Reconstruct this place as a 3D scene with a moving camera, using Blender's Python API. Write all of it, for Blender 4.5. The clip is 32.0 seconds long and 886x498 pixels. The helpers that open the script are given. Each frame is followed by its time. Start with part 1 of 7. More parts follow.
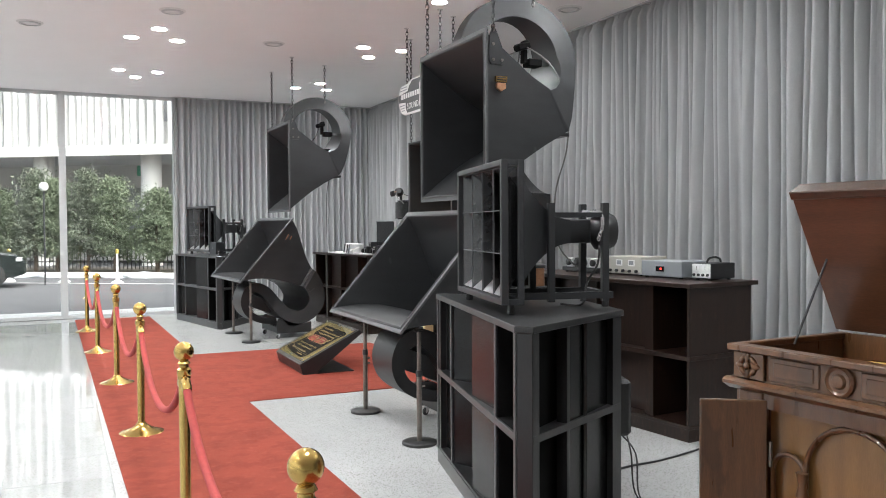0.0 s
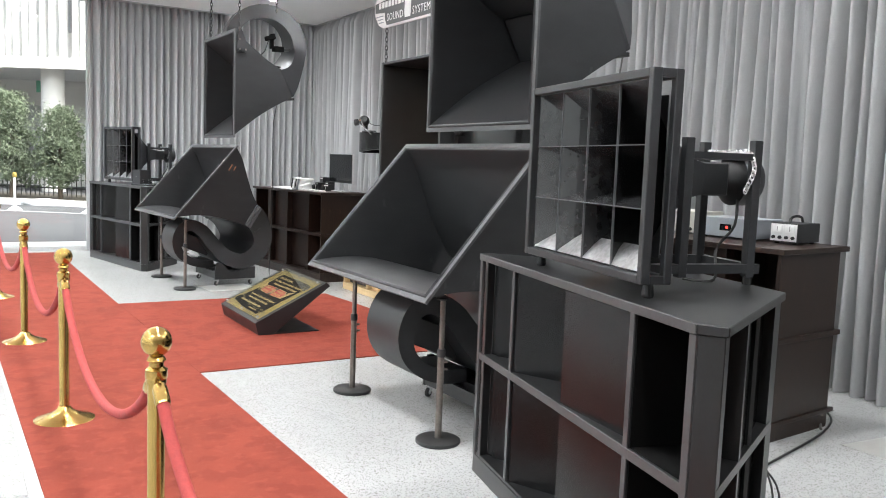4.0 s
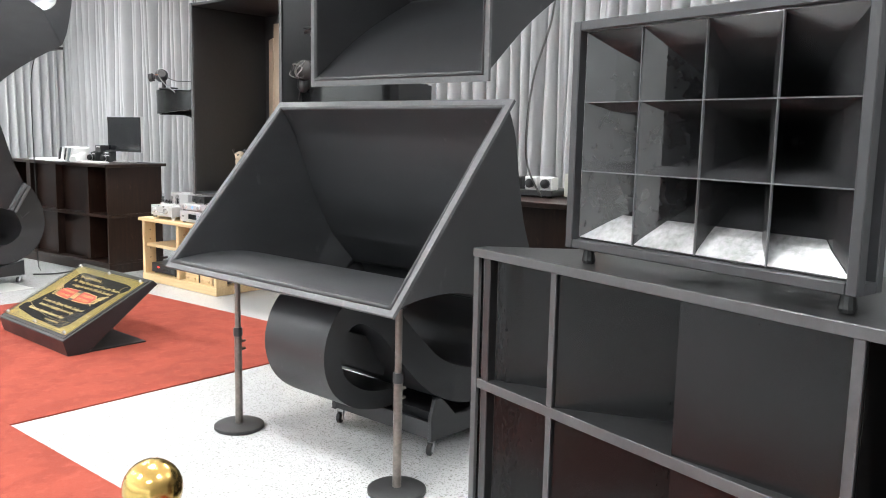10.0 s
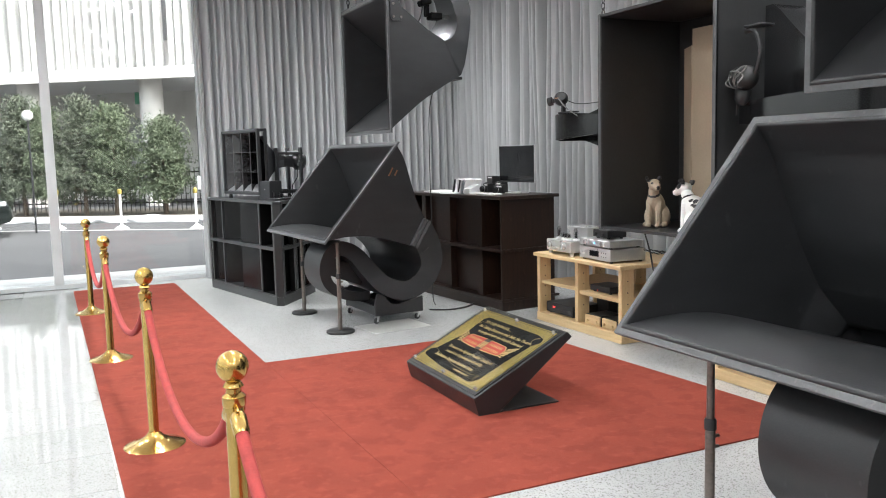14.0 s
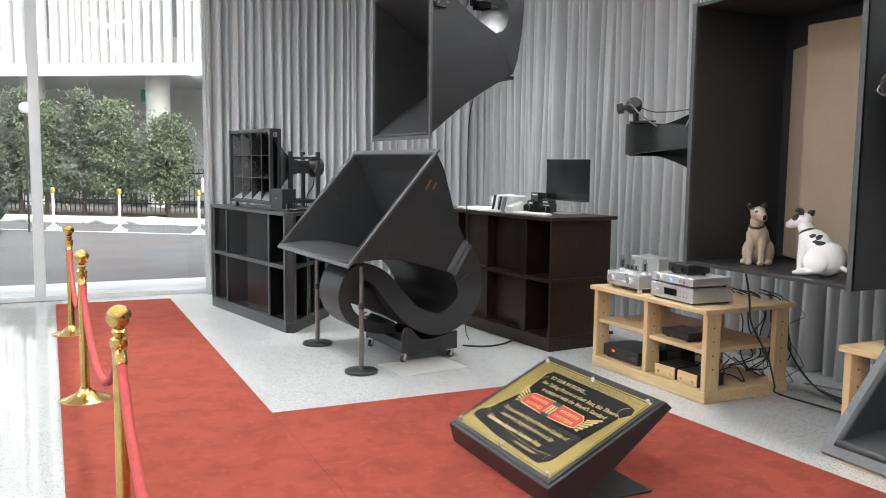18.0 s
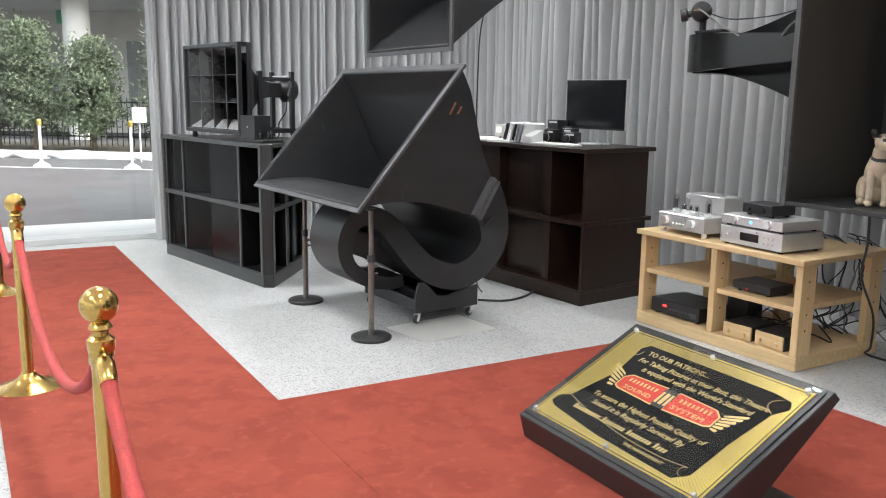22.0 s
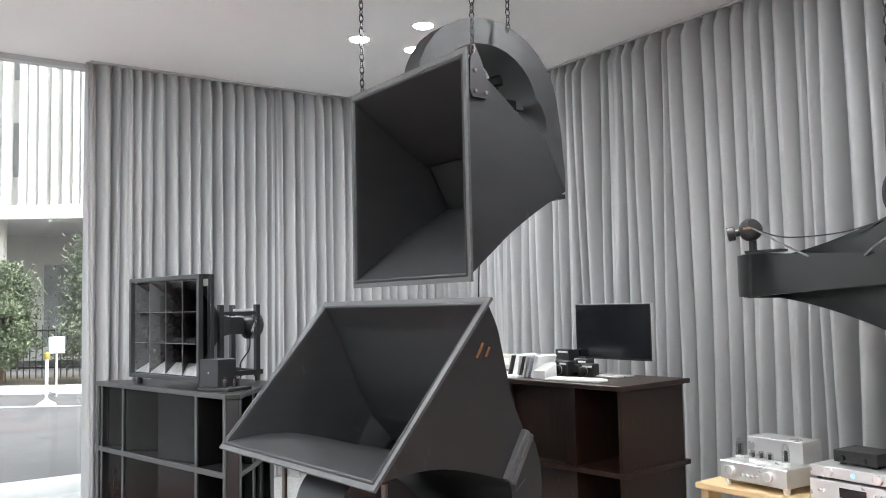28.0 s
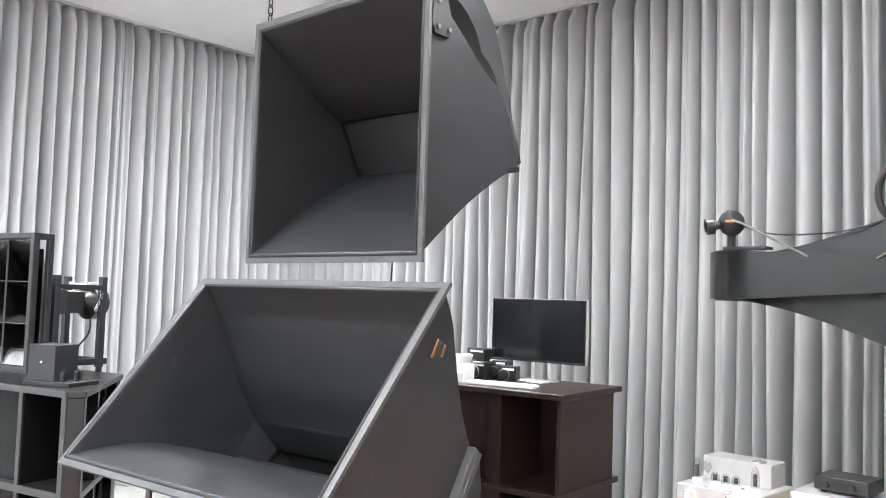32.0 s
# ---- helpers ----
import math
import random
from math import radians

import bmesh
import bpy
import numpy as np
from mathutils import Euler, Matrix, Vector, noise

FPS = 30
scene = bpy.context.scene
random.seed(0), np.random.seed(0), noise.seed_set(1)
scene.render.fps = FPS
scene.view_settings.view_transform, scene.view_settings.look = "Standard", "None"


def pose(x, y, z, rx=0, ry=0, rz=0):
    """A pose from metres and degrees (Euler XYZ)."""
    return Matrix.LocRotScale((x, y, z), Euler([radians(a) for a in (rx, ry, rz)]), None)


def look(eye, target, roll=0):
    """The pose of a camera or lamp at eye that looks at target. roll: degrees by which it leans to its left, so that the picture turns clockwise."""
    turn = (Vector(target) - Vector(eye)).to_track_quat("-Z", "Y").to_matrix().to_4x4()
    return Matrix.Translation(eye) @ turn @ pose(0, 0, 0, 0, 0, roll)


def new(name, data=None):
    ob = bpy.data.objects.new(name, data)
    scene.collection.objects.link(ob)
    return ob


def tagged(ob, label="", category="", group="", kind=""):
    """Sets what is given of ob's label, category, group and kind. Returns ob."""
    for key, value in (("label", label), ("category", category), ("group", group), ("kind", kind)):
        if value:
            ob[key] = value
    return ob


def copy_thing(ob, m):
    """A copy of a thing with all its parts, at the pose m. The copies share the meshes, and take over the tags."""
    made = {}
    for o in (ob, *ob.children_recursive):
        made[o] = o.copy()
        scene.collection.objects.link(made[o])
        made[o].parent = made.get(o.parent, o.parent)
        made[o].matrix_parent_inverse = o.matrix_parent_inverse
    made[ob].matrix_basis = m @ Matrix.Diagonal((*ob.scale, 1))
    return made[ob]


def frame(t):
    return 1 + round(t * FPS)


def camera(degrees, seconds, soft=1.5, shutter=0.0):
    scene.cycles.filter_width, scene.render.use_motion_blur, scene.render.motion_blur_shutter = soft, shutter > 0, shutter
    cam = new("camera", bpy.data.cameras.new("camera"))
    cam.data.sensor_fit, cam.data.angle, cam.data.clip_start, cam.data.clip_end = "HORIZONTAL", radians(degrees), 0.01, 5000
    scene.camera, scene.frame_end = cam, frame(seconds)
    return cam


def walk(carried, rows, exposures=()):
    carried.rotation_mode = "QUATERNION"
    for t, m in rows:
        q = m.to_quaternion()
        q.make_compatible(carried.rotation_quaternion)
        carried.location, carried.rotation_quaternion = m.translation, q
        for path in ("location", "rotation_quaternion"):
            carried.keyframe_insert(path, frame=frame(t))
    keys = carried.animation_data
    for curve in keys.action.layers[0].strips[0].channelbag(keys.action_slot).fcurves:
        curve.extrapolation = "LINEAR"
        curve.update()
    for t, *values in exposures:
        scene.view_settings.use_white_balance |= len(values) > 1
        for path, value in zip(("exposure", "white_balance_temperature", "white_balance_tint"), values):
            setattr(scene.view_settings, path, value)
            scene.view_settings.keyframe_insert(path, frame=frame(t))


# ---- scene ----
cam = camera(56.3, 32.0, 1.0)
METRES, EYE, TILT, LEAN, TURN = 9.0, 1.51, -0.9, -0.2, -24.8
ROWS = [
    (0.0, 0.0, 0.0, 0.0, -0.01, -0.73, 0.5),
    (0.5, -0.0045, 0.0097, -0.0005, 0.06, -0.75, 0.2),
    (1.0, -0.0161, 0.0285, -0.0005, -0.19, -0.82, 0.42),
    (1.5, -0.0264, 0.0435, 0.0002, -0.75, -0.89, 0.33),
    (2.0, -0.0326, 0.0656, -0.0001, -1.2, -1.19, -0.68),
    (2.5, -0.0395, 0.0893, 0.0009, -1.28, -1.41, -2.03),
    (4.5, -0.0834, 0.1714, 0.0003, -11.16, -6.32, -1.75),
    (5.0, -0.0955, 0.1885, 0.0009, -18.9, -6.02, -1.6),
    (5.5, -0.1085, 0.2008, 0.0005, -23.25, -6.4, -0.08),
    (6.0, -0.1125, 0.213, -0.0007, -25.49, -7.09, 0.34),
    (6.5, -0.1154, 0.2304, -0.0002, -26.5, -7.71, 0.71),
    (7.0, -0.1206, 0.2419, -0.0003, -29.55, -7.85, 0.6),
    (7.5, -0.1318, 0.2525, 0.0008, -32.83, -7.9, 1.35),
    (8.0, -0.1417, 0.2551, 0.0004, -37.21, -8.02, 1.26),
    (8.5, -0.1473, 0.256, -0.0003, -38.0, -8.04, 1.07),
    (9.0, -0.1491, 0.2609, -0.0007, -37.93, -7.54, 0.16),
    (9.5, -0.1497, 0.2755, 0.0003, -31.22, -7.53, 0.09),
    (10.0, -0.1492, 0.2935, 0.0016, -23.94, -7.24, -0.65),
    (10.5, -0.1528, 0.3066, 0.0017, -21.58, -6.86, -1.02),
    (11.0, -0.1647, 0.3225, 0.0019, -22.91, -6.95, 0.62),
    (11.5, -0.1757, 0.3367, 0.0017, -23.79, -7.03, 0.89),
    (12.0, -0.1803, 0.3502, 0.0014, -15.79, -6.92, 1.54),
    (12.5, -0.1757, 0.369, 0.0029, -7.97, -6.87, 1.25),
    (13.0, -0.1719, 0.382, 0.0034, -1.25, -5.59, 1.0),
    (13.5, -0.1729, 0.3948, 0.0039, 0.1, -5.44, 1.08),
    (14.0, -0.1787, 0.4124, 0.0062, -0.21, -5.59, 1.64),
    (14.5, -0.186, 0.427, 0.0071, -1.08, -5.11, 1.8),
    (15.0, -0.1874, 0.4442, 0.0067, -1.26, -5.01, 1.5),
    (15.5, -0.1867, 0.4658, 0.0085, 2.44, -5.12, 0.76),
    (17.5, -0.2137, 0.5202, 0.0092, 0.74, -4.89, 1.14),
    (18.0, -0.212, 0.5368, 0.0092, 0.15, -4.89, -0.48),
    (18.5, -0.2128, 0.549, 0.0079, -0.23, -4.82, -1.35),
    (19.0, -0.2233, 0.5635, 0.0069, -0.77, -5.13, -0.78),
    (19.5, -0.2349, 0.5767, 0.0072, -1.43, -5.21, 0.44),
    (20.0, -0.2404, 0.5889, 0.0046, -3.2, -5.31, 0.26),
    (20.5, -0.2433, 0.6095, 0.0039, -3.69, -6.21, -0.97),
    (21.0, -0.2491, 0.6273, 0.0018, -4.23, -7.49, -2.34),
    (21.5, -0.2624, 0.6436, 0.0017, -3.9, -9.1, -2.05),
    (22.0, -0.2758, 0.6586, 0.0025, -4.68, -9.49, -0.51),
    (22.5, -0.2818, 0.6746, 0.0013, -5.45, -9.65, -0.53),
    (23.0, -0.2849, 0.6956, 0.003, -6.05, -9.86, -0.88),
    (23.5, -0.2881, 0.7072, 0.0038, -6.06, -9.87, -0.96),
    (24.0, -0.2963, 0.718, 0.0054, -6.8, -9.84, -0.58),
    (24.5, -0.3074, 0.7297, 0.0074, -7.84, -8.21, 0.72),
    (25.0, -0.3126, 0.7359, 0.0081, -9.39, -6.9, 0.6),
    (25.5, -0.311, 0.7427, 0.0107, -10.13, -5.58, 0.52),
    (26.0, -0.3083, 0.7503, 0.0139, -10.49, -3.76, -0.09),
    (26.5, -0.3081, 0.7555, 0.0162, -8.92, -0.56, 0.06),
    (28.5, -0.3271, 0.7704, 0.022, -10.84, 5.23, 1.21),
    (29.0, -0.3305, 0.7816, 0.0209, -11.64, 5.02, 0.35),
    (29.5, -0.3343, 0.7998, 0.0221, -12.27, 4.76, -1.06),
    (30.0, -0.3398, 0.8128, 0.0212, -12.78, 4.66, -2.05),
    (30.5, -0.3529, 0.8293, 0.0212, -13.39, 4.39, -1.84),
    (31.0, -0.3659, 0.8426, 0.0215, -15.43, 4.17, -1.46),
    (31.5, -0.3664, 0.859, 0.0202, -17.48, 4.04, -1.27),
    (32.0, -0.3617, 0.8738, 0.0203, -23.27, 4.22, -1.27),
]
walk(cam, [(t, pose(0, 0, EYE, TILT, LEAN, TURN) @ pose(METRES * x, METRES * y, METRES * z, 90 + pitch, roll, yaw)) for t, x, y, z, yaw, pitch, roll in ROWS], [(0.0, 1.9), (2.5, 1.92), (5.0, 2.42), (7.0, 2.65), (11.0, 2.65), (12.0, 2.58), (13.2, 1.9), (19.0, 1.95), (22.0, 1.9), (24.0, 1.9), (25.5, 2.1), (26.5, 2.08), (29.0, 2.28), (30.3, 2.27), (32.0, 2.9)])


# ---- world, sun, exposure ----
world = bpy.data.worlds.new("sky")
scene.world = world
world.use_nodes = True
wn = world.node_tree.nodes
sky = wn.new("ShaderNodeTexSky")
sky.sky_type, sky.sun_disc = "NISHITA", False
sky.sun_elevation, sky.sun_rotation = radians(40), radians(150)
sky.air_density, sky.dust_density = 1.0, 4.0
wn["Background"].inputs["Strength"].default_value = 0.15
grey = wn.new("ShaderNodeHueSaturation")
grey.inputs["Saturation"].default_value = 0.35  # overcast
world.node_tree.links.new(sky.outputs["Color"], grey.inputs["Color"])
world.node_tree.links.new(grey.outputs["Color"], wn["Background"].inputs["Color"])

sun = new("sun", bpy.data.lights.new("sun", "SUN"))
sun.data.energy, sun.data.angle, sun.data.color = 1.5, radians(20), (1.0, 0.97, 0.93)
sun.matrix_world = look((10, 30, 40), (4, 42, 0))
LAMP = 72.0  # glow of each ceiling downlight
BEAM = 26.0  # power of the beam under each cluster of three


# ---- materials ----
def mat(name, color, rough=0.5, metal=0.0, var=0.12, scale=6.0, fine=60.0, bump=0.0, coat=0.0, color2=None, stretch=(1, 1, 1), rvar=0.1, spec=0.5):
    m = bpy.data.materials.new(name)
    m.use_nodes = True
    n, l = m.node_tree.nodes, m.node_tree.links
    p = n["Principled BSDF"]
    tc, mp = n.new("ShaderNodeTexCoord"), n.new("ShaderNodeMapping")
    mp.inputs["Scale"].default_value = stretch
    l.new(tc.outputs["Object"], mp.inputs["Vector"])
    big, small = n.new("ShaderNodeTexNoise"), n.new("ShaderNodeTexNoise")
    big.inputs["Scale"].default_value, small.inputs["Scale"].default_value = scale, fine
    big.inputs["Detail"].default_value = small.inputs["Detail"].default_value = 4
    l.new(mp.outputs["Vector"], big.inputs["Vector"])
    l.new(mp.outputs["Vector"], small.inputs["Vector"])
    add = n.new("ShaderNodeMix")
    add.data_type = "FLOAT"
    add.inputs[0].default_value = 0.4
    l.new(big.outputs["Fac"], add.inputs[2])
    l.new(small.outputs["Fac"], add.inputs[3])
    ramp = n.new("ShaderNodeValToRGB")
    c2 = color2 or tuple(min(1.0, c * (1 + var)) for c in color)
    c1 = color if color2 else tuple(c * (1 - var) for c in color)
    ramp.color_ramp.elements[0].position, ramp.color_ramp.elements[1].position = 0.32, 0.68
    ramp.color_ramp.elements[0].color, ramp.color_ramp.elements[1].color = (*c1, 1), (*c2, 1)
    l.new(add.outputs[0], ramp.inputs["Fac"])
    l.new(ramp.outputs["Color"], p.inputs["Base Color"])
    rr = n.new("ShaderNodeMapRange")
    rr.inputs["To Min"].default_value, rr.inputs["To Max"].default_value = max(0.02, rough - rvar), min(1, rough + rvar)
    l.new(big.outputs["Fac"], rr.inputs["Value"])
    l.new(rr.outputs["Result"], p.inputs["Roughness"])
    p.inputs["Metallic"].default_value = metal
    p.inputs["Coat Weight"].default_value = coat
    p.inputs["Specular IOR Level"].default_value = spec
    if bump:
        b = n.new("ShaderNodeBump")
        b.inputs["Strength"].default_value, b.inputs["Distance"].default_value = bump, 0.004
        l.new(small.outputs["Fac"], b.inputs["Height"])
        l.new(b.outputs["Normal"], p.inputs["Normal"])
    return m


def glow(name, color, strength):
    m = bpy.data.materials.new(name)
    m.use_nodes = True
    p = m.node_tree.nodes["Principled BSDF"]
    p.inputs["Base Color"].default_value = (*color, 1)
    p.inputs["Emission Color"].default_value = (*color, 1)
    p.inputs["Emission Strength"].default_value = strength
    return m


def glass(name, tint=(0.95, 0.98, 0.97), gloss=0.06):
    m = bpy.data.materials.new(name)
    m.use_nodes = True
    n, l = m.node_tree.nodes, m.node_tree.links
    n.remove(n["Principled BSDF"])
    t, g, mix, fr = n.new("ShaderNodeBsdfTransparent"), n.new("ShaderNodeBsdfGlossy"), n.new("ShaderNodeMixShader"), n.new("ShaderNodeLayerWeight")
    t.inputs["Color"].default_value = (*tint, 1)
    g.inputs["Roughness"].default_value = 0.02
    fr.inputs["Blend"].default_value = 0.5
    pw, mu = n.new("ShaderNodeMath"), n.new("ShaderNodeMath")
    pw.operation, mu.operation = "POWER", "MULTIPLY_ADD"
    pw.inputs[1].default_value, mu.inputs[1].default_value, mu.inputs[2].default_value = 4.0, 0.8, gloss
    l.new(fr.outputs["Facing"], pw.inputs[0])
    l.new(pw.outputs[0], mu.inputs[0])
    l.new(mu.outputs[0], mix.inputs["Fac"])
    l.new(t.outputs["BSDF"], mix.inputs[1])
    l.new(g.outputs["BSDF"], mix.inputs[2])
    l.new(mix.outputs["Shader"], n["Material Output"].inputs["Surface"])
    return m


def terrazzo(name, rough, rv=0.05, base=(0.475, 0.478, 0.472)):
    m = mat(name, base, rough, 0, 0.05, 1.3, 9, 0, 0, None, (1, 1, 1), rv)
    n, l = m.node_tree.nodes, m.node_tree.links
    p = n["Principled BSDF"]
    last = p.inputs["Base Color"].links[0].from_socket
    tc = n.new("ShaderNodeTexCoord")
    for sc, lo, hi, dark in ((120, 0.20, 0.42, (0.20, 0.20, 0.195)), (44, 0.15, 0.26, (0.20, 0.19, 0.175))):
        v, r, mx, ns = n.new("ShaderNodeTexVoronoi"), n.new("ShaderNodeMapRange"), n.new("ShaderNodeMix"), n.new("ShaderNodeTexNoise")
        v.inputs["Scale"].default_value, ns.inputs["Scale"].default_value = sc, sc * 0.4
        l.new(tc.outputs["Object"], v.inputs["Vector"])
        l.new(tc.outputs["Object"], ns.inputs["Vector"])
        r.inputs["From Min"].default_value, r.inputs["From Max"].default_value = lo, hi
        r.inputs["To Min"].default_value, r.inputs["To Max"].default_value = 0.9, 0.0
        l.new(v.outputs["Distance"], r.inputs["Value"])
        mx.data_type = "RGBA"
        l.new(r.outputs["Result"], mx.inputs[0])
        l.new(last, mx.inputs[6])
        mx.inputs[7].default_value = (*dark, 1)
        last = mx.outputs[2]
    if rough < 0.1:
        oi, st, mx = n.new("ShaderNodeObjectInfo"), n.new("ShaderNodeValToRGB"), n.new("ShaderNodeMix")
        st.color_ramp.interpolation = "CONSTANT"
        st.color_ramp.elements[0].color = (1, 1, 1, 1)
        st.color_ramp.elements[1].position, st.color_ramp.elements[1].color = 0.93, (0.62, 0.61, 0.60, 1)
        e = st.color_ramp.elements.new(0.45)
        e.color = (0.95, 0.955, 0.95, 1)
        l.new(oi.outputs["Random"], st.inputs["Fac"])
        mx.data_type, mx.blend_type = "RGBA", "MULTIPLY"
        mx.inputs[0].default_value = 1.0
        l.new(last, mx.inputs[6])
        l.new(st.outputs["Color"], mx.inputs[7])
        last = mx.outputs[2]
        p.inputs["Specular IOR Level"].default_value = 0.36
    l.new(last, p.inputs["Base Color"])
    return m


def wood(name, c1, c2, rough=0.45, grain=(1, 14, 14), scale=3.0, coat=0.0):
    m = mat(name, c1, rough, 0, 0, scale, 40, 0.15, coat, c2, grain, 0.08)
    return m


M_FLOOR = terrazzo("speckled floor", 0.22)
M_TILE = terrazzo("polished speckled tile", 0.035, 0.015, (0.37, 0.373, 0.37))
M_JOINT = mat("grey tile joint", (0.30, 0.30, 0.29), 0.8)
M_PATCH = mat("grey floor patch", (0.42, 0.42, 0.40), 0.35, 0, 0.12, 5, 90)
M_CEIL = mat("white ceiling paint", (0.90, 0.90, 0.895), 0.85, 0, 0.015, 2, 60)
M_WALL = mat("white wall paint", (0.74, 0.74, 0.73), 0.8, 0, 0.02, 2, 60)
M_CONCW = mat("grey wall that cuts bounce", (0.22, 0.22, 0.215), 0.85, 0, 0.06, 2, 50)
M_CURTAIN = mat("grey woven curtain", (0.44, 0.444, 0.448), 0.9, 0, 0.10, 3, 260, 0.25, 0, None, (1, 1, 0.25), 0.03, 0.2)
M_BLACK = mat("satin black paint", (0.0195, 0.0202, 0.0218), 0.44, 0, 0.25, 4, 90, 0.10, 0, None, (1, 1, 3.0), 0.06, 0.5)
M_EDGE = mat("worn black edge", (0.066, 0.068, 0.071), 0.5, 0, 0.25, 8, 60, 0.1, 0)
M_BLACKG = mat("gloss black sheet", (0.022, 0.022, 0.023), 0.22, 0, 0.1, 3, 30, 0.0, 0.12, None, (1, 1, 1), 0.03, 0.7)
M_CAB = mat("black cabinet paint", (0.013, 0.0128, 0.0132), 0.33, 0, 0.25, 3, 120, 0.1, 0, None, (1, 1, 0.3), 0.025)
M_CABG = mat("glossy black cabinet panel", (0.0065, 0.0064, 0.0067), 0.24, 0, 0.3, 3, 120, 0, 0, None, (1, 1, 0.3), 0.06, 0.27)
M_CABE = mat("rubbed grey cabinet edge", (0.050, 0.051, 0.053), 0.45, 0, 0.2, 9, 70, 0.08)
M_GLOSSB = mat("gloss black lacquer", (0.010, 0.0102, 0.011), 0.20, 0, 0.25, 3, 60, 0.03, 0, None, (1, 1, 1), 0.05, 0.7)
# Pale tone for light reflected in the horns' bottom cells.
M_CELLREFL = mat("pale cell reflection", (0.25, 0.25, 0.25), 0.40, 0.35, 0.5, 9, 60, 0.5)
M_STEEL = mat("dark grey painted steel", (0.021, 0.022, 0.024), 0.45, 0, 0.15, 5, 60)
M_IRON = mat("worn dark pole", (0.17, 0.15, 0.135), 0.4, 0.6, 0.3, 14, 70)
M_BASE = mat("black rubbered base", (0.02, 0.02, 0.02), 0.5, 0, 0.2)
# Near black that paints shade into a cabinet compartment; also horn driver parts.
M_VOID = mat("near black for shade and drivers", (0.0022, 0.0022, 0.0022), 0.8, 0, 0.2, 6, 60, 0, 0, None, (1, 1, 1), 0.05, 0.12)
M_DESK = wood("dark stained wood", (0.008, 0.0045, 0.0035), (0.032, 0.0145, 0.0088), 0.36, (14, 14, 1))
M_TARN = mat("tarnished copper", (0.26, 0.115, 0.055), 0.5, 0.4, 0.4, 40, 160)
M_BOX = mat("dark grey box paint", (0.023, 0.0236, 0.0243), 0.40, 0, 0.22, 3, 70, 0.08, 0, None, (1, 1, 0.5), 0.06, 0.6)
M_PINE = wood("pale pine", (0.52, 0.36, 0.18), (0.68, 0.50, 0.28), 0.5, (16, 1, 16), 2.6)
M_PINEV = wood("pale pine upright", (0.52, 0.36, 0.18), (0.67, 0.49, 0.27), 0.5, (16, 16, 1), 2.6)
M_WALNUT = wood("varnished walnut", (0.070, 0.030, 0.012), (0.150, 0.066, 0.026), 0.30, (12, 12, 1), 3, 0.3)
M_WALNUTL = wood("golden walnut panel", (0.17, 0.080, 0.024), (0.25, 0.125, 0.040), 0.35, (12, 12, 1), 2, 0.3)
M_WALNUTD = wood("dark walnut moulding", (0.030, 0.013, 0.006), (0.062, 0.027, 0.012), 0.34, (10, 1, 10), 3, 0.2)
M_LID = wood("red walnut lid", (0.060, 0.022, 0.010), (0.125, 0.048, 0.022), 0.34, (10, 1, 10), 2, 0.3)
M_BRASS = mat("polished brass", (0.56, 0.37, 0.12), 0.20, 1.0, 0.10, 9, 60)
M_GOLD = mat("gold foil", (0.49, 0.375, 0.10), 0.40, 0.8, 0.14, 30, 160, 0.1)
M_INK = mat("black enamel ground", (0.006, 0.006, 0.006), 0.7, 0, 0.1, 6, 60, 0, 0, None, (1, 1, 1), 0.03, 0.12)
M_BENCH = mat("aged cream paint", (0.48, 0.47, 0.42), 0.5, 0, 0.06)
M_CREAM = mat("gold lettering", (0.60, 0.46, 0.20), 0.45, 0.3, 0.05)
M_CARPET = mat("red carpet", (0.25, 0.052, 0.034), 0.95, 0, 0.16, 2.2, 420, 0.5, 0, None, (1, 1, 1), 0.03, 0.15)
M_ROPE = mat("red velvet rope", (0.37, 0.046, 0.042), 0.8, 0, 0.22, 26, 200, 0.5)
M_SILVER = mat("brushed silver metal", (0.66, 0.66, 0.655), 0.30, 0.55, 0.06, 10, 120)
M_CHROME = mat("bright chrome", (0.80, 0.80, 0.80), 0.22, 0.6, 0.03)
M_WHITE = mat("white plastic", (0.74, 0.74, 0.73), 0.45, 0, 0.03)
M_PAPER = mat("white paper", (0.80, 0.80, 0.79), 0.8, 0, 0.03)
M_GREYBOX = mat("grey painted metal", (0.27, 0.29, 0.31), 0.45, 0, 0.05)
M_SIGN = mat("dark grey sign paint", (0.07, 0.072, 0.075), 0.5, 0, 0.08)
M_PLASTIC = mat("black plastic", (0.018, 0.018, 0.019), 0.38, 0, 0.12)
M_SCREEN = mat("dark screen", (0.010, 0.011, 0.013), 0.16, 0, 0.05)
M_COPPER = mat("copper winding", (0.45, 0.23, 0.13), 0.35, 0.8, 0.15, 40, 160)
M_BEIGE = mat("brown board", (0.38, 0.30, 0.215), 0.75, 0, 0.08, 3, 80)
M_CABLE = mat("black cable", (0.02, 0.02, 0.02), 0.5)
M_CABLEG = mat("grey cable", (0.14, 0.137, 0.13), 0.5)
M_RED = mat("red enamel", (0.46, 0.032, 0.02), 0.4, 0, 0.06)
M_CLEAR = glass("clear acrylic", (0.98, 0.985, 0.98), 0.012)
M_GLASS = glass("window glass", (0.95, 0.97, 0.965), 0.04)
M_TUBE = glass("valve glass", (0.85, 0.85, 0.85))
M_FRAME = mat("light grey aluminium", (0.55, 0.56, 0.56), 0.4, 0.3, 0.04)
M_LAMP = glow("lit downlight", (0.96, 0.985, 1.0), LAMP)
M_LED = glow("red led", (1.0, 0.04, 0.03), 0.7)
M_LEDB = glow("blue led", (0.12, 0.35, 1.0), 0.7)


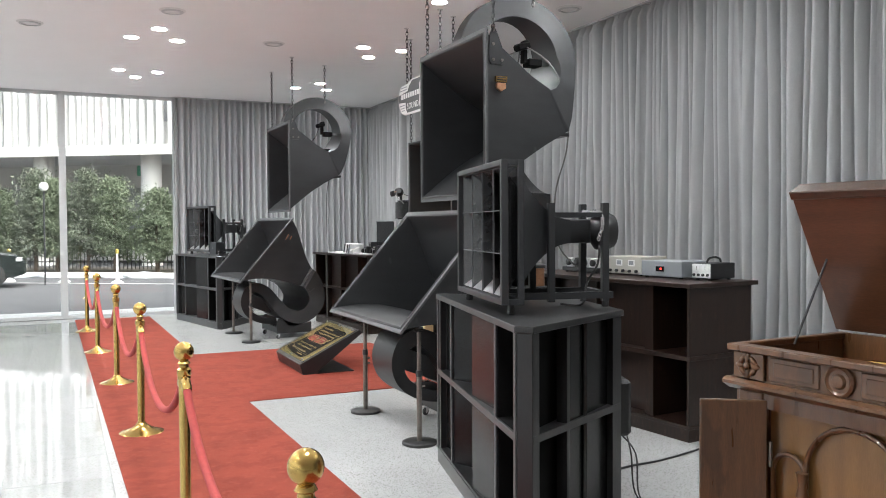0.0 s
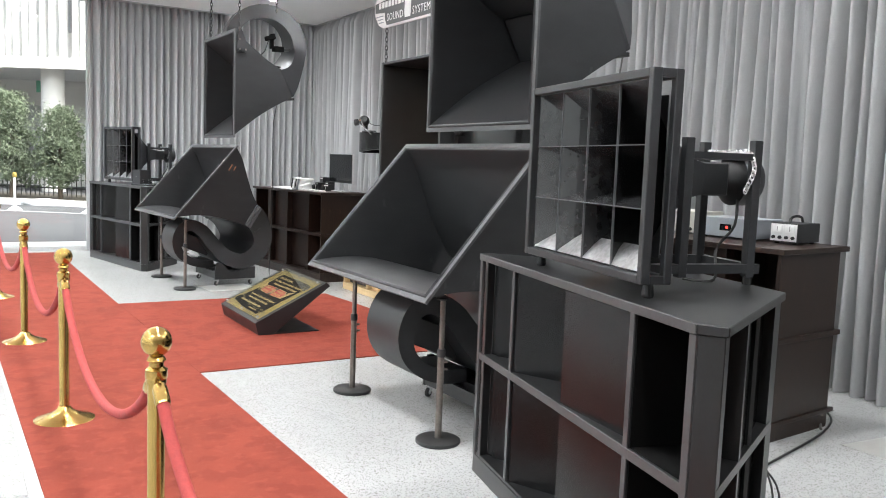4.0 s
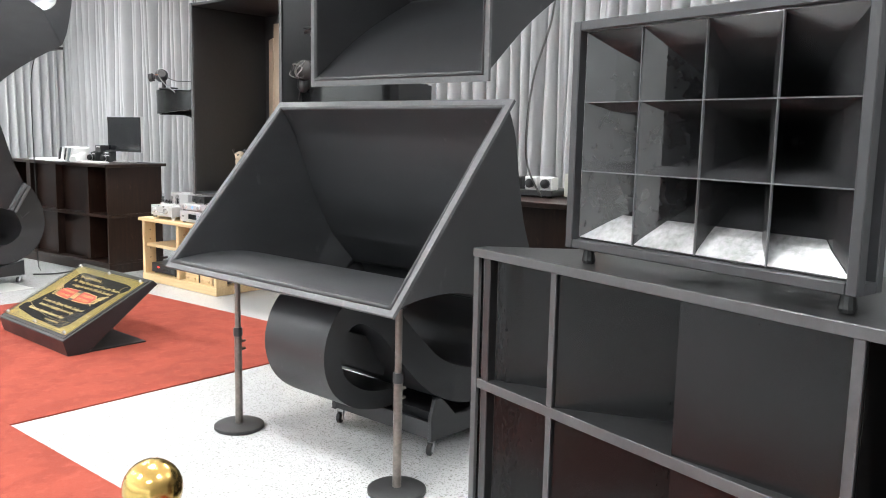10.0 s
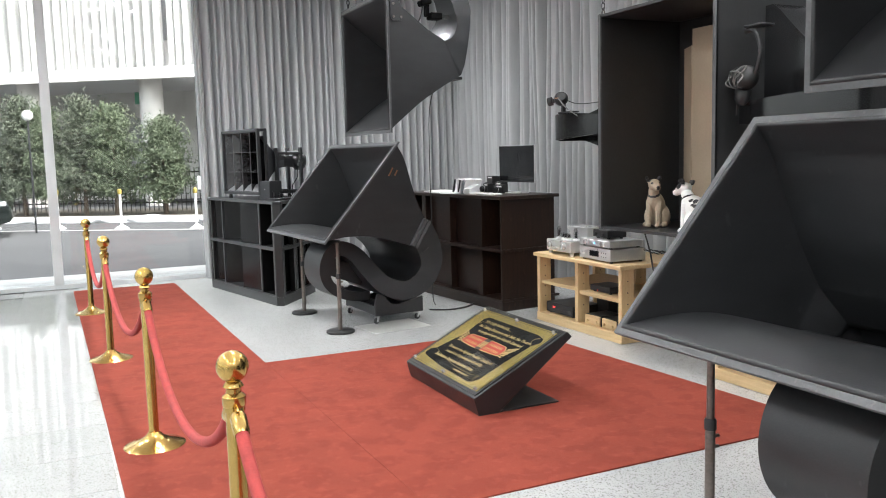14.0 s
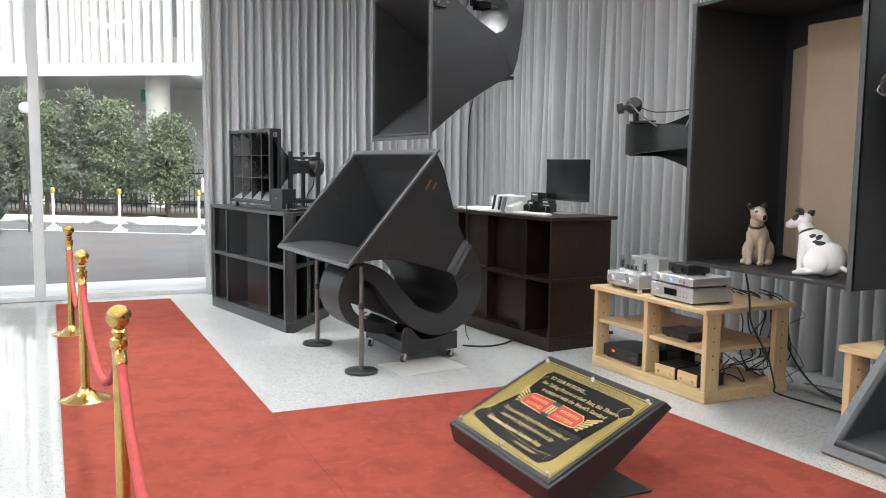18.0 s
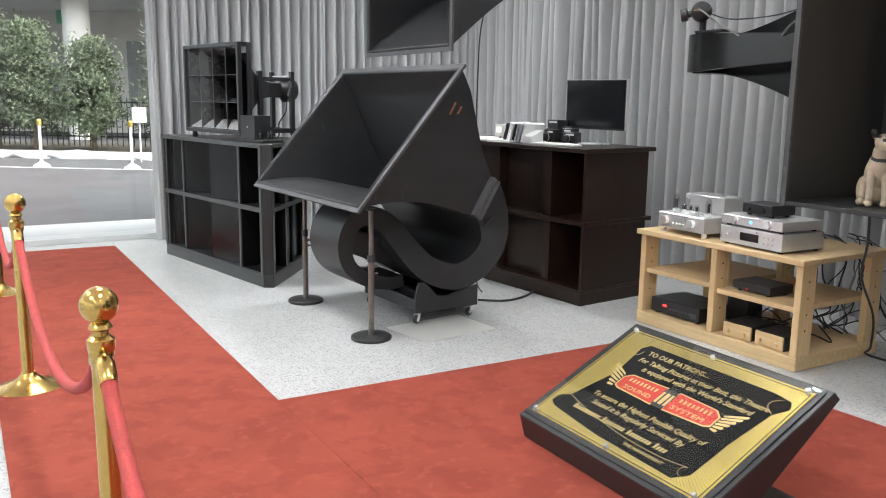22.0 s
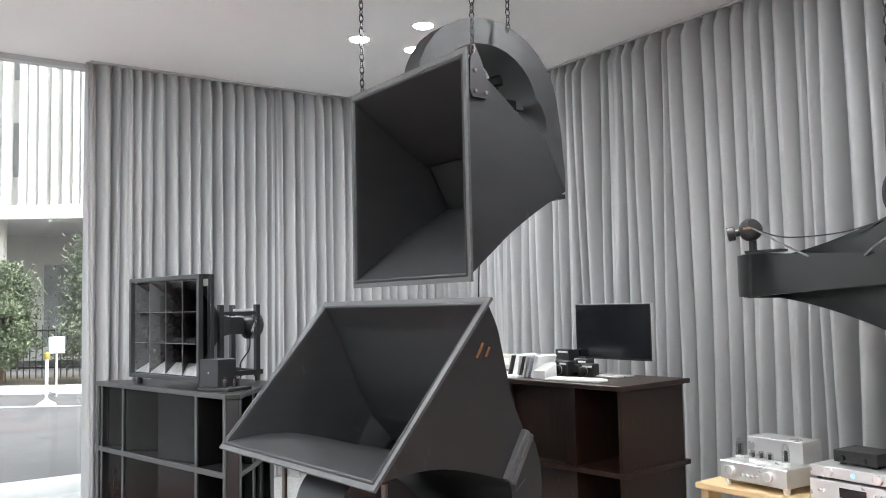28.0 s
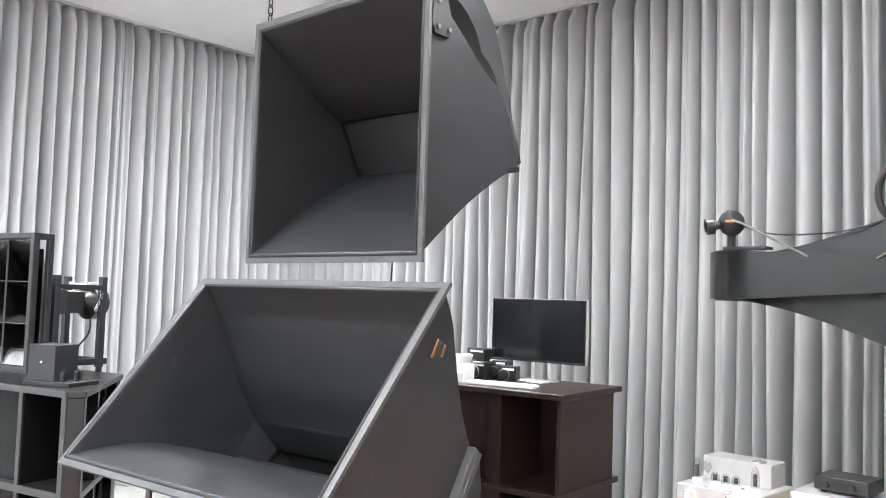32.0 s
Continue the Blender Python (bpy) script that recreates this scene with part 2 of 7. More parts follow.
def daylit(m, share, tone):
    """Lets part of the light pass through a thin woven cloth."""
    n, l = m.node_tree.nodes, m.node_tree.links
    tr, mix, out = n.new("ShaderNodeBsdfTranslucent"), n.new("ShaderNodeMixShader"), n["Material Output"]
    tr.inputs["Color"].default_value = (*tone, 1)
    mix.inputs["Fac"].default_value = share
    l.new(n["Principled BSDF"].outputs["BSDF"], mix.inputs[1])
    l.new(tr.outputs["BSDF"], mix.inputs[2])
    l.new(mix.outputs["Shader"], out.inputs["Surface"])


daylit(M_CURTAIN, 0.17, (0.62, 0.625, 0.635))


def scuffed(m, amount=0.5, tone=(0.12, 0.12, 0.12), scale=26.0, edge=0.66):
    """Sparse rubbed specks and scratches of a paler tone over a paint."""
    n, l = m.node_tree.nodes, m.node_tree.links
    p = n["Principled BSDF"]
    tc, mp, a, r, mx = n.new("ShaderNodeTexCoord"), n.new("ShaderNodeMapping"), n.new("ShaderNodeTexNoise"), n.new("ShaderNodeMapRange"), n.new("ShaderNodeMix")
    mp.inputs["Scale"].default_value = (1.0, 1.0, 0.45)
    a.inputs["Scale"].default_value, a.inputs["Detail"].default_value = scale, 6
    l.new(tc.outputs["Object"], mp.inputs["Vector"])
    l.new(mp.outputs["Vector"], a.inputs["Vector"])
    r.inputs["From Min"].default_value, r.inputs["From Max"].default_value = edge, edge + 0.06
    r.inputs["To Max"].default_value = amount
    l.new(a.outputs["Fac"], r.inputs["Value"])
    mx.data_type = "RGBA"
    l.new(r.outputs["Result"], mx.inputs[0])
    l.new(p.inputs["Base Color"].links[0].from_socket, mx.inputs[6])
    mx.inputs[7].default_value = (*tone, 1)
    l.new(mx.outputs[2], p.inputs["Base Color"])


for m_ in (M_BLACK, M_CAB, M_STEEL):
    scuffed(m_, 0.22, (0.09, 0.09, 0.09), 18.0, 0.68)
scuffed(M_EDGE, 0.35, (0.14, 0.135, 0.13), 46.0, 0.62)
scuffed(M_DESK, 0.5, (0.06, 0.032, 0.022), 22.0, 0.62)
scuffed(M_WALNUT, 0.5, (0.03, 0.014, 0.007), 9.0, 0.58)
scuffed(M_LID, 0.5, (0.05, 0.018, 0.008), 5.0, 0.58)
scuffed(M_CARPET, 0.35, (0.185, 0.033, 0.022), 6.0, 0.50)
scuffed(M_CARPET, 0.30, (0.33, 0.075, 0.055), 17.0, 0.57)
M_DOGW = mat("white glazed figure", (0.78, 0.77, 0.74), 0.4, 0, 0.03)
M_DOGB = mat("tan glazed figure", (0.42, 0.34, 0.25), 0.5, 0, 0.15, 12)
M_ASPHALT = mat("grey asphalt", (0.112, 0.112, 0.117), 0.95, 0, 0.16, 0.9, 60, 0, 0, None, (1, 1, 1), 0.03, 0.05)
M_PAVE = mat("pale paving", (0.52, 0.52, 0.51), 0.85, 0, 0.06, 1.5, 40)
M_SNOW = mat("old snow", (0.80, 0.81, 0.83), 0.8, 0, 0.05, 4, 30, 0.5)
M_SOIL = mat("dark soil", (0.07, 0.06, 0.045), 0.95, 0, 0.3, 2, 30)
M_FACADE = mat("white facade fin", (0.82, 0.82, 0.81), 0.6, 0, 0.03)
M_CONC = mat("pale concrete", (0.68, 0.67, 0.65), 0.8, 0, 0.06, 1.5, 30)
M_DARKWIN = mat("dark facade glass", (0.30, 0.31, 0.32), 0.2, 0, 0.2, 0.5, 10)
M_BARK = mat("brown bark", (0.10, 0.075, 0.055), 0.9, 0, 0.3, 10, 60, 0.5)
M_LEAF = mat("pine foliage", (0.12, 0.15, 0.092), 0.75, 0, 0.4, 1.2, 20)
M_LEAF2 = mat("dull pine foliage", (0.12, 0.14, 0.10), 0.75, 0, 0.4, 1.2, 20)
M_CAR = mat("dark green car paint", (0.006, 0.010, 0.009), 0.22, 0, 0.05, 2, 20, 0, 0.6)


# ---- building helpers ----
def thing(name, m=None, label="", category="", group="", kind=""):
    ob = new(name)
    ob.empty_display_size = 0.1
    if m is not None:
        ob.matrix_basis = m
    return tagged(ob, label, category, group, kind)


def part(name, bm, material, parent=None, label="", smooth=False, bevel=0.0):
    if bevel:
        bmesh.ops.remove_doubles(bm, verts=bm.verts[:], dist=1e-5)
        sharp = [e for e in bm.edges if len(e.link_faces) == 2 and e.calc_face_angle(0) > 0.5]
        bmesh.ops.bevel(bm, geom=sharp, offset=bevel, segments=1, affect="EDGES", clamp_overlap=True)
    bmesh.ops.recalc_face_normals(bm, faces=bm.faces[:])
    me = bpy.data.meshes.new(name)
    bm.to_mesh(me)
    bm.free()
    if smooth:
        me.polygons.foreach_set("use_smooth", [True] * len(me.polygons))
        me.set_sharp_from_angle(angle=radians(40))
    me.materials.append(material)
    ob = new(name, me)
    if parent is not None:
        ob.parent = parent
    if label:
        ob["label"] = label
    return ob


def B():
    return bmesh.new()


def box(bm, x0, x1, y0, y1, z0, z1, m=None):
    vs = [bm.verts.new((x, y, z)) for z in (z0, z1) for x, y in ((x0, y0), (x1, y0), (x1, y1), (x0, y1))]
    for f in ((3, 2, 1, 0), (4, 5, 6, 7), (0, 1, 5, 4), (1, 2, 6, 5), (2, 3, 7, 6), (3, 0, 4, 7)):
        bm.faces.new([vs[i] for i in f])
    if m is not None:
        bmesh.ops.transform(bm, matrix=m, verts=vs)
    return bm


def prism(bm, pts, a, b, axis="z"):
    """A polygon of (u, v) points pushed from a to b along an axis: z takes (x, y), y takes (x, z), x takes (y, z)."""
    def at(u, v, w):
        return {"z": (u, v, w), "y": (u, w, v), "x": (w, u, v)}[axis]
    lo, hi = [bm.verts.new(at(u, v, a)) for u, v in pts], [bm.verts.new(at(u, v, b)) for u, v in pts]
    n = len(pts)
    bm.faces.new(lo[::-1])
    bm.faces.new(hi)
    for i in range(n):
        bm.faces.new((lo[i], lo[(i + 1) % n], hi[(i + 1) % n], hi[i]))
    return bm


def lathe(bm, prof, n=20, c=(0, 0, 0), m=None, ring=False):
    rings = []
    for r, z in prof:
        rings.append([bm.verts.new((c[0] + max(r, 1e-4) * math.cos(2 * math.pi * k / n), c[1] + max(r, 1e-4) * math.sin(2 * math.pi * k / n), c[2] + z)) for k in range(n)])
    for a, b in zip(rings, rings[1:]):
        for k in range(n):
            bm.faces.new((a[k], a[(k + 1) % n], b[(k + 1) % n], b[k]))
    if ring:
        for k in range(n):
            bm.faces.new((rings[-1][k], rings[-1][(k + 1) % n], rings[0][(k + 1) % n], rings[0][k]))
    else:
        bm.faces.new(rings[0][::-1])
        bm.faces.new(rings[-1])
    if m is not None:
        bmesh.ops.transform(bm, matrix=m, verts=[v for r in rings for v in r])
    return bm


def rod(bm, p, q, r, n=10, r2=None):
    p, q = Vector(p), Vector(q)
    m = Matrix.Translation(p) @ (q - p).to_track_quat("Z", "Y").to_matrix().to_4x4()
    return lathe(bm, [(r, 0), (r if r2 is None else r2, (q - p).length)], n, m=m)


def tube(bm, pts, r, n=6):
    pts = [Vector(p) for p in pts]
    rings = []
    for i, p in enumerate(pts):
        d = (pts[min(i + 1, len(pts) - 1)] - pts[max(i - 1, 0)]).normalized()
        q = d.to_track_quat("Z", "Y").to_matrix()
        rings.append([bm.verts.new(p + q @ Vector((r * math.cos(2 * math.pi * k / n), r * math.sin(2 * math.pi * k / n), 0))) for k in range(n)])
    for a, b in zip(rings, rings[1:]):
        off = min(range(n), key=lambda o: sum((a[k].co - b[(k + o) % n].co).length for k in range(n)))
        for k in range(n):
            bm.faces.new((a[k], a[(k + 1) % n], b[(k + 1 + off) % n], b[(k + off) % n]))
    bm.faces.new(rings[0][::-1])
    bm.faces.new(rings[-1])
    return bm


def smooth_line(pts, n=6):
    """Catmull-Rom through the points."""
    pts = [Vector(p) for p in pts]
    out = []
    for i in range(len(pts) - 1):
        a, b, c, d = pts[max(i - 1, 0)], pts[i], pts[i + 1], pts[min(i + 2, len(pts) - 1)]
        for k in range(n):
            t = k / n
            out.append(0.5 * (2 * b + (c - a) * t + (2 * a - 5 * b + 4 * c - d) * t * t + (3 * b - a - 3 * c + d) * t ** 3))
    return out + [pts[-1]]


def cable(name, pts, r, material, label, n=6, parent=None):
    bm = tube(B(), smooth_line(pts, n), r, 6)
    ob = part(name, bm, material, parent, smooth=True)
    return ob if parent else tagged(ob, label, "cable")


def text_mesh(body, size, spacing=1.0, shear=0.0, depth=0.0008):
    cu = bpy.data.curves.new("words", "FONT")
    cu.body, cu.size, cu.extrude, cu.align_x, cu.align_y, cu.space_character, cu.shear = body, size, depth, "CENTER", "CENTER", spacing, shear
    cu.resolution_u = 2
    ob = new("words", cu)
    me = bpy.data.meshes.new_from_object(ob.evaluated_get(bpy.context.evaluated_depsgraph_get()))
    bpy.data.objects.remove(ob)
    return me


def words(name, body, size, material, parent, m, spacing=1.0, shear=0.0, width=None):
    me = text_mesh(body, size, spacing, shear)
    if width:
        w = max(v.co.x for v in me.vertices) - min(v.co.x for v in me.vertices)
        me.transform(Matrix.Diagonal((width / w, 1, 1, 1)))
    me.transform(m)
    me.materials.append(material)
    ob = new(name, me)
    ob.parent = parent
    return ob


# ---- the room ----
XW, YW, H = 5.42, 14.92, 3.74  # curtain lines and ceiling
XL, Y0 = -7.0, -5.0

floor = part("floor", box(B(), 0.26, XW + 0.45, Y0, 15.22, -0.12, 0), M_FLOOR)
tagged(floor, "white speckled terrazzo floor", "floor", kind="structure")
tile_floor = tagged(part("floor_polished", box(B(), XL, 0.26, Y0, 15.22, -0.12, -0.012), M_JOINT), "polished white speckled tile floor", "floor", kind="structure")
ceiling = tagged(part("ceiling", box(B(), XL, XW + 0.45, Y0, 15.1, H, H + 0.2), M_CEIL), "plain white painted ceiling", "ceiling", kind="structure")
for nm, a in (("wall_east", (XW + 0.25, XW + 0.45, Y0, 15.1, 0, H)), ("wall_south", (XL, XW + 0.25, Y0 - 0.2, Y0, 0, H)),
              ("wall_north", (XW + 0.03, XW + 0.25, 15.1, 15.3, 0, H + 0.2))):
    # East wall, hidden by the curtain, is grey to cut bounced light.
    tagged(part(nm, box(B(), *a), M_WALL if nm != "wall_east" else M_CONCW), "plain wall out of view", "wall", kind="structure")


def curtain(x0, y0, x1, y1, seed, pitch=0.128, amp=0.30):
    """A hanging curtain between two points: rounded folds with narrow valleys that run from the track to the hem."""
    r = random.Random(seed)
    length = math.hypot(x1 - x0, y1 - y0)
    ux, uy = (x1 - x0) / length, (y1 - y0) / length
    nx, ny = -uy, ux
    knots = [0.0]
    while knots[-1] < length:
        knots.append(knots[-1] + pitch * r.choice((0.75, 0.92, 1.0, 1.0, 1.06, 1.2)) * r.uniform(0.93, 1.07))
    folds = [(amp * r.uniform(0.75, 1.15) * min(1.25, (b - a) / pitch), r.uniform(0, 6.3), r.uniform(0.3, 0.7), r.choice((0.0, 0.0, 0.0, 0.25)), r.uniform(0.75, 1.15)) for a, b in zip(knots, knots[1:])]
    drift = [r.uniform(-0.03, 0.03) for _ in knots]
    base = [r.uniform(-0.018, 0.018) for _ in knots]
    rows = [0.006, 0.05, 0.3, 0.6, 0.9, 1.2, 1.5, 1.8, 2.1, 2.4, 2.7, 3.0, 3.3, H - 0.14, H - 0.06, H - 0.004]
    verts, faces = [], []
    per = 14
    for z in rows:
        f = (1.0 - 0.18 * z / H) * (1.0 if z < H - 0.1 else 0.6 if z < H - 0.03 else 0.45)
        for i, (am, ph, t0, crease, soft) in enumerate(folds):
            am *= f * (1 + 0.16 * math.sin(1.25 * z + ph))
            sway = 0.008 * math.sin(0.9 * z + ph)
            for k in range(per):
                t = k / per
                d = am * (math.sin(math.pi * t) ** soft - 0.55) - crease * am * math.exp(-((t - t0 - 0.05 * math.sin(z + ph)) / 0.10) ** 2)
                d += base[i] * (1 - t) + base[i + 1] * t
                pos = knots[i] + (knots[i + 1] - knots[i]) * (t - 0.03 * math.sin(2 * math.pi * t)) + (drift[i] * (1 - t) + drift[i + 1] * t) * (1 - z / H) + sway * math.sin(math.pi * t)
                pos = min(max(pos, 0.0), length)
                verts.append((x0 + ux * pos + nx * d, y0 + uy * pos + ny * d, z))
    n = per * len(folds)
    for j in range(len(rows) - 1):
        for i in range(n - 1):
            faces.append((j * n + i, j * n + i + 1, (j + 1) * n + i + 1, (j + 1) * n + i))
    me = bpy.data.meshes.new("curtain")
    me.from_pydata(verts, [], faces)
    me.polygons.foreach_set("use_smooth", [True] * len(me.polygons))
    me.materials.append(M_CURTAIN)
    return tagged(new("curtain", me), "floor-length grey curtain in soft vertical folds", "curtain", "grey curtains")


cuts = [Y0, 0.2, 8.63, YW - 0.06]
for k, (a, b) in enumerate(zip(cuts, cuts[1:])):
    curtain(XW, a - 0.09, XW, b + 0.09, 10 + k)
for k, (a, b) in enumerate(((1.78, XW - 0.07),)):
    curtain(b, YW, a, YW, 40 + k, 0.108, 0.235)
bm = box(B(), XW - 0.07, XW - 0.05, Y0, YW, H - 0.02, H - 0.001)
box(bm, 1.8, XW - 0.05, YW - 0.07, YW - 0.05, H - 0.02, H - 0.001)
tagged(part("curtain_track", bm, M_FRAME), "slim pale curtain track along the ceiling", "curtain track")

# window wall
win = thing("window_1", label="tall floor-to-ceiling glazing in grey aluminium frames", category="window", kind="structure")
for x in (-5.95, -3.95, -1.95, 0.05, 1.87, 3.68, 5.44):
    w = 0.04 if x == 1.87 else 0.055
    bm = box(B(), x - w, x + w, 14.98, 15.08, 0.05, H)
    part("window_frame", bm, M_FRAME, win, bevel=0.006)
part("window_sill", box(B(), XL, 5.5, 14.985, 15.22, 0.0, 0.055), M_FRAME, win, bevel=0.004)
part("window_head", box(B(), XL, 5.5, 14.985, 15.075, H - 0.05, H), M_FRAME, win)
for a, b in ((-7, -5.95), (-5.95, -3.95), (-3.95, -1.95), (-1.95, 0.05), (0.05, 1.87), (1.87, 3.68), (3.68, 5.44)):
    ob = part("pane", box(B(), a + 0.056, b - 0.056 if b != 1.87 else b - 0.041, 15.02, 15.032, 0.056, H - 0.051), M_GLASS, win)
    ob.visible_shadow = False

# glazed long side of the hall
win2 = thing("window_2", label="long row of floor-to-ceiling panes in grey aluminium frames", category="window", kind="structure")
for k in range(11):
    y = Y0 + 0.06 + 2.0 * k
    part("window_frame", box(B(), XL - 0.12, XL - 0.02, y - 0.05, y + 0.05, 0.05, H), M_FRAME, win2, bevel=0.006)
    if k < 10:
        ob = part("pane", box(B(), XL - 0.075, XL - 0.063, y + 0.052, min(y + 1.948, 14.98), 0.056, H - 0.051), M_GLASS, win2)
        ob.visible_shadow = False
part("window_sill", box(B(), XL - 0.2, XL, Y0, 15.2, 0.0, 0.055), M_FRAME, win2)
part("window_head", box(B(), XL - 0.12, XL - 0.02, Y0, 15.1, H - 0.05, H), M_FRAME, win2)

# carpet: a long runner and a wide piece before the plaque
tagged(part("carpet_runner", prism(B(), [(0.39, 0.2), (1.545, 0.2), (1.468, 5.8), (1.345, 14.68), (0.195, 14.70), (0.28, 8.0)], 0.0, 0.007), M_CARPET), "long red carpet runner beside the rope barrier", "carpet")
tagged(part("carpet_wide", prism(B(), [(1.4508, 7.14), (3.79, 7.14), (3.60, 10.05), (1.4105, 10.05)], 0.0, 0.0073), M_CARPET), "wide red carpet joined to the runner", "carpet")

# ceiling lamps and vents
down = thing("downlight", pose(0.80, 10.41, H), "round recessed ceiling downlight, lit", "ceiling light", "ceiling downlights")
part("rim", lathe(B(), [(0.075, -0.004), (0.098, -0.004), (0.100, 0.0), (0.075, 0.0)], 24, ring=True), M_WHITE, down)
part("lens", lathe(B(), [(0.074, -0.003), (0.074, 0.004)], 24), M_LAMP, down)
# Clusters at negative x or below y 7 are unseen, added for light.
for cx, rows in ((1.05, ((2.3, 1), (4.9, -1), (7.5, 1), (10.22, -1), (12.8, 1))), (3.74, ((2.3, -1), (4.9, 1), (7.40, -1), (10.05, 1), (13.0, -1))), (-1.6, ((2.3, 1), (4.9, -1), (7.5, 1), (10.22, -1), (12.8, 1))), (-4.4, ((2.3, 1), (7.5, 1), (12.8, 1)))):
    for cy, s in rows:
        # Spot lamp stands in for three lenses; power uneven to balance the curtains.
        beam = new("downlight_beam", bpy.data.lights.new("downlight_beam", "SPOT"))
        beam.data.energy, beam.data.spot_size, beam.data.spot_blend = BEAM * ((2.6 if cx > 0 else 1.3) if cy > 12 else 0.5 if cx > 3 else 1.1), radians(134), 1.0
        beam.data.shadow_soft_size, beam.data.color = 0.12, (0.96, 0.985, 1.0)
        beam.location = (cx, cy, H - 0.13)
        for dx, dy in ((-0.26, -0.18), (0.26, -0.18), (0.0, 0.36)):
            if abs(cx + dx - 0.79) < 0.02 and abs(cy + s * dy - 10.40) < 0.03:
                continue
            copy_thing(down, pose(cx + dx, cy + s * dy, H))
vent = thing("ceiling_vent", pose(2.40, 10.08, H), "round white ceiling air vent", "air vent", "ceiling vents")
part("plate", lathe(B(), [(0.02, -0.012), (0.10, -0.014), (0.135, -0.002), (0.135, 0.0)], 28), M_WHITE, vent, smooth=True)
part("ring", lathe(B(), [(0.085, -0.022), (0.11, -0.018), (0.11, -0.012), (0.085, -0.012)], 28, ring=True), M_FRAME, vent)
for x, y in ((-0.26, 10.1), (1.09, 8.98), (4.80, 7.26)):
    copy_thing(vent, pose(x, y, H))


# ---- horns ----
def flare(stations, thick=0.02):
    """An open four-sided horn: each station is (bottom x, z), (top x, z), half width."""
    bm = B()
    rings = []
    for (bx, bz), (tx, tz), w in stations:
        rings.append([bm.verts.new(p) for p in ((bx, -w, bz), (bx, w, bz), (tx, w, tz), (tx, -w, tz))])
    for a, b in zip(rings, rings[1:]):
        for k in range(4):
            bm.faces.new((a[k], b[k], b[(k + 1) % 4], a[(k + 1) % 4]))
    return bm


def densify(st, n=5):
    pts = [Vector((b[0], b[1], t[0])) for b, t, w in st]
    rest = [Vector((t[1], w, 0)) for b, t, w in st]
    return [((p.x, p.y), (p.z, q.x), q.y) for p, q in zip(smooth_line(pts, n), smooth_line(rest, n))]


def curl(path, n=4):
    """A closed rectangular duct along (x, z, half thickness, half width)."""
    line = smooth_line([(x, 0, z) for x, z, h, w in path], n)
    dims = smooth_line([(h, w, 0) for x, z, h, w in path], n)
    bm = B()
    rings = []
    for i, (p, d) in enumerate(zip(line, dims)):
        t = (line[min(i + 1, len(line) - 1)] - line[max(i - 1, 0)]).normalized()
        nrm = Vector((-t.z, 0, t.x))
        rings.append([bm.verts.new(p + nrm * (a * d.x) + Vector((0, b * d.y, 0))) for a, b in ((-1, -1), (-1, 1), (1, 1), (1, -1))])
    for a, b in zip(rings, rings[1:]):
        for k in range(4):
            bm.faces.new((a[k], a[(k + 1) % 4], b[(k + 1) % 4], b[k]))
    bm.faces.new(rings[-1])
    return bm


def shell(ob, thick=0.022):
    s = ob.modifiers.new("board", "SOLIDIFY")
    s.thickness, s.offset = thick, -1
    return ob


def mouth_frame(bm, bx, bz, tx, tz, w, t=0.012, d=0.02):
    """Thin bright edging round a horn's mouth."""
    dirv = Vector((tx - bx, 0, tz - bz)).normalized()
    out = Vector((-dirv.z, 0, dirv.x))
    p = [Vector((bx, -w, bz)), Vector((bx, w, bz)), Vector((tx, w, tz)), Vector((tx, -w, tz))]
    c = sum(p, Vector()) / 4
    ring = []
    for v in p:
        way = ((c - v).dot(dirv) / abs((c - v).dot(dirv))) * dirv + Vector((0, math.copysign(1.0, (c - v).y), 0))
        inn, rim = v + way * 0.009, v - way * 0.0225
        ring.append([bm.verts.new(q) for q in (rim + out * 0.004, inn + out * 0.004, inn - out * t, rim - out * t)])
    for i in range(4):
        a, b = ring[i], ring[(i + 1) % 4]
        for k in range(4):
            bm.faces.new((a[k], b[k], b[(k + 1) % 4], a[(k + 1) % 4]))
    return bm


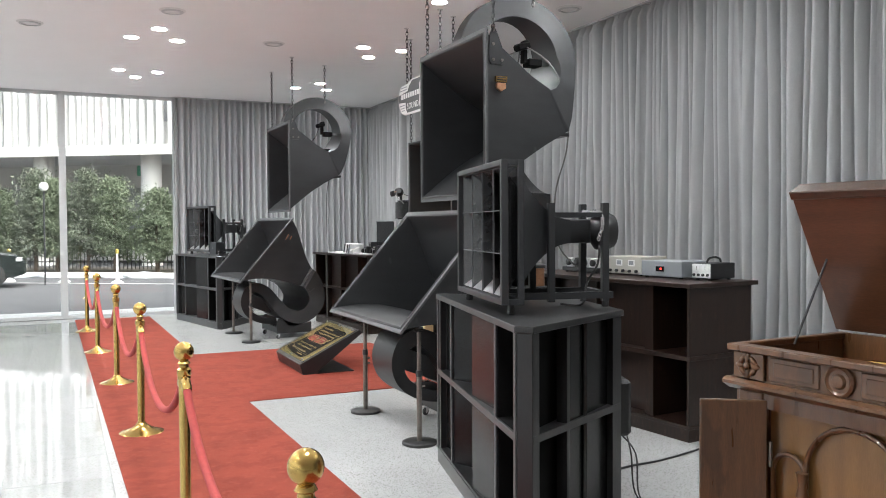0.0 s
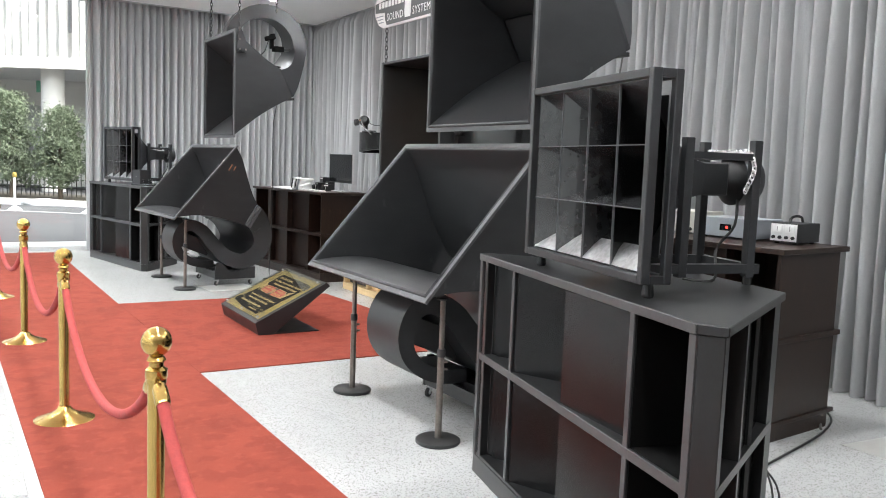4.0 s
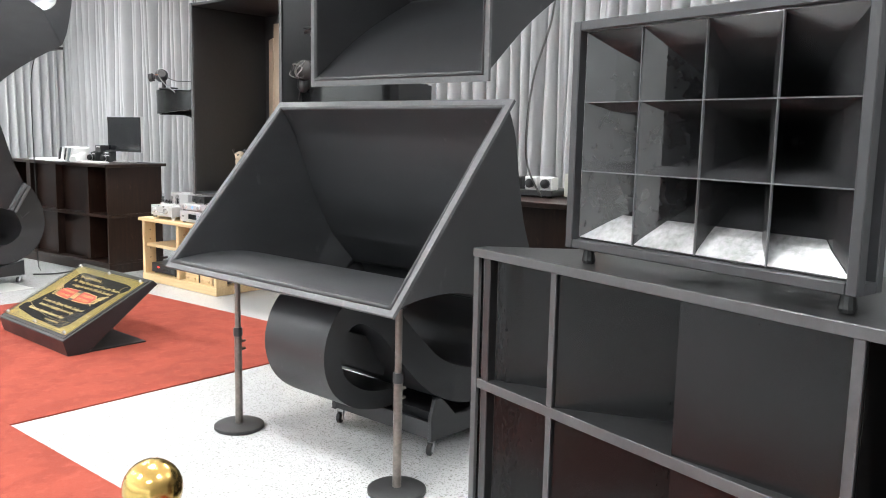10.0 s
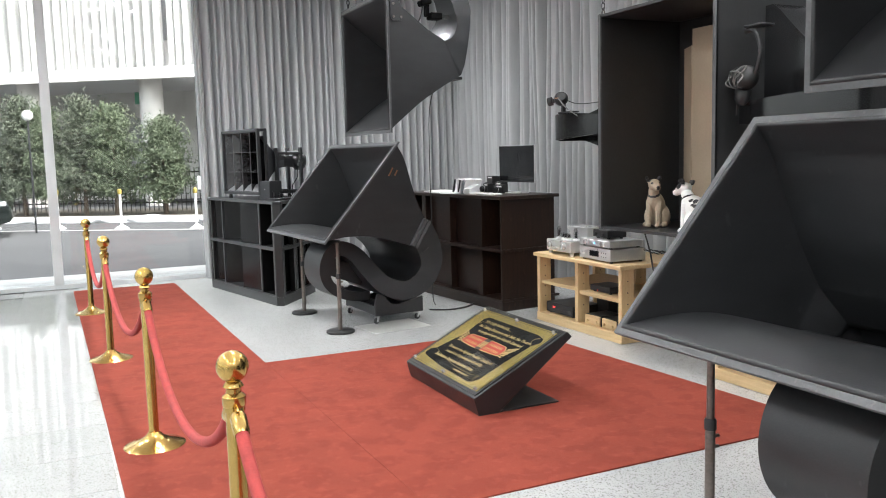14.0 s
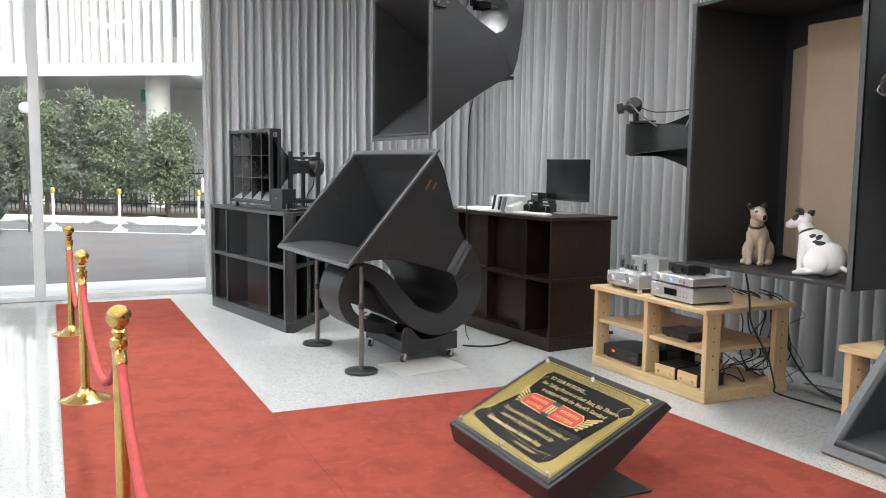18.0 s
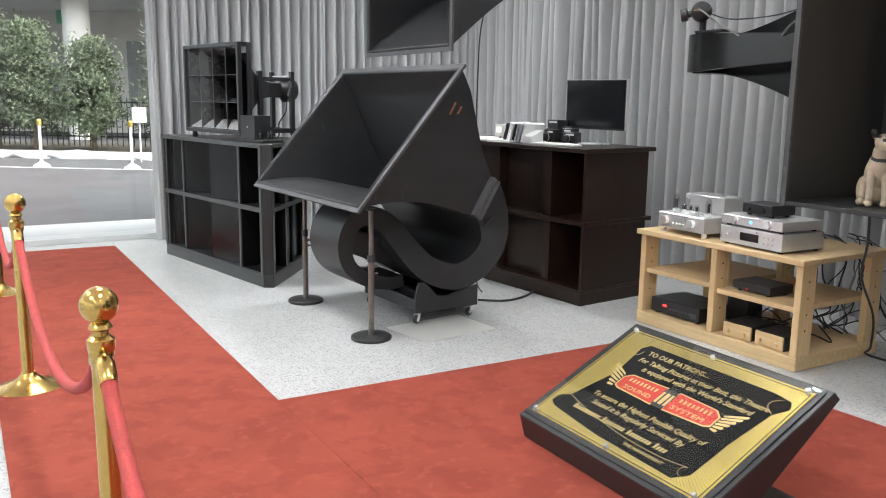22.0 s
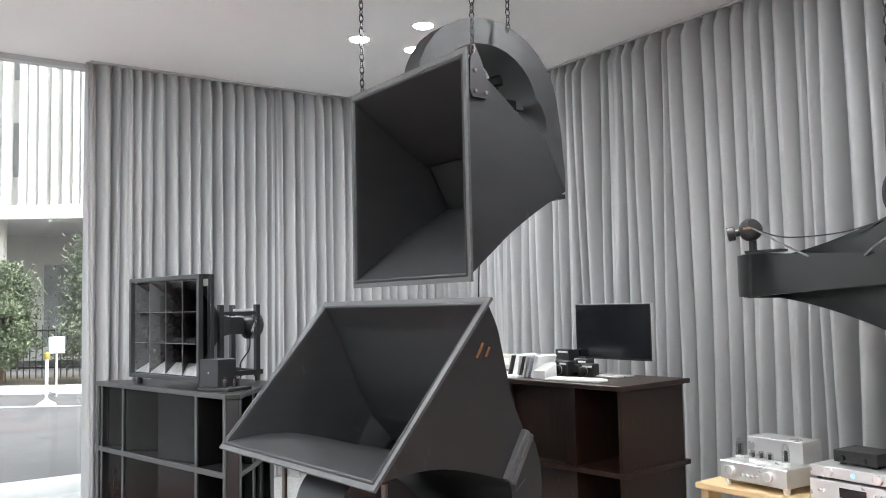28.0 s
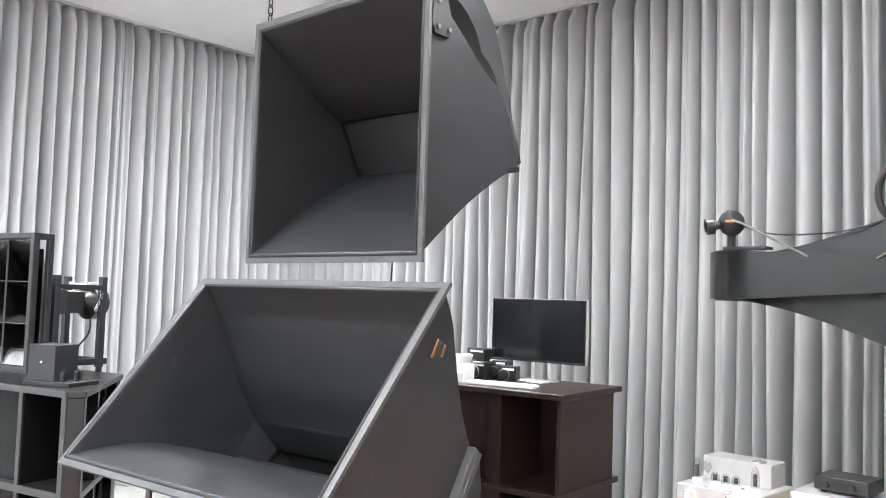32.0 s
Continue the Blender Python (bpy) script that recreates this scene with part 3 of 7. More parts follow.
def lower_horn(m):
    t = thing("folded_bass_horn", m, "large black wooden folded horn tilted up on a castor cradle", "horn loudspeaker", "folded horns")
    st = [((0.02, 0.815), (0.70, 1.605), 0.765), ((0.20, 0.836), (0.775, 1.48), 0.752), ((0.40, 0.832), (0.815, 1.37), 0.740), ((0.58, 0.795), (0.86, 1.24), 0.725), ((0.72, 0.755), (0.915, 1.09), 0.712), ((0.856, 0.711), (0.995, 0.935), 0.70), ((0.918, 0.706), (1.026, 0.880), 0.684), ((0.988, 0.626), (1.132, 0.734), 0.640)]
    shell(part("horn_mouth", flare(densify(st)), M_BLACK, t, smooth=True))
    part("mouth_edge", mouth_frame(B(), 0.02, 0.815, 0.70, 1.605, 0.765), M_EDGE, t, "worn grey front edge")
    path = [(0.922, 0.825, 0.134, 0.724), (0.972, 0.793, 0.130, 0.70), (1.06, 0.68, 0.12, 0.64), (1.11, 0.52, 0.108, 0.58), (1.055, 0.365, 0.098, 0.52), (0.91, 0.275, 0.088, 0.45), (0.735, 0.33, 0.083, 0.38), (0.61, 0.47, 0.078, 0.32), (0.50, 0.62, 0.072, 0.27), (0.38, 0.685, 0.063, 0.23), (0.27, 0.635, 0.055, 0.215), (0.218, 0.50, 0.05, 0.21), (0.255, 0.365, 0.047, 0.205), (0.37, 0.27, 0.045, 0.20), (0.52, 0.225, 0.042, 0.195), (0.66, 0.222, 0.04, 0.19)]
    part("folded_duct", curl(path, 5), M_BLACK, t, smooth=True)
    for s in (-1, 1):
        for nm, off, wd in (("joint_strap", -0.012, 0.020), ("joint_batten", 0.030, 0.013)):
            bm = box(B(), -0.016, 0.016, -wd, wd, -0.135, 0.135)
            bmesh.ops.transform(bm, matrix=pose(0.925 + off * 0.85, s * 0.722, 0.823 - off * 0.53, 0, 31.8, 0), verts=bm.verts[:])
            part(nm, bm, M_EDGE, t, bevel=0.003)
    c0, c1 = -0.47, 0.19
    part("cradle", box(B(), 0.60, 1.03, c0 + 0.012, c1 - 0.012, 0.078, 0.098), M_BLACK, t)
    for y in (c0, c1):
        part("cradle_cheek", prism(B(), [(0.575, 0.075), (1.06, 0.075), (1.06, 0.215), (0.93, 0.185), (0.82, 0.165), (0.74, 0.175), (0.675, 0.245), (0.635, 0.275), (0.60, 0.272), (0.575, 0.19)], y - 0.012, y + 0.012, "y"), M_BLACK, t, bevel=0.003)
    part("cradle_end", box(B(), 0.578, 0.60, c0 + 0.012, c1 - 0.012, 0.085, 0.165), M_BLACK, t)
    part("cradle_rail", box(B(), 0.66, 0.70, c0 + 0.012, c1 - 0.012, 0.10, 0.178), M_BLACK, t)
    part("cradle_rail", box(B(), 1.02, 1.05, c0 + 0.012, c1 - 0.012, 0.10, 0.20), M_BLACK, t)
    for x in (0.61, 1.02):
        for y in (c0 + 0.02, c1 - 0.02):
            c = part("castor", lathe(B(), [(0.010, -0.012), (0.024, -0.012), (0.028, -0.008), (0.028, 0.008), (0.024, 0.012), (0.010, 0.012)], 18, m=pose(x - 0.008, y, 0.028, 90, 0, 25)), M_BASE, t, "small black castor wheel", smooth=True)
            part("hub", lathe(B(), [(0.004, -0.0135), (0.012, -0.013), (0.012, 0.013), (0.004, 0.0135)], 12, m=pose(x - 0.008, y, 0.028, 90, 0, 25)), M_CHROME, c)
            bm = prism(B(), [(-0.022, 0.022), (-0.010, 0.018), (0.012, 0.058), (0.012, 0.066), (-0.016, 0.066)], -0.017, -0.014, "y")
            prism(bm, [(-0.022, 0.022), (-0.010, 0.018), (0.012, 0.058), (0.012, 0.066), (-0.016, 0.066)], 0.014, 0.017, "y")
            box(bm, -0.016, 0.012, -0.017, 0.017, 0.0655, 0.069)
            bmesh.ops.transform(bm, matrix=pose(x, y, 0, 0, 0, 25), verts=bm.verts[:])
            part("fork", bm, M_CHROME, c)
            part("stem", rod(B(), (x, y, 0.068), (x, y, 0.0785), 0.008, 8), M_CHROME, c)
    part("throat_box", box(B(), -0.18, 0.18, -0.15, 0.15, -0.085, 0.075, pose(0.46, 0, 0.46, 0, 22, 0)), M_BLACK, t, "dark box tucked in the front loop", bevel=0.006)
    return t


def upper_horn(m):
    t = thing("hanging_curled_horn", m, "black curled horn hung from the ceiling on chains", "horn loudspeaker", "hanging horns")
    st = [((0.0, 1.727), (0.0, 2.89), 0.57), ((0.155, 1.855), (0.13, 2.79), 0.568), ((0.31, 1.975), (0.255, 2.70), 0.565), ((0.50, 2.095), (0.385, 2.605), 0.56), ((0.715, 2.215), (0.56, 2.51), 0.555)]
    shell(part("horn_mouth", flare(densify(st)), M_BLACK, t, smooth=True))
    part("mouth_edge", mouth_frame(B(), 0.0, 1.727, 0.0, 2.89, 0.57), M_EDGE, t, "worn grey front edge")
    cx, cz = 0.53, 2.82
    arc = (*range(4, 165, 12), 170)
    outer = [(0.715, 2.215), (0.80, 2.33), (0.87, 2.46), (0.93, 2.60), (0.985, 2.74)] + [(cx + 0.49 * math.cos(radians(a)), cz + 0.49 * math.sin(radians(a))) for a in arc]
    inner = [(0.56, 2.51), (0.66, 2.545), (0.745, 2.60), (0.805, 2.69), (0.845, 2.78)] + [(cx + (0.315 + 0.0002 * a) * math.cos(radians(a)), cz + (0.315 + 0.0002 * a) * math.sin(radians(a))) for a in arc]
    bm = B()
    rings = []
    for i, (o, q) in enumerate(zip(outer, inner)):
        w = v = (0.553, 0.47, 0.385, 0.315, 0.24)[i] if i < 5 else max(0.075, 0.19 - 0.012 * (i - 5))
        rings.append([bm.verts.new(p) for p in ((o[0], -w, o[1]), (o[0], v, o[1]), (q[0], v, q[1]), (q[0], -w, q[1]))])
    for a, b in zip(rings, rings[1:]):
        for k in range(4):
            bm.faces.new((a[k], a[(k + 1) % 4], b[(k + 1) % 4], b[k]))
    bm.faces.new(rings[0])
    bm.faces.new(rings[-1])
    part("curled_duct", bm, M_BLACK, t, smooth=True)
    d = part("driver", box(B(), -0.06, 0.06, -0.045, 0.045, -0.028, 0.028, pose(0.59, -0.08, 2.925, 0, -16, 0)), M_VOID, t, "dark metal driver", bevel=0.012)
    part("cover", lathe(B(), [(0.02, 0.0), (0.036, 0.004), (0.036, 0.022), (0.022, 0.028)], 16, m=pose(0.62, -0.08, 2.95, 0, -16, 0)), M_VOID, d, smooth=True)
    part("bracket", box(B(), 0.64, 0.76, -0.11, 0.0, 2.775, 2.835), M_VOID, t, bevel=0.006)
    part("clamp", box(B(), 0.60, 0.635, -0.09, -0.03, 2.80, 2.905), M_VOID, t, bevel=0.004)
    part("arm", box(B(), 0.72, 0.86, -0.075, -0.035, 2.79, 2.82), M_BASE, t)
    part("throat_cap", box(B(), 0.62, 0.80, -0.09, 0.09, 2.545, 2.60), M_VOID, t, bevel=0.01)
    for s in (-1, 1):
        pl = part("lifting_plate", prism(B(), [(0.03, 2.86), (0.06, 2.94), (0.10, 2.86), (0.16, 2.70), (0.13, 2.66), (0.04, 2.66), (0.02, 2.70)], s * 0.58 - 0.008, s * 0.58 + 0.008, "y"), M_STEEL, t, "black steel lifting plate")
        for x, z in ((0.055, 2.69), (0.125, 2.69), (0.055, 2.80)):
            part("bolt", rod(B(), (x, s * 0.585, z), (x, s * 0.598, z), 0.011, 6), M_IRON, pl)
    part("rim_foot", box(B(), 0.655, 0.735, -0.53, 0.53, 2.175, 2.20), M_BASE, t)
    return t


def chain(x, y, z0, z1, double=False):
    """Links that hang from z1 down to z0."""
    bm = B()
    n = int((z1 - z0) / 0.042)
    for k in range(n):
        zc = z1 - (k + 0.5) * (z1 - z0) / n
        pts = []
        for j in range(9):
            a = 2 * math.pi * j / 8
            u, v = 0.014 * math.cos(a), 0.029 * math.sin(a)
            pts.append((x + (u if k % 2 else 0), y + (0 if k % 2 else u), zc + v))
        tube(bm, pts, 0.0042, 4)
    ob = part("hanging_chain", bm, M_STEEL)
    part("ceiling_plate", lathe(B(), [(0.030, 0.0), (0.030, -0.006), (0.012, -0.010), (0.008, -0.03)][::-1], 16, (x, y, z1)), M_FRAME, ob, "small metal ceiling plate")
    part("shackle", tube(B(), [(x, y + 0.018 * math.cos(a), z0 + 0.012 + 0.022 * math.sin(a)) for a in [2 * math.pi * k / 10 for k in range(11)]], 0.005, 5), M_IRON, ob)
    return tagged(ob, "dark steel chain hung from the ceiling", "chain", "horn chains")


HORNS = ((5.85, 2.02, 5.82, 2.765), (11.38, 2.0, 11.395, 2.755))
low = lower_horn(pose(HORNS[0][1], HORNS[0][0], 0))
up = upper_horn(pose(HORNS[0][3], HORNS[0][2], 0))
far_low = copy_thing(low, pose(HORNS[1][1], HORNS[1][0], 0, 0, 0, 4))
for k in range(3):
    part("badge_bar", box(B(), -0.0055, 0.0055, -0.003, 0.003, -0.042 + 0.008 * k, 0.036 - 0.006 * k, pose(0.632 + 0.024 * k, -0.786, 1.372 - 0.006 * k, 0, 30, 0)), M_TARN if k != 1 else M_BASE, far_low, "tarnished copper badge stroke")
copy_thing(up, pose(HORNS[1][3], HORNS[1][2], 0, 0, 0, 1))
for nm, pg, mm in (("side_badge", [(0.075, 2.535), (0.165, 2.535), (0.165, 2.575), (0.075, 2.575)], M_BRASS), ("side_shield", [(0.085, 2.528), (0.155, 2.528), (0.155, 2.490), (0.12, 2.468), (0.085, 2.490)], M_COPPER)):
    part(nm, prism(B(), pg, -0.594, -0.56, "y"), mm, up, "small worn metal badge")
for z in (2.545, 2.562):
    part("badge_line", box(B(), 0.085, 0.155, -0.5955, -0.594, z, z + 0.007), M_PLASTIC, up)
for yl, xl, yu, xu in HORNS:
    for s in (-1, 1):
        chain(xu + 0.06, yu + s * 0.58, 2.90, H)
    chain(xu + 0.62, yu - 0.2, 3.22, H)


def prop(x, y, top):
    t = thing("support_stand", pose(x, y, 0), "thin metal support pole on a round black base", "stand", "horn support stands")
    part("base", lathe(B(), [(0.118, 0), (0.122, 0.004), (0.122, 0.018), (0.112, 0.024), (0.02, 0.026)], 28), M_BASE, t, smooth=True)
    part("lower_tube", rod(B(), (0, 0, 0.024), (0, 0, 0.50), 0.0185, 14), M_IRON, t, smooth=True)
    part("collar", lathe(B(), [(0.0225, 0.47), (0.0225, 0.505), (0.019, 0.512)], 14), M_STEEL, t, smooth=True)
    part("upper_tube", rod(B(), (0, 0, 0.50), (0, 0, top), 0.0145, 14), M_IRON, t, smooth=True)
    part("head", box(B(), -0.03, 0.03, -0.025, 0.025, top - 0.006, top + 0.002), M_STEEL, t)
    for z in (0.40, 0.44):
        part("knob", rod(B(), (0.015, 0, z), (0.04, 0, z), 0.007, 8), M_IRON, t)
    return t


for x, y in ((2.232, 5.232), (2.225, 6.325), (2.235, 10.80), (2.205, 11.84)):
    prop(x, y, 0.784)


# ---- black cabinets and multicell horns ----
def cabinet(m):
    t = thing("shelf_cabinet", m, "black painted angled cabinet with open compartments", "cabinet", "black cabinets")
    L, D, S, TZ = 1.80, 0.72, 0.57, 1.075
    h = L / 2
    part("top", prism(B(), [(-h - 0.004, -0.004), (h - 0.05, -0.004), (h + 0.01, 0.06), (h - S + 0.01, D + 0.005), (-h + S - 0.01, D + 0.005), (-h - 0.004, 0.06)], TZ - 0.03, TZ), M_CAB, t, bevel=0.003)
    part("plinth", prism(B(), [(-h, 0.0), (h - 0.05, 0.0), (h, 0.06), (h - S, D), (-h + S, D), (-h, 0.06)], 0.0, 0.09), M_CAB, t)
    for nm, z0, z1 in (("shelf", 0.567, 0.60), ("bottom_shelf", 0.09, 0.105)):
        part(nm, prism(B(), [(-h + 0.004, 0.004), (h - 0.053, 0.004), (h - 0.006, 0.064), (h - S, D - 0.006), (-h + S, D - 0.006), (-h + 0.004, 0.064)], z0, z1), M_CAB, t)
    for z0, z1 in ((0.105, 0.567), (0.60, TZ - 0.03)):
        for u, w, y in ((-h + 0.41, 0.012, 0.006), (-h + 0.905, 0.006, 0.022), (-h + 1.40, 0.013, 0.006)):
            dv_ = part("divider", box(B(), u - w, u + w, y, 0.42, z0, z1), M_CAB, t)
            if w > 0.01:
                part("front_edge", box(B(), u - w - 0.001, u + w + 0.001, -0.001, 0.0055, z0, z1), M_CABE, dv_, bevel=0.0015)
        part("back_panel", box(B(), -h + 0.33, h - 0.33, 0.42, 0.435, z0, z1), M_CAB, t)
        # Added plates darken the end compartment: its deep shade is put into colour.
        part("shade_plate", box(B(), -h + 1.4135, -h + 1.4165, 0.012, 0.40, z0, z1), M_VOID, t)
        part("shade_plate", prism(B(), [(-h + 1.417, 0.012), (h - 0.088, 0.012), (h - 0.49, 0.40), (-h + 1.417, 0.40)], z0 + 0.0005, z0 + 0.003), M_VOID, t)
        # The last panel is coloured for the same shade.
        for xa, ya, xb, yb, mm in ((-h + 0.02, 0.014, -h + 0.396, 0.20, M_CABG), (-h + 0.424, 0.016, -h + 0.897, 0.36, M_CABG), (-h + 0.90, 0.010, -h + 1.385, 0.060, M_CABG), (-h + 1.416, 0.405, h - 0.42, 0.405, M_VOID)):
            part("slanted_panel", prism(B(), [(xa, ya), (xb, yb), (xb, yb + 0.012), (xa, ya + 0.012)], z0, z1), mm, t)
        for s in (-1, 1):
            # On one side the inner board takes the shade colour too.
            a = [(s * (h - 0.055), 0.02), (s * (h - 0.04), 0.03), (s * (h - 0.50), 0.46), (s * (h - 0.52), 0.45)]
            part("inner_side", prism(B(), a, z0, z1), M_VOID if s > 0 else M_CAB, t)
    for s in (-1, 1):
        part("corner_post", prism(B(), [(s * (h - 0.05), 0.003), (s * (h - 0.003), 0.06), (s * (h - 0.045), 0.105), (s * (h - 0.075), 0.075), (s * (h - 0.085), 0.003)], 0.09, TZ - 0.03), M_CAB, t, bevel=0.003)
        part("back_post", prism(B(), [(s * (h - S + 0.055), D - 0.075), (s * (h - S), D - 0.006), (s * (h - S - 0.06), D - 0.006), (s * (h - S - 0.0), D - 0.10)], 0.09, TZ - 0.03), M_CAB, t)
    for z0, z1 in ((0.566, 0.601), (TZ - 0.031, TZ - 0.0005)):
        part("front_edge", box(B(), -h - 0.002 if z1 > 1 else -h + 0.03, h - 0.052, -0.0075 if z1 > 1 else -0.002, -0.0042 if z1 > 1 else 0.0038, z0, z1), M_CABE, t, bevel=0.0015)
    part("front_edge", box(B(), -h - 0.001, -h + 0.028, -0.003, 0.011, 0.09, TZ - 0.032), M_CABE, t, bevel=0.0015)
    part("front_edge", box(B(), h - 0.086, h - 0.052, -0.0035, 0.0025, 0.09, TZ - 0.032), M_CABE, t, bevel=0.0015)
    for s in (-1, 1):
        ln = math.hypot(S, D - 0.06)
        ex, ey = -S / ln, (D - 0.06) / ln
        for z0, z1 in ((0.105, 0.567), (0.60, TZ - 0.03)):
            for a, b, dp in ((0.075, 0.30, 0.09), (0.335, 0.79, 0.014)):
                pts = []
                for q, e in ((a, dp), (b, dp + 0.03), (b, dp + 0.042), (a, dp + 0.012)):
                    pts.append((s * (h + ex * q - ey * e), 0.06 + ey * q + ex * e))
                part("end_panel", prism(B(), pts, z0, z1), M_CABG, t)
            q = 0.318
            pts = [(s * (h + ex * (q + o) - ey * e), 0.06 + ey * (q + o) + ex * e) for o, e in ((-0.012, 0.004), (0.012, 0.004), (0.012, 0.06), (-0.012, 0.06))]
            part("end_stile", prism(B(), pts, z0, z1), M_CAB, t)
    part("rear_panel", box(B(), -h + S, h - S, D - 0.02, D - 0.008, 0.09, TZ - 0.03), M_CAB, t)
    return t


cab = cabinet(pose(1.972, 3.928, 0, 0, 0, -103.2))
copy_thing(cab, pose(1.895, 13.215, 0, 0, 0, -78.0))


def multicell(m):
    """A twelve-cell horn in a steel frame, with its driver and stand behind; stands on z 0."""
    t = thing("multicell_horn", m, "black twelve-cell metal horn in a steel frame with its driver behind", "horn loudspeaker", "multicell horns")
    W, HT, F = 0.95, 0.70, 0.029
    z0 = 0.05
    for v0, v1 in ((0.0, 0.035), (0.085, 0.115)):
        for u in (-W / 2, W / 2 - F):
            part("frame_post", box(B(), u, u + F, v0, v1, z0, z0 + HT), M_STEEL, t, bevel=0.003)
        for z in (z0, z0 + HT - F):
            part("frame_rail", box(B(), -W / 2 + F, W / 2 - F, v0 + 0.001, v1 - 0.001, z, z + F), M_STEEL, t, bevel=0.003)
    for u in (-W / 2, W / 2 - F):
        for z in (z0, z0 + HT - F):
            part("frame_link", box(B(), u + 0.001, u + F - 0.001, 0.035, 0.085, z + 0.001, z + F - 0.001), M_STEEL, t)
    for u in (-W / 2 + 0.05, W / 2 - 0.05):
        part("foot", lathe(B(), [(0.018, 0.0), (0.022, 0.01), (0.016, z0)], 12, (u, 0.06, 0)), M_BASE, t)
    a, b = W / 2 - F - 0.003, HT - 2 * F - 0.006
    zb = z0 + F + 0.003
    us = [-a + 2 * a * k / 4 for k in range(5)]
    zs = [zb + b * k / 3 for k in range(4)]
    zc = z0 + HT / 2
    for i in range(4):
        for j in range(3):
            bm = B()
            rings = []
            for s in (0.0, 0.12, 0.3, 0.55, 0.8, 1.0):
                g = (1 - s) ** 1.25 * 0.9 + 0.10
                cu, cz = (us[i] + us[i + 1]) / 2, (zs[j] + zs[j + 1]) / 2
                hu, hz = (us[i + 1] - us[i]) / 2 * g, (zs[j + 1] - zs[j]) / 2 * g
                k = 1 - 0.88 * s ** 0.72
                v = 0.03 + 0.42 * s
                rings.append([bm.verts.new((cu * k + p * hu, v, zc + (cz - zc) * k + q * hz)) for p, q in ((-1, -1), (1, -1), (1, 1), (-1, 1))])
            for p, q in zip(rings, rings[1:]):
                for k in range(4):
                    bm.faces.new((p[k], p[(k + 1) % 4], q[(k + 1) % 4], q[k]))
            bm.faces.new(rings[-1])
            lows = [(r[0].co.copy(), r[1].co.copy()) for r in rings[:3]]
            c = part("cell", bm, M_BLACKG, t)
            # Reflected light on the bottom row, added as a pale sheet over each floor.
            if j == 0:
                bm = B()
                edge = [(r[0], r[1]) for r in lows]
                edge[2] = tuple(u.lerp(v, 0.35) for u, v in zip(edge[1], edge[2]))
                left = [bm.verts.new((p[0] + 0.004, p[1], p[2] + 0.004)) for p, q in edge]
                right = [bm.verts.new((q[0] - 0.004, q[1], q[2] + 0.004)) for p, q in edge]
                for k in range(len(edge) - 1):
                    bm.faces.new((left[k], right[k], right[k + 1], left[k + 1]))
                lin = part("cell_reflection", bm, M_CELLREFL, t, "pale sheet for light reflected in the cell")
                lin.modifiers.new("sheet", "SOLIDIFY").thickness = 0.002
            s = c.modifiers.new("sheet", "SOLIDIFY")
            s.thickness, s.offset = 0.002, 0
    for k in (1, 2, 3):
        part("cell_rib", box(B(), us[k] - 0.0016, us[k] + 0.0016, 0.026, 0.034, zb, zb + b), M_EDGE, t)
    for k in (1, 2):
        part("cell_rib", box(B(), -a, a, 0.025, 0.0335, zs[k] - 0.0016, zs[k] + 0.0016), M_EDGE, t)
    # skin over the cells, down to the throat
    bm = B()
    rings = []
    for s in (0.0, 0.08, 0.16, 0.26, 0.4, 0.6, 0.8, 1.0):
        g = (1 - s) ** 1.7
        hu, hz, v = 0.058 + (a * 0.86 - 0.065) * g, 0.06 + (b / 2 * 0.90 - 0.07) * g, 0.126 + 0.384 * s
        rings.append([bm.verts.new((p * hu, v, zc + q * hz)) for p, q in ((-1, -1), (1, -1), (1, 1), (-1, 1))])
    for p, q in zip(rings, rings[1:]):
        for k in range(4):
            bm.faces.new((p[k], p[(k + 1) % 4], q[(k + 1) % 4], q[k]))
    bm.faces.new(rings[-1])
    part("horn_skin", bm, M_BLACK, t, smooth=True)
    part("throat", box(B(), -0.06, 0.06, 0.50, 0.62, zc - 0.065, zc + 0.065), M_BLACK, t, bevel=0.006)
    part("driver", lathe(B(), [(0.045, 0), (0.06, 0.02), (0.09, 0.045), (0.103, 0.055), (0.103, 0.115), (0.09, 0.145), (0.05, 0.16)], 24, m=pose(0, 0.622, zc, -90, 0, 0)), M_PLASTIC, t, "round black driver", smooth=True)
    part("driver_plate", box(B(), -0.03, 0.03, 0.781, 0.785, zc - 0.02, zc + 0.02), M_SILVER, t)
    for u in (-0.16, 0.16):
        for v in (0.34, 0.64):
            part("stand_post", box(B(), u - 0.018, u + 0.018, v, v + 0.036, 0.03, 0.55), M_STEEL, t, bevel=0.002)
        part("stand_rail", box(B(), u - 0.017, u + 0.017, 0.125, 0.70, 0.045, 0.08), M_STEEL, t)
        part("stand_rail", box(B(), u - 0.013, u + 0.013, 0.376, 0.64, zc + 0.075, zc + 0.10), M_STEEL, t)
        part("stand_foot", lathe(B(), [(0.018, 0), (0.018, 0.045)], 10, (u, 0.66, 0)), M_BASE, t)
    part("stand_rail", box(B(), -0.142, 0.142, 0.665, 0.70, 0.046, 0.079), M_STEEL, t)
    part("stand_rail", box(B(), -0.142, 0.142, 0.645, 0.67, zc + 0.076, zc + 0.099), M_STEEL, t)
    return t


mc = multicell(pose(1.985, 3.92, 1.075, 0, 0, -103.0) @ pose(-0.02, 0.03, 0))
copy_thing(mc, pose(1.90, 13.215, 1.075, 0, 0, -78.0) @ pose(0, 0.03, 0))


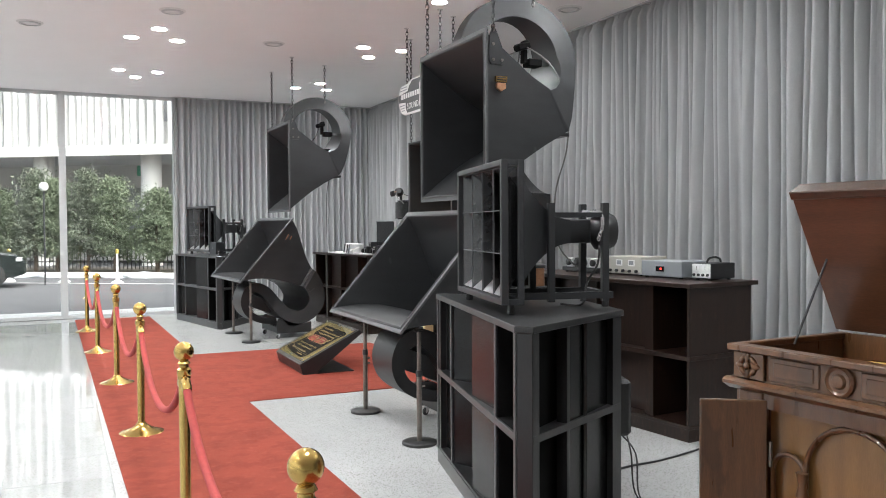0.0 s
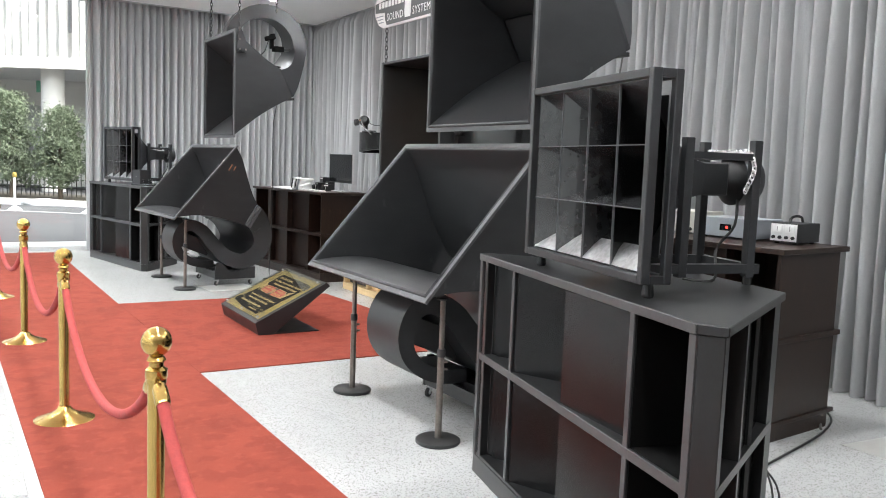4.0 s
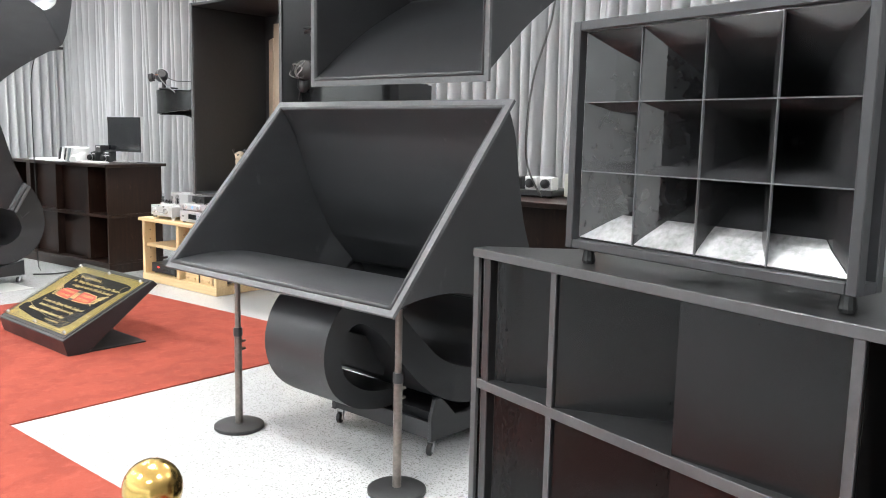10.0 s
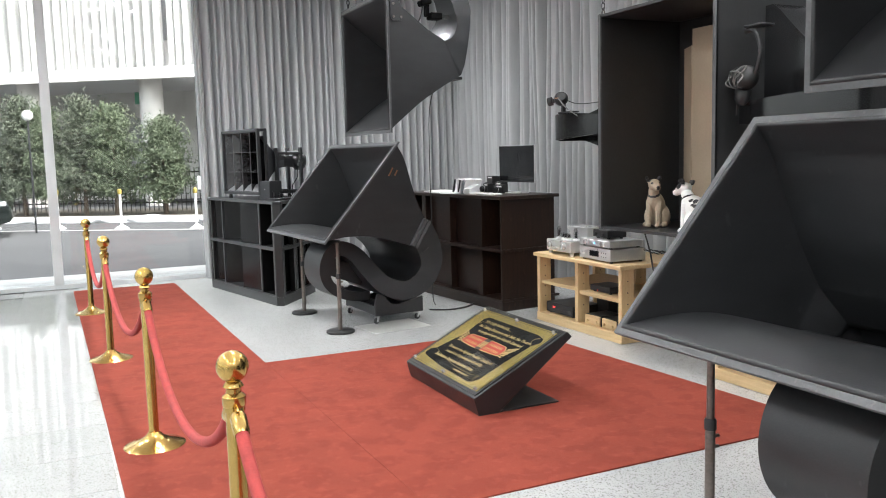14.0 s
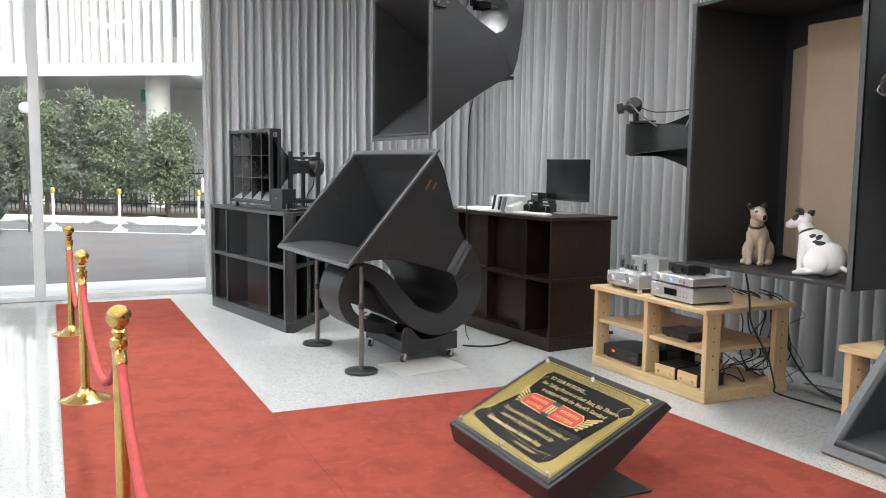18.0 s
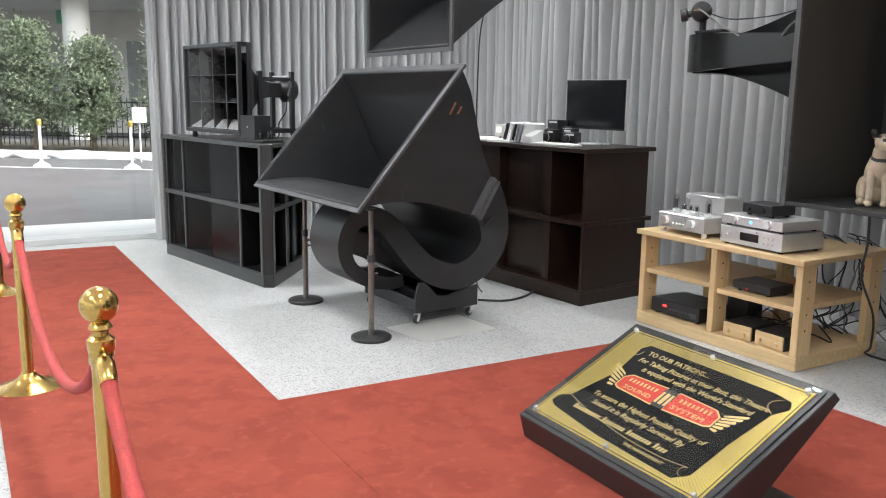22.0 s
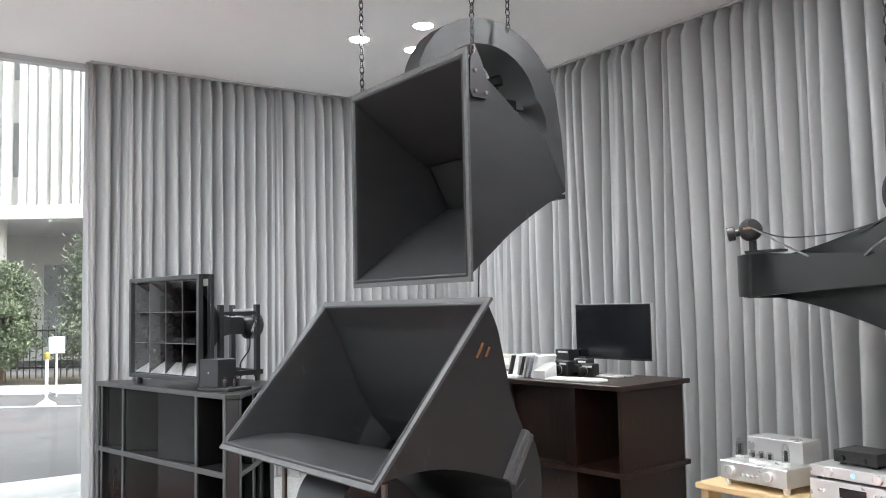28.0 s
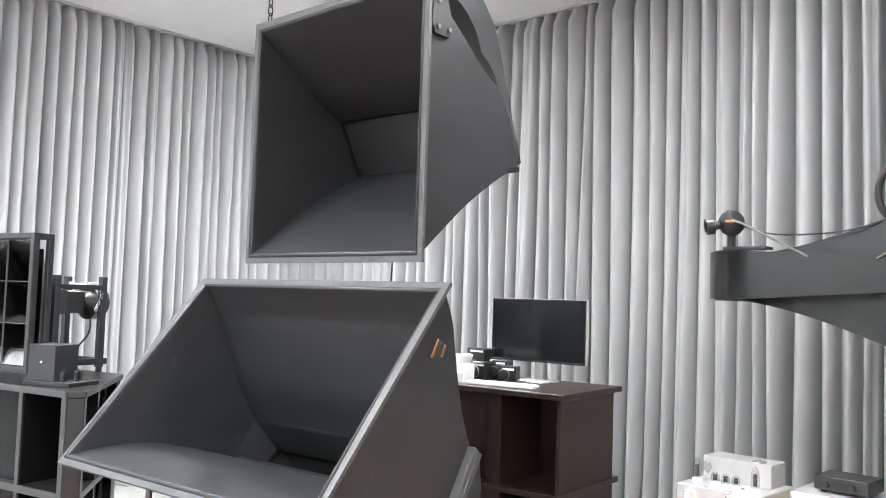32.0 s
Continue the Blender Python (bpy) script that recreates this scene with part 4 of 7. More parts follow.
# ---- rope barrier ----
def post(x, y):
    t = thing("rope_post", pose(x, y, 0), "polished brass rope post with a ball top", "stanchion", "rope barrier posts")
    part("base", lathe(B(), [(0.158, 0.0), (0.160, 0.006), (0.150, 0.012), (0.115, 0.022), (0.075, 0.038), (0.045, 0.058), (0.030, 0.078)], 36), M_BRASS, t, smooth=True)
    part("pole", lathe(B(), [(0.030, 0.07), (0.0265, 0.085), (0.0265, 0.78), (0.031, 0.782), (0.031, 0.795)], 24), M_BRASS, t, smooth=True)
    part("neck", lathe(B(), [(0.031, 0.795), (0.034, 0.80), (0.034, 0.825), (0.022, 0.835), (0.022, 0.848), (0.030, 0.854), (0.024, 0.865), (0.018, 0.870)], 24), M_BRASS, t, smooth=True)
    part("ball", lathe(B(), [(0.047 * math.sin(math.pi * k / 14), 0.912 - 0.047 * math.cos(math.pi * k / 14)) for k in range(15)], 28), M_BRASS, t, smooth=True)
    for s in (-1, 1):
        bm = tube(B(), [(0.0, s * (0.040 + 0.016 * math.cos(a)), 0.785 + 0.016 * math.sin(a)) for a in [2 * math.pi * k / 12 for k in range(13)]], 0.0035, 6)
        part("hook_ring", bm, M_BRASS, t, smooth=True)
    return t


POSTS = [(0.545, 2.0), (0.53, 4.12), (0.52, 6.42), (0.478, 8.58), (0.39, 10.80), (0.335, 13.03)]
for x, y in POSTS:
    post(x, y)
for (xa, ya), (xb, yb) in zip(POSTS, POSTS[1:]):
    rope = thing("rope", pose(0, 0, 0), "red velvet barrier rope with brass ends", "rope", "barrier ropes")
    pts = []
    for k in range(25):
        f = k / 24
        sag = 0.315 * (1 - (2 * f - 1) ** 2) ** 0.85
        pts.append((xa + (xb - xa) * f, ya + 0.075 + (yb - ya - 0.15) * f, 0.755 - sag))
    bm = tube(B(), pts, 0.019, 10)
    part("cord", bm, M_ROPE, rope, smooth=True)
    for p, q, yy in ((pts[0], pts[1], ya + 0.055), (pts[-1], pts[-2], yb - 0.055)):
        d = (Vector(p) - Vector(q)).normalized()
        part("rope_end", lathe(B(), [(0.012, 0.055), (0.016, 0.05), (0.024, 0.03), (0.024, -0.02), (0.021, -0.03)], 14, m=Matrix.Translation(p) @ d.to_track_quat("Z", "Y").to_matrix().to_4x4()), M_BRASS, rope, smooth=True)


# ---- dark desks ----
def desk(m, length):
    t = thing("shelf_desk", m, "dark stained wooden desk with open shelves in front", "desk", "dark wooden desks")
    D, Z = 0.63, 1.10
    part("top", box(B(), -0.035, D + 0.04, -0.035, length + 0.03, Z - 0.03, Z), M_DESK, t, bevel=0.003)
    part("plinth", box(B(), 0.0, D, 0.0, length, 0.0, 0.09), M_DESK, t)
    part("bottom_board", box(B(), -0.012, D + 0.05, -0.012, length, 0.09, 0.115), M_DESK, t, bevel=0.002)
    part("middle_shelf", box(B(), -0.01, D + 0.05, -0.014, length, 0.565, 0.595), M_DESK, t, bevel=0.002)
    n = max(2, round(length / 0.46))
    for z0, z1 in ((0.115, 0.565), (0.595, Z - 0.03)):
        for y in (0.0, length - 0.022):
            part("side_panel", box(B(), 0.0, D, y, y + 0.022, z0, z1), M_DESK, t)
        part("back_panel", box(B(), 0.45, 0.47, 0.022, length - 0.022, z0, z1), M_DESK, t)
        part("upright", box(B(), 0.02, 0.45, 0.36, 0.44, z0, z1), M_DESK, t)
        part("upright", box(B(), 0.02, 0.45, length - 0.44, length - 0.36, z0, z1), M_DESK, t)
        part("front_panel", box(B(), 0.09, 0.11, 0.44, length / 2 - 0.011, z0, z1), M_DESK, t)
        part("front_panel", box(B(), 0.09, 0.11, length / 2 + 0.011, length - 0.44, z0, z1), M_DESK, t)
        part("divider", box(B(), 0.012, 0.45, length / 2 - 0.011, length / 2 + 0.011, z0, z1), M_DESK, t)
    return t


desk(pose(3.915, 4.44, 0, 0, 0, 6.0), 1.95)
desk(pose(3.865, 10.855, 0, 0, 0, 6.0), 1.9)


# ---- pine racks ----
def rack(m):
    t = thing("pine_rack", m, "pale pine equipment rack with open shelves", "rack", "pine racks")
    L, D, Z = 1.19, 0.74, 0.615
    part("base_board", box(B(), -0.005, D, -0.005, L + 0.005, 0.0, 0.075), M_PINE, t, bevel=0.004)
    part("top_board", box(B(), -0.03, D + 0.02, -0.02, L + 0.02, Z - 0.032, Z), M_PINE, t, bevel=0.004)
    for y in (0.0, L / 2 - 0.02, L - 0.04):
        for x in (0.0, D - 0.13):
            up_ = part("upright", box(B(), x, x + 0.12, y, y + 0.042, 0.075, Z - 0.032), M_PINEV, t, bevel=0.003)
            for z in (0.22, 0.31, 0.40, 0.49):
                part("peg_hole", rod(B(), (x + 0.06, y - 0.0005, z), (x + 0.06, y + 0.0005, z), 0.006, 8), M_BASE, up_)
    part("shelf", box(B(), 0.02, D - 0.03, 0.042, L / 2 - 0.02, 0.315, 0.345), M_PINE, t, bevel=0.003)
    part("shelf", box(B(), 0.02, D - 0.03, L / 2 + 0.022, L - 0.04, 0.335, 0.365), M_PINE, t, bevel=0.003)
    return t


rk = rack(pose(4.0, 9.20, 0, 0, 0, 1.5))
copy_thing(rk, pose(3.935, 6.93, 0, 0, 0, 0.5))


# ---- tall horn between the two sides ----
def tall_horn():
    t = thing("tall_box_horn", pose(3.82, 8.63, 0), "tall open black box horn hung on chains", "horn loudspeaker")
    w, z0, z1, d = 0.60, 0.915, 2.50, 0.75
    part("floor_board", box(B(), 0.0, d, -w, w, z0, z0 + 0.022), M_BLACK, t, bevel=0.002)
    part("top_board", box(B(), 0.0, d, -w, w, z1 - 0.022, z1), M_BLACK, t, bevel=0.002)
    for s in (-1, 1):
        part("side_board", box(B(), 0.0, d, s * w - 0.011, s * w + 0.011, z0 - 0.002, z1 + 0.002), M_BOX, t)
        part("front_edge", box(B(), -0.004, 0.012, s * (w - 0.004) - 0.015, s * (w - 0.004) + 0.015, z0 - 0.003, z1 + 0.003), M_EDGE, t)
    part("back_board", box(B(), d, d + 0.02, -w, w, z0, z1), M_BOX, t)
    part("inner_board", box(B(), 0.62, 0.64, -0.52, 0.30, z0 + 0.03, 2.38), M_BEIGE, t, "plain brown board leaning inside")
    bm = box(B(), -0.01, 0.01, -0.11, 0.11, z0 + 0.04, 2.26)
    bmesh.ops.transform(bm, matrix=pose(0.67, 0.39, 0, 0, 0, -28), verts=bm.verts[:])
    part("inner_board", bm, M_BEIGE, t, "plain brown board leaning inside")
    # side ducts that grow towards the box
    for s in (-1, 1):
        bm = B()
        rings = []
        for k in range(17):
            f = k / 16
            y = s * (1.52 - 0.90 * f)
            hz = 0.105 + 0.26 * f ** 1.6
            g = min(1.0, 1.09 * f)
            up_z = hz if s > 0 else 0.115 + 0.58 * g ** 1.7
            zc = 1.705 - 0.02 * f
            x0, x1 = 0.44 - 0.05 * f, 0.66
            rings.append([bm.verts.new(p) for p in ((x0, y, zc - hz), (x1, y, zc - hz), (x1, y, zc + up_z), (x0, y, zc + up_z))])
        for p, q in zip(rings, rings[1:]):
            for k in range(4):
                bm.faces.new((p[k], p[(k + 1) % 4], q[(k + 1) % 4], q[k]))
        bm.faces.new(rings[0])
        bm.faces.new(rings[-1])
        part("side_duct", bm, M_GLOSSB, t, smooth=True)
        # bent front band with a rounded outer end
        line = smooth_line([(0.20, 0.612, 0), (0.15, 0.85, 0), (0.125, 1.10, 0), (0.135, 1.34, 0), (0.18, 1.47, 0), (0.27, 1.545, 0), (0.40, 1.56, 0), (0.60, 1.555, 0)], 8)
        bm = B()
        rings = []
        for i, p in enumerate(line):
            tn = (line[min(i + 1, len(line) - 1)] - line[max(i - 1, 0)]).normalized()
            nr = Vector((tn.y, -tn.x, 0)) * 0.009
            f = min(1.0, max(0.0, (p.y - 0.612) / 0.75))
            lo_, hi_ = 1.65 - 0.05 * f, 1.78 + 0.035 * f
            rings.append([bm.verts.new((p.x + e * nr.x, s * (p.y + e * nr.y), z)) for e, z in ((-1, lo_), (1, lo_), (1, hi_), (-1, hi_))])
        for p, q in zip(rings, rings[1:]):
            for k in range(4):
                bm.faces.new((p[k], p[(k + 1) % 4], q[(k + 1) % 4], q[k]))
        bm.faces.new(rings[0])
        bm.faces.new(rings[-1])
        part("outer_band", bm, M_GLOSSB, t, "gloss black bent band", smooth=True)
        for z in (1.592, 1.815):
            part("end_plate", prism(B(), [(0.20, s * 1.36), (0.19, s * 1.45), (0.27, s * 1.53), (0.44, s * 1.55), (0.60, s * 1.54), (0.60, s * 1.40)], z, z + 0.010), M_GLOSSB, t)
        if s > 0:
            dr = part("small_driver", lathe(B(), [(0.034, -0.045), (0.052, -0.030), (0.060, 0.0), (0.055, 0.028), (0.036, 0.048)], 22, m=pose(0.20, 1.425, 1.945, 62, 0, -25)), M_PLASTIC, t, "round black driver", smooth=True)
            part("stub", lathe(B(), [(0.018, 0.03), (0.020, 0.075), (0.037, 0.080), (0.037, 0.115), (0.028, 0.115), (0.028, 0.090)], 20, m=pose(0.20, 1.425, 1.945, 100, 0, 218)), M_PLASTIC, dr, smooth=True)
            part("terminal", box(B(), 0.137, 0.150, 1.385, 1.425, 1.945, 1.955), M_COPPER, dr)
            part("driver_post", box(B(), 0.215, 0.245, 1.42, 1.45, 1.825, 1.905), M_STEEL, t, bevel=0.003)
            part("driver_foot", box(B(), 0.19, 0.27, 1.26, 1.46, 1.825, 1.838), M_STEEL, t, bevel=0.002)
            part("pale_wire", tube(B(), smooth_line([(0.15, 1.40, 1.955), (0.12, 1.32, 1.925), (0.10, 1.20, 1.86), (0.118, 1.06, 1.785)], 5), 0.0055, 5), M_CABLEG, t)
            part("thin_wire", tube(B(), smooth_line([(0.22, 1.38, 1.935), (0.26, 1.25, 1.895), (0.34, 1.0, 1.905), (0.42, 0.8, 1.97), (0.45, 0.68, 2.04)], 5), 0.004, 5), M_CABLE, t)
            part("pale_wire", tube(B(), smooth_line([(0.14, 0.80, 1.775), (0.10, 0.72, 1.82), (0.09, 0.63, 1.87)], 4), 0.0055, 5), M_CABLEG, t)
    ld = part("large_driver", lathe(B(), [(0.05, 0.0), (0.10, 0.015), (0.115, 0.05), (0.115, 0.10), (0.085, 0.15), (0.04, 0.17)], 24, m=pose(0.17, -0.71, 1.90, 0, -60, 20) @ Matrix.Scale(0.65, 4)), M_BASE, t, "round dark metal driver", smooth=True)
    part("wire_loop", tube(B(), [(0.05 + 0.02 * math.sin(3 * a), -0.71 + 0.055 * math.cos(a), 1.91 + 0.05 * math.sin(a)) for a in [2 * math.pi * k / 24 for k in range(25)]], 0.005, 5), M_CABLEG, ld)
    for k in range(3):
        part("wire_loop", tube(B(), smooth_line([(0.10, -0.70 - 0.03 * k, 1.99), (0.06, -0.66 - 0.05 * k, 1.95), (0.05, -0.68 - 0.02 * k, 1.88 + 0.02 * k), (0.08, -0.75 + 0.03 * k, 1.86), (0.10, -0.76, 1.93)], 5), 0.0045, 5), M_CABLEG if k else M_CABLE, ld)
    part("bent_pipe", tube(B(), smooth_line([(0.15, -0.70, 2.20), (0.13, -0.79, 2.19), (0.13, -0.835, 2.09), (0.13, -0.82, 1.99), (0.14, -0.77, 1.92)], 5), 0.014, 10), M_PLASTIC, t, smooth=True)
    part("hook_bar", tube(B(), [(0.13, -0.70, 1.84), (0.13, -0.69, 1.77), (0.13, -0.655, 1.77), (0.13, -0.65, 1.70)], 0.006, 6), M_STEEL, t)
    part("hanging_cup", lathe(B(), [(0.02, 0.0), (0.045, 0.03), (0.05, 0.09), (0.03, 0.12)], 16, m=pose(0.14, -0.68, 1.76, 0, 10, 0)), M_PLASTIC, t, smooth=True)
    part("top_clamp", box(B(), 0.12, 0.24, -0.84, -0.71, 2.222, 2.236), M_STEEL, t, bevel=0.003)
    part("cable_ring", tube(B(), [(0.55, 0.80 + 0.10 * math.cos(a), 2.09 + 0.13 * math.sin(a)) for a in [2 * math.pi * k / 28 for k in range(29)]], 0.016, 8), M_CABLE, t, smooth=True)
    return t


tall = tall_horn()
for s in (-1, 1):
    chain(3.85, 8.63 + s * 0.59, 2.50, H)


# ---- plaque ----
pq = thing("plaque", pose(2.17, 8.65, 0), "black and gold theatre plaque under clear acrylic on a sloped stand", "plaque")
part("stand", prism(B(), [(0.03, 0.008), (0.0, 0.115), (0.635, 0.432), (0.668, 0.400), (0.16, 0.008)], -0.505, 0.505, "y"), M_PLASTIC, pq, bevel=0.003)
part("foot", box(B(), 0.03, 0.57, -0.50, 0.50, 0.009, 0.018), M_PLASTIC, pq)
TILT_M = Matrix.Translation((0.0, 0, 0.115)) @ Matrix(((0.8947, 0, -0.4466, 0), (0, 1, 0, 0), (0.4466, 0, 0.8947, 0), (0, 0, 0, 1)))
SL = 0.709


def on_plaque(bm, name, material, label="", bevel=0.0):
    bmesh.ops.transform(bm, matrix=TILT_M, verts=bm.verts[:])
    return part(name, bm, material, pq, label, bevel=bevel)


on_plaque(box(B(), 0.02, SL - 0.02, -0.485, 0.485, 0.001, 0.006), "backing", M_PLASTIC)
on_plaque(box(B(), 0.045, SL - 0.045, -0.46, 0.46, 0.0065, 0.009), "gold_sheet", M_GOLD, "gold engraved border")
ob = on_plaque(box(B(), 0.03, SL - 0.03, -0.475, 0.475, 0.016, 0.024), "acrylic_cover", M_CLEAR, "clear acrylic cover")
ob.visible_shadow = False

on_plaque(prism(B(), [(0.115, 0.40), (0.135, 0.43), (0.175, 0.425), (0.20, 0.38), (0.40, 0.31), (0.575, 0.33), (0.605, 0.30), (0.60, -0.34), (0.585, -0.42), (0.55, -0.44), (0.50, -0.40), (0.30, -0.37), (0.12, -0.36), (0.075, -0.31), (0.085, 0.10)], 0.0095, 0.0105), "black_scroll", M_INK, "black lettered scroll")


def plaque_words(name, body, s, y, size, width=None, shear=0.25, spacing=1.0):
    m = TILT_M @ Matrix(((0, 1, 0, s), (-1, 0, 0, y), (0, 0, 1, 0.0115), (0, 0, 0, 1)))
    return words(name, body, size, M_CREAM, pq, m, spacing, shear, width)


plaque_words("heading", "TO OUR PATRONS....", 0.560, 0.10, 0.036, 0.34, 0)
plaque_words("line_of_words", "For Talking Pictures at their Best, this Theatre", 0.512, -0.05, 0.036, 0.66)
plaque_words("line_of_words", "is equipped with the World's Standard", 0.468, -0.06, 0.036, 0.56)
plaque_words("line_of_words", "To assure the Highest Possible Quality of", 0.262, 0.0, 0.036, 0.60)
plaque_words("line_of_words", "Sound it is Regularly Serviced By", 0.218, 0.01, 0.036, 0.50)
plaque_words("foot_line", "THE MANAGEMENT", 0.108, -0.14, 0.020, 0.20, 0)
x = 0.31
for n_ in (10, 8, 8, 4):
    for k in range(n_):
        tall_ = 0.027 if k == 0 else 0.018
        on_plaque(prism(B(), [(0.150, x), (0.150, x - 0.0105), (0.150 + tall_, x - 0.0145), (0.150 + tall_, x - 0.004)], 0.0108, 0.0120), "name_bar", M_CREAM)
        x -= 0.0158
    x -= 0.016
# emblem: two red halves, a grey shield and gold wings
for s in (-1, 1):
    on_plaque(prism(B(), [(0.325, s * 0.033), (0.335, s * 0.23), (0.345, s * 0.25), (0.395, s * 0.25), (0.418, s * 0.22), (0.425, s * 0.033)], 0.0108, 0.0122), "red_panel", M_RED, "red emblem panel")
    for k in range(8):
        y = s * (0.062 + 0.0205 * k)
        on_plaque(box(B(), 0.384, 0.404, min(y, y + s * 0.010), max(y, y + s * 0.010), 0.0123, 0.0128), "name_bar", M_CREAM)
for s in (-1, 1):
    on_plaque(prism(B(), [(0.319, s * 0.030), (0.328, s * 0.233), (0.340, s * 0.257), (0.398, s * 0.257), (0.424, s * 0.224), (0.431, s * 0.030)], 0.0106, 0.0114), "red_panel_edge", M_CREAM, "gold outline of the red panel")
    for k in range(6):
        a, tip = 0.330 + 0.015 * k, 0.262 + 0.032 + 0.011 * k
        c = a - 0.004 + 0.007 * k
        on_plaque(prism(B(), [(a, s * 0.262), (a + 0.008, s * 0.262), (c + 0.014, s * (tip - 0.006)), (c + 0.008, s * tip), (c, s * (tip - 0.005))], 0.0108, 0.0122), "wing_feather", M_CREAM)
for dy, w in ((0.0, 0.018), (-0.024, 0.012), (0.024, 0.012)):
    on_plaque(box(B(), 0.338, 0.402, dy - w / 2, dy + w / 2, 0.0139, 0.0143), "shield_bar", M_CREAM)
on_plaque(prism(B(), [(0.32, 0.022), (0.32, -0.022), (0.33, -0.032), (0.418, -0.032), (0.432, 0.0), (0.418, 0.032), (0.33, 0.032)], 0.0124, 0.0138), "shield", M_STEEL, "small dark grey shield")
plaque_words("emblem_word", "SOUND", 0.351, 0.135, 0.030, 0.15, 0, 1.1).location = Vector((0.4466 * -0.0015, 0, 0.0014))
plaque_words("emblem_word", "SYSTEM", 0.351, -0.135, 0.030, 0.16, 0, 1.1).location = Vector((0.4466 * -0.0015, 0, 0.0014))
bm = B()
for k in range(280):
    a = 2 * math.pi * (k + 0.3) / 280
    ux, uy = math.cos(a), math.sin(a)
    far = min(0.29 / max(abs(ux), 1e-6), 0.435 / max(abs(uy), 1e-6))
    lo_ = far * (0.84 if k % 2 else 0.74)
    m = TILT_M @ Matrix.Translation((SL / 2, 0, 0.0)) @ Matrix.Rotation(a, 4, "Z")
    box(bm, lo_, far, -0.0008, 0.0008, 0.0091, 0.0094, m)
part("engraved_rays", bm, M_IRON, pq, "fine dark engraved rays")
for pts_ in ([(0.575, 0.33), (0.555, 0.345), (0.53, 0.335), (0.535, 0.31), (0.56, 0.30)], [(0.12, -0.36), (0.10, -0.345), (0.105, -0.315), (0.13, -0.31), (0.145, -0.33)], [(0.50, -0.40), (0.53, -0.36), (0.56, -0.36), (0.58, -0.39)], [(0.20, 0.38), (0.165, 0.22), (0.135, 0.0), (0.130, -0.20), (0.145, -0.33)]):
    bm = tube(B(), smooth_line([(u_, v_, 0.0106) for u_, v_ in pts_], 5), 0.0012, 4)
    on_plaque(bm, "scroll_line", M_CREAM)
for sx in (0.055, SL - 0.055):
    for y in (-0.44, 0.0, 0.44):
        on_plaque(lathe(B(), [(0.010, 0.009), (0.010, 0.026), (0.008, 0.029)], 16, (sx, y, 0)), "stud", M_CHROME, "chrome fixing stud")
for s in (0.052, SL - 0.058):
    on_plaque(box(B(), s, s + 0.004, -0.44, 0.44, 0.0092, 0.0100), "border_line", M_PLASTIC)
for y in (-0.452, 0.448):
    on_plaque(box(B(), 0.058, SL - 0.06, y, y + 0.004, 0.0092, 0.0100), "border_line", M_PLASTIC)

# ---- hanging emblem sign ----
sg = thing("hanging_sign", pose(3.60, 8.28, 2.95), "grey winged emblem sign hung on chains before the tall horn", "sign")
part("white_outline", prism(B(), [(-0.50, -0.185), (0.50, -0.185), (0.60, -0.15), (0.68, -0.06), (0.69, 0.06), (0.62, 0.15), (0.40, 0.165), (0.30, 0.20), (-0.30, 0.20), (-0.40, 0.165), (-0.62, 0.15), (-0.69, 0.06), (-0.68, -0.06), (-0.60, -0.15)], -0.012, 0.012, "x"), M_WHITE, sg, "white painted outline", bevel=0.003)
part("grey_field", prism(B(), [(-0.42, -0.165), (0.42, -0.165), (0.46, -0.10), (0.46, -0.045), (0.66, -0.03), (0.67, 0.055), (0.40, 0.075), (0.36, 0.13), (0.27, 0.18), (-0.27, 0.18), (-0.36, 0.13), (-0.40, 0.075), (-0.67, 0.055), (-0.66, -0.03), (-0.46, -0.045), (-0.46, -0.10)], -0.017, -0.0125, "x"), M_SIGN, sg, "dark grey field")
for s in (-1, 1):
    for z0, ya, yb in ((0.095, 0.43, 0.63), (0.125, 0.44, 0.61), (-0.075, 0.50, 0.65), (-0.105, 0.50, 0.62), (-0.135, 0.49, 0.59)):
        part("wing_line", box(B(), -0.015, -0.0125, min(s * ya, s * yb), max(s * ya, s * yb), z0, z0 + 0.010), M_GREYBOX, sg)
    for k in range(8):
        y = s * (0.10 + 0.066 * k)
        part("name_bar", box(B(), -0.0205, -0.0172, y - 0.022, y + 0.022, 0.0, 0.055), M_WHITE, sg)
part("shield", prism(B(), [(-0.05, -0.14), (0.05, -0.14), (0.06, -0.10), (0.055, 0.12), (0.0, 0.17), (-0.055, 0.12), (-0.06, -0.10)], -0.021, -0.0172, "x"), M_SILVER, sg)
for body, y in (("SOUND", 0.25), ("SYSTEM", -0.25)):
    m = Matrix(((0, 0, -1, -0.0185), (-1, 0, 0, y), (0, 1, 0, -0.10), (0, 0, 0, 1)))
    words("emblem_word", body, 0.10, M_WHITE, sg, m, 1.1, 0, 0.32)
for s in (-1, 1):
    chain(3.60, 8.28 + s * 0.45, 3.10, H)


# ---- statues on the tall horn's floor ----
def blob(bm, c, r, m=None, n=10, k=14):
    prof = [(math.sin(math.pi * k / n), -math.cos(math.pi * k / n)) for k in range(n + 1)]
    mm = Matrix.Translation(c) @ (m or Matrix()) @ Matrix.Diagonal((*r, 1))
    return lathe(bm, prof, k, m=mm)


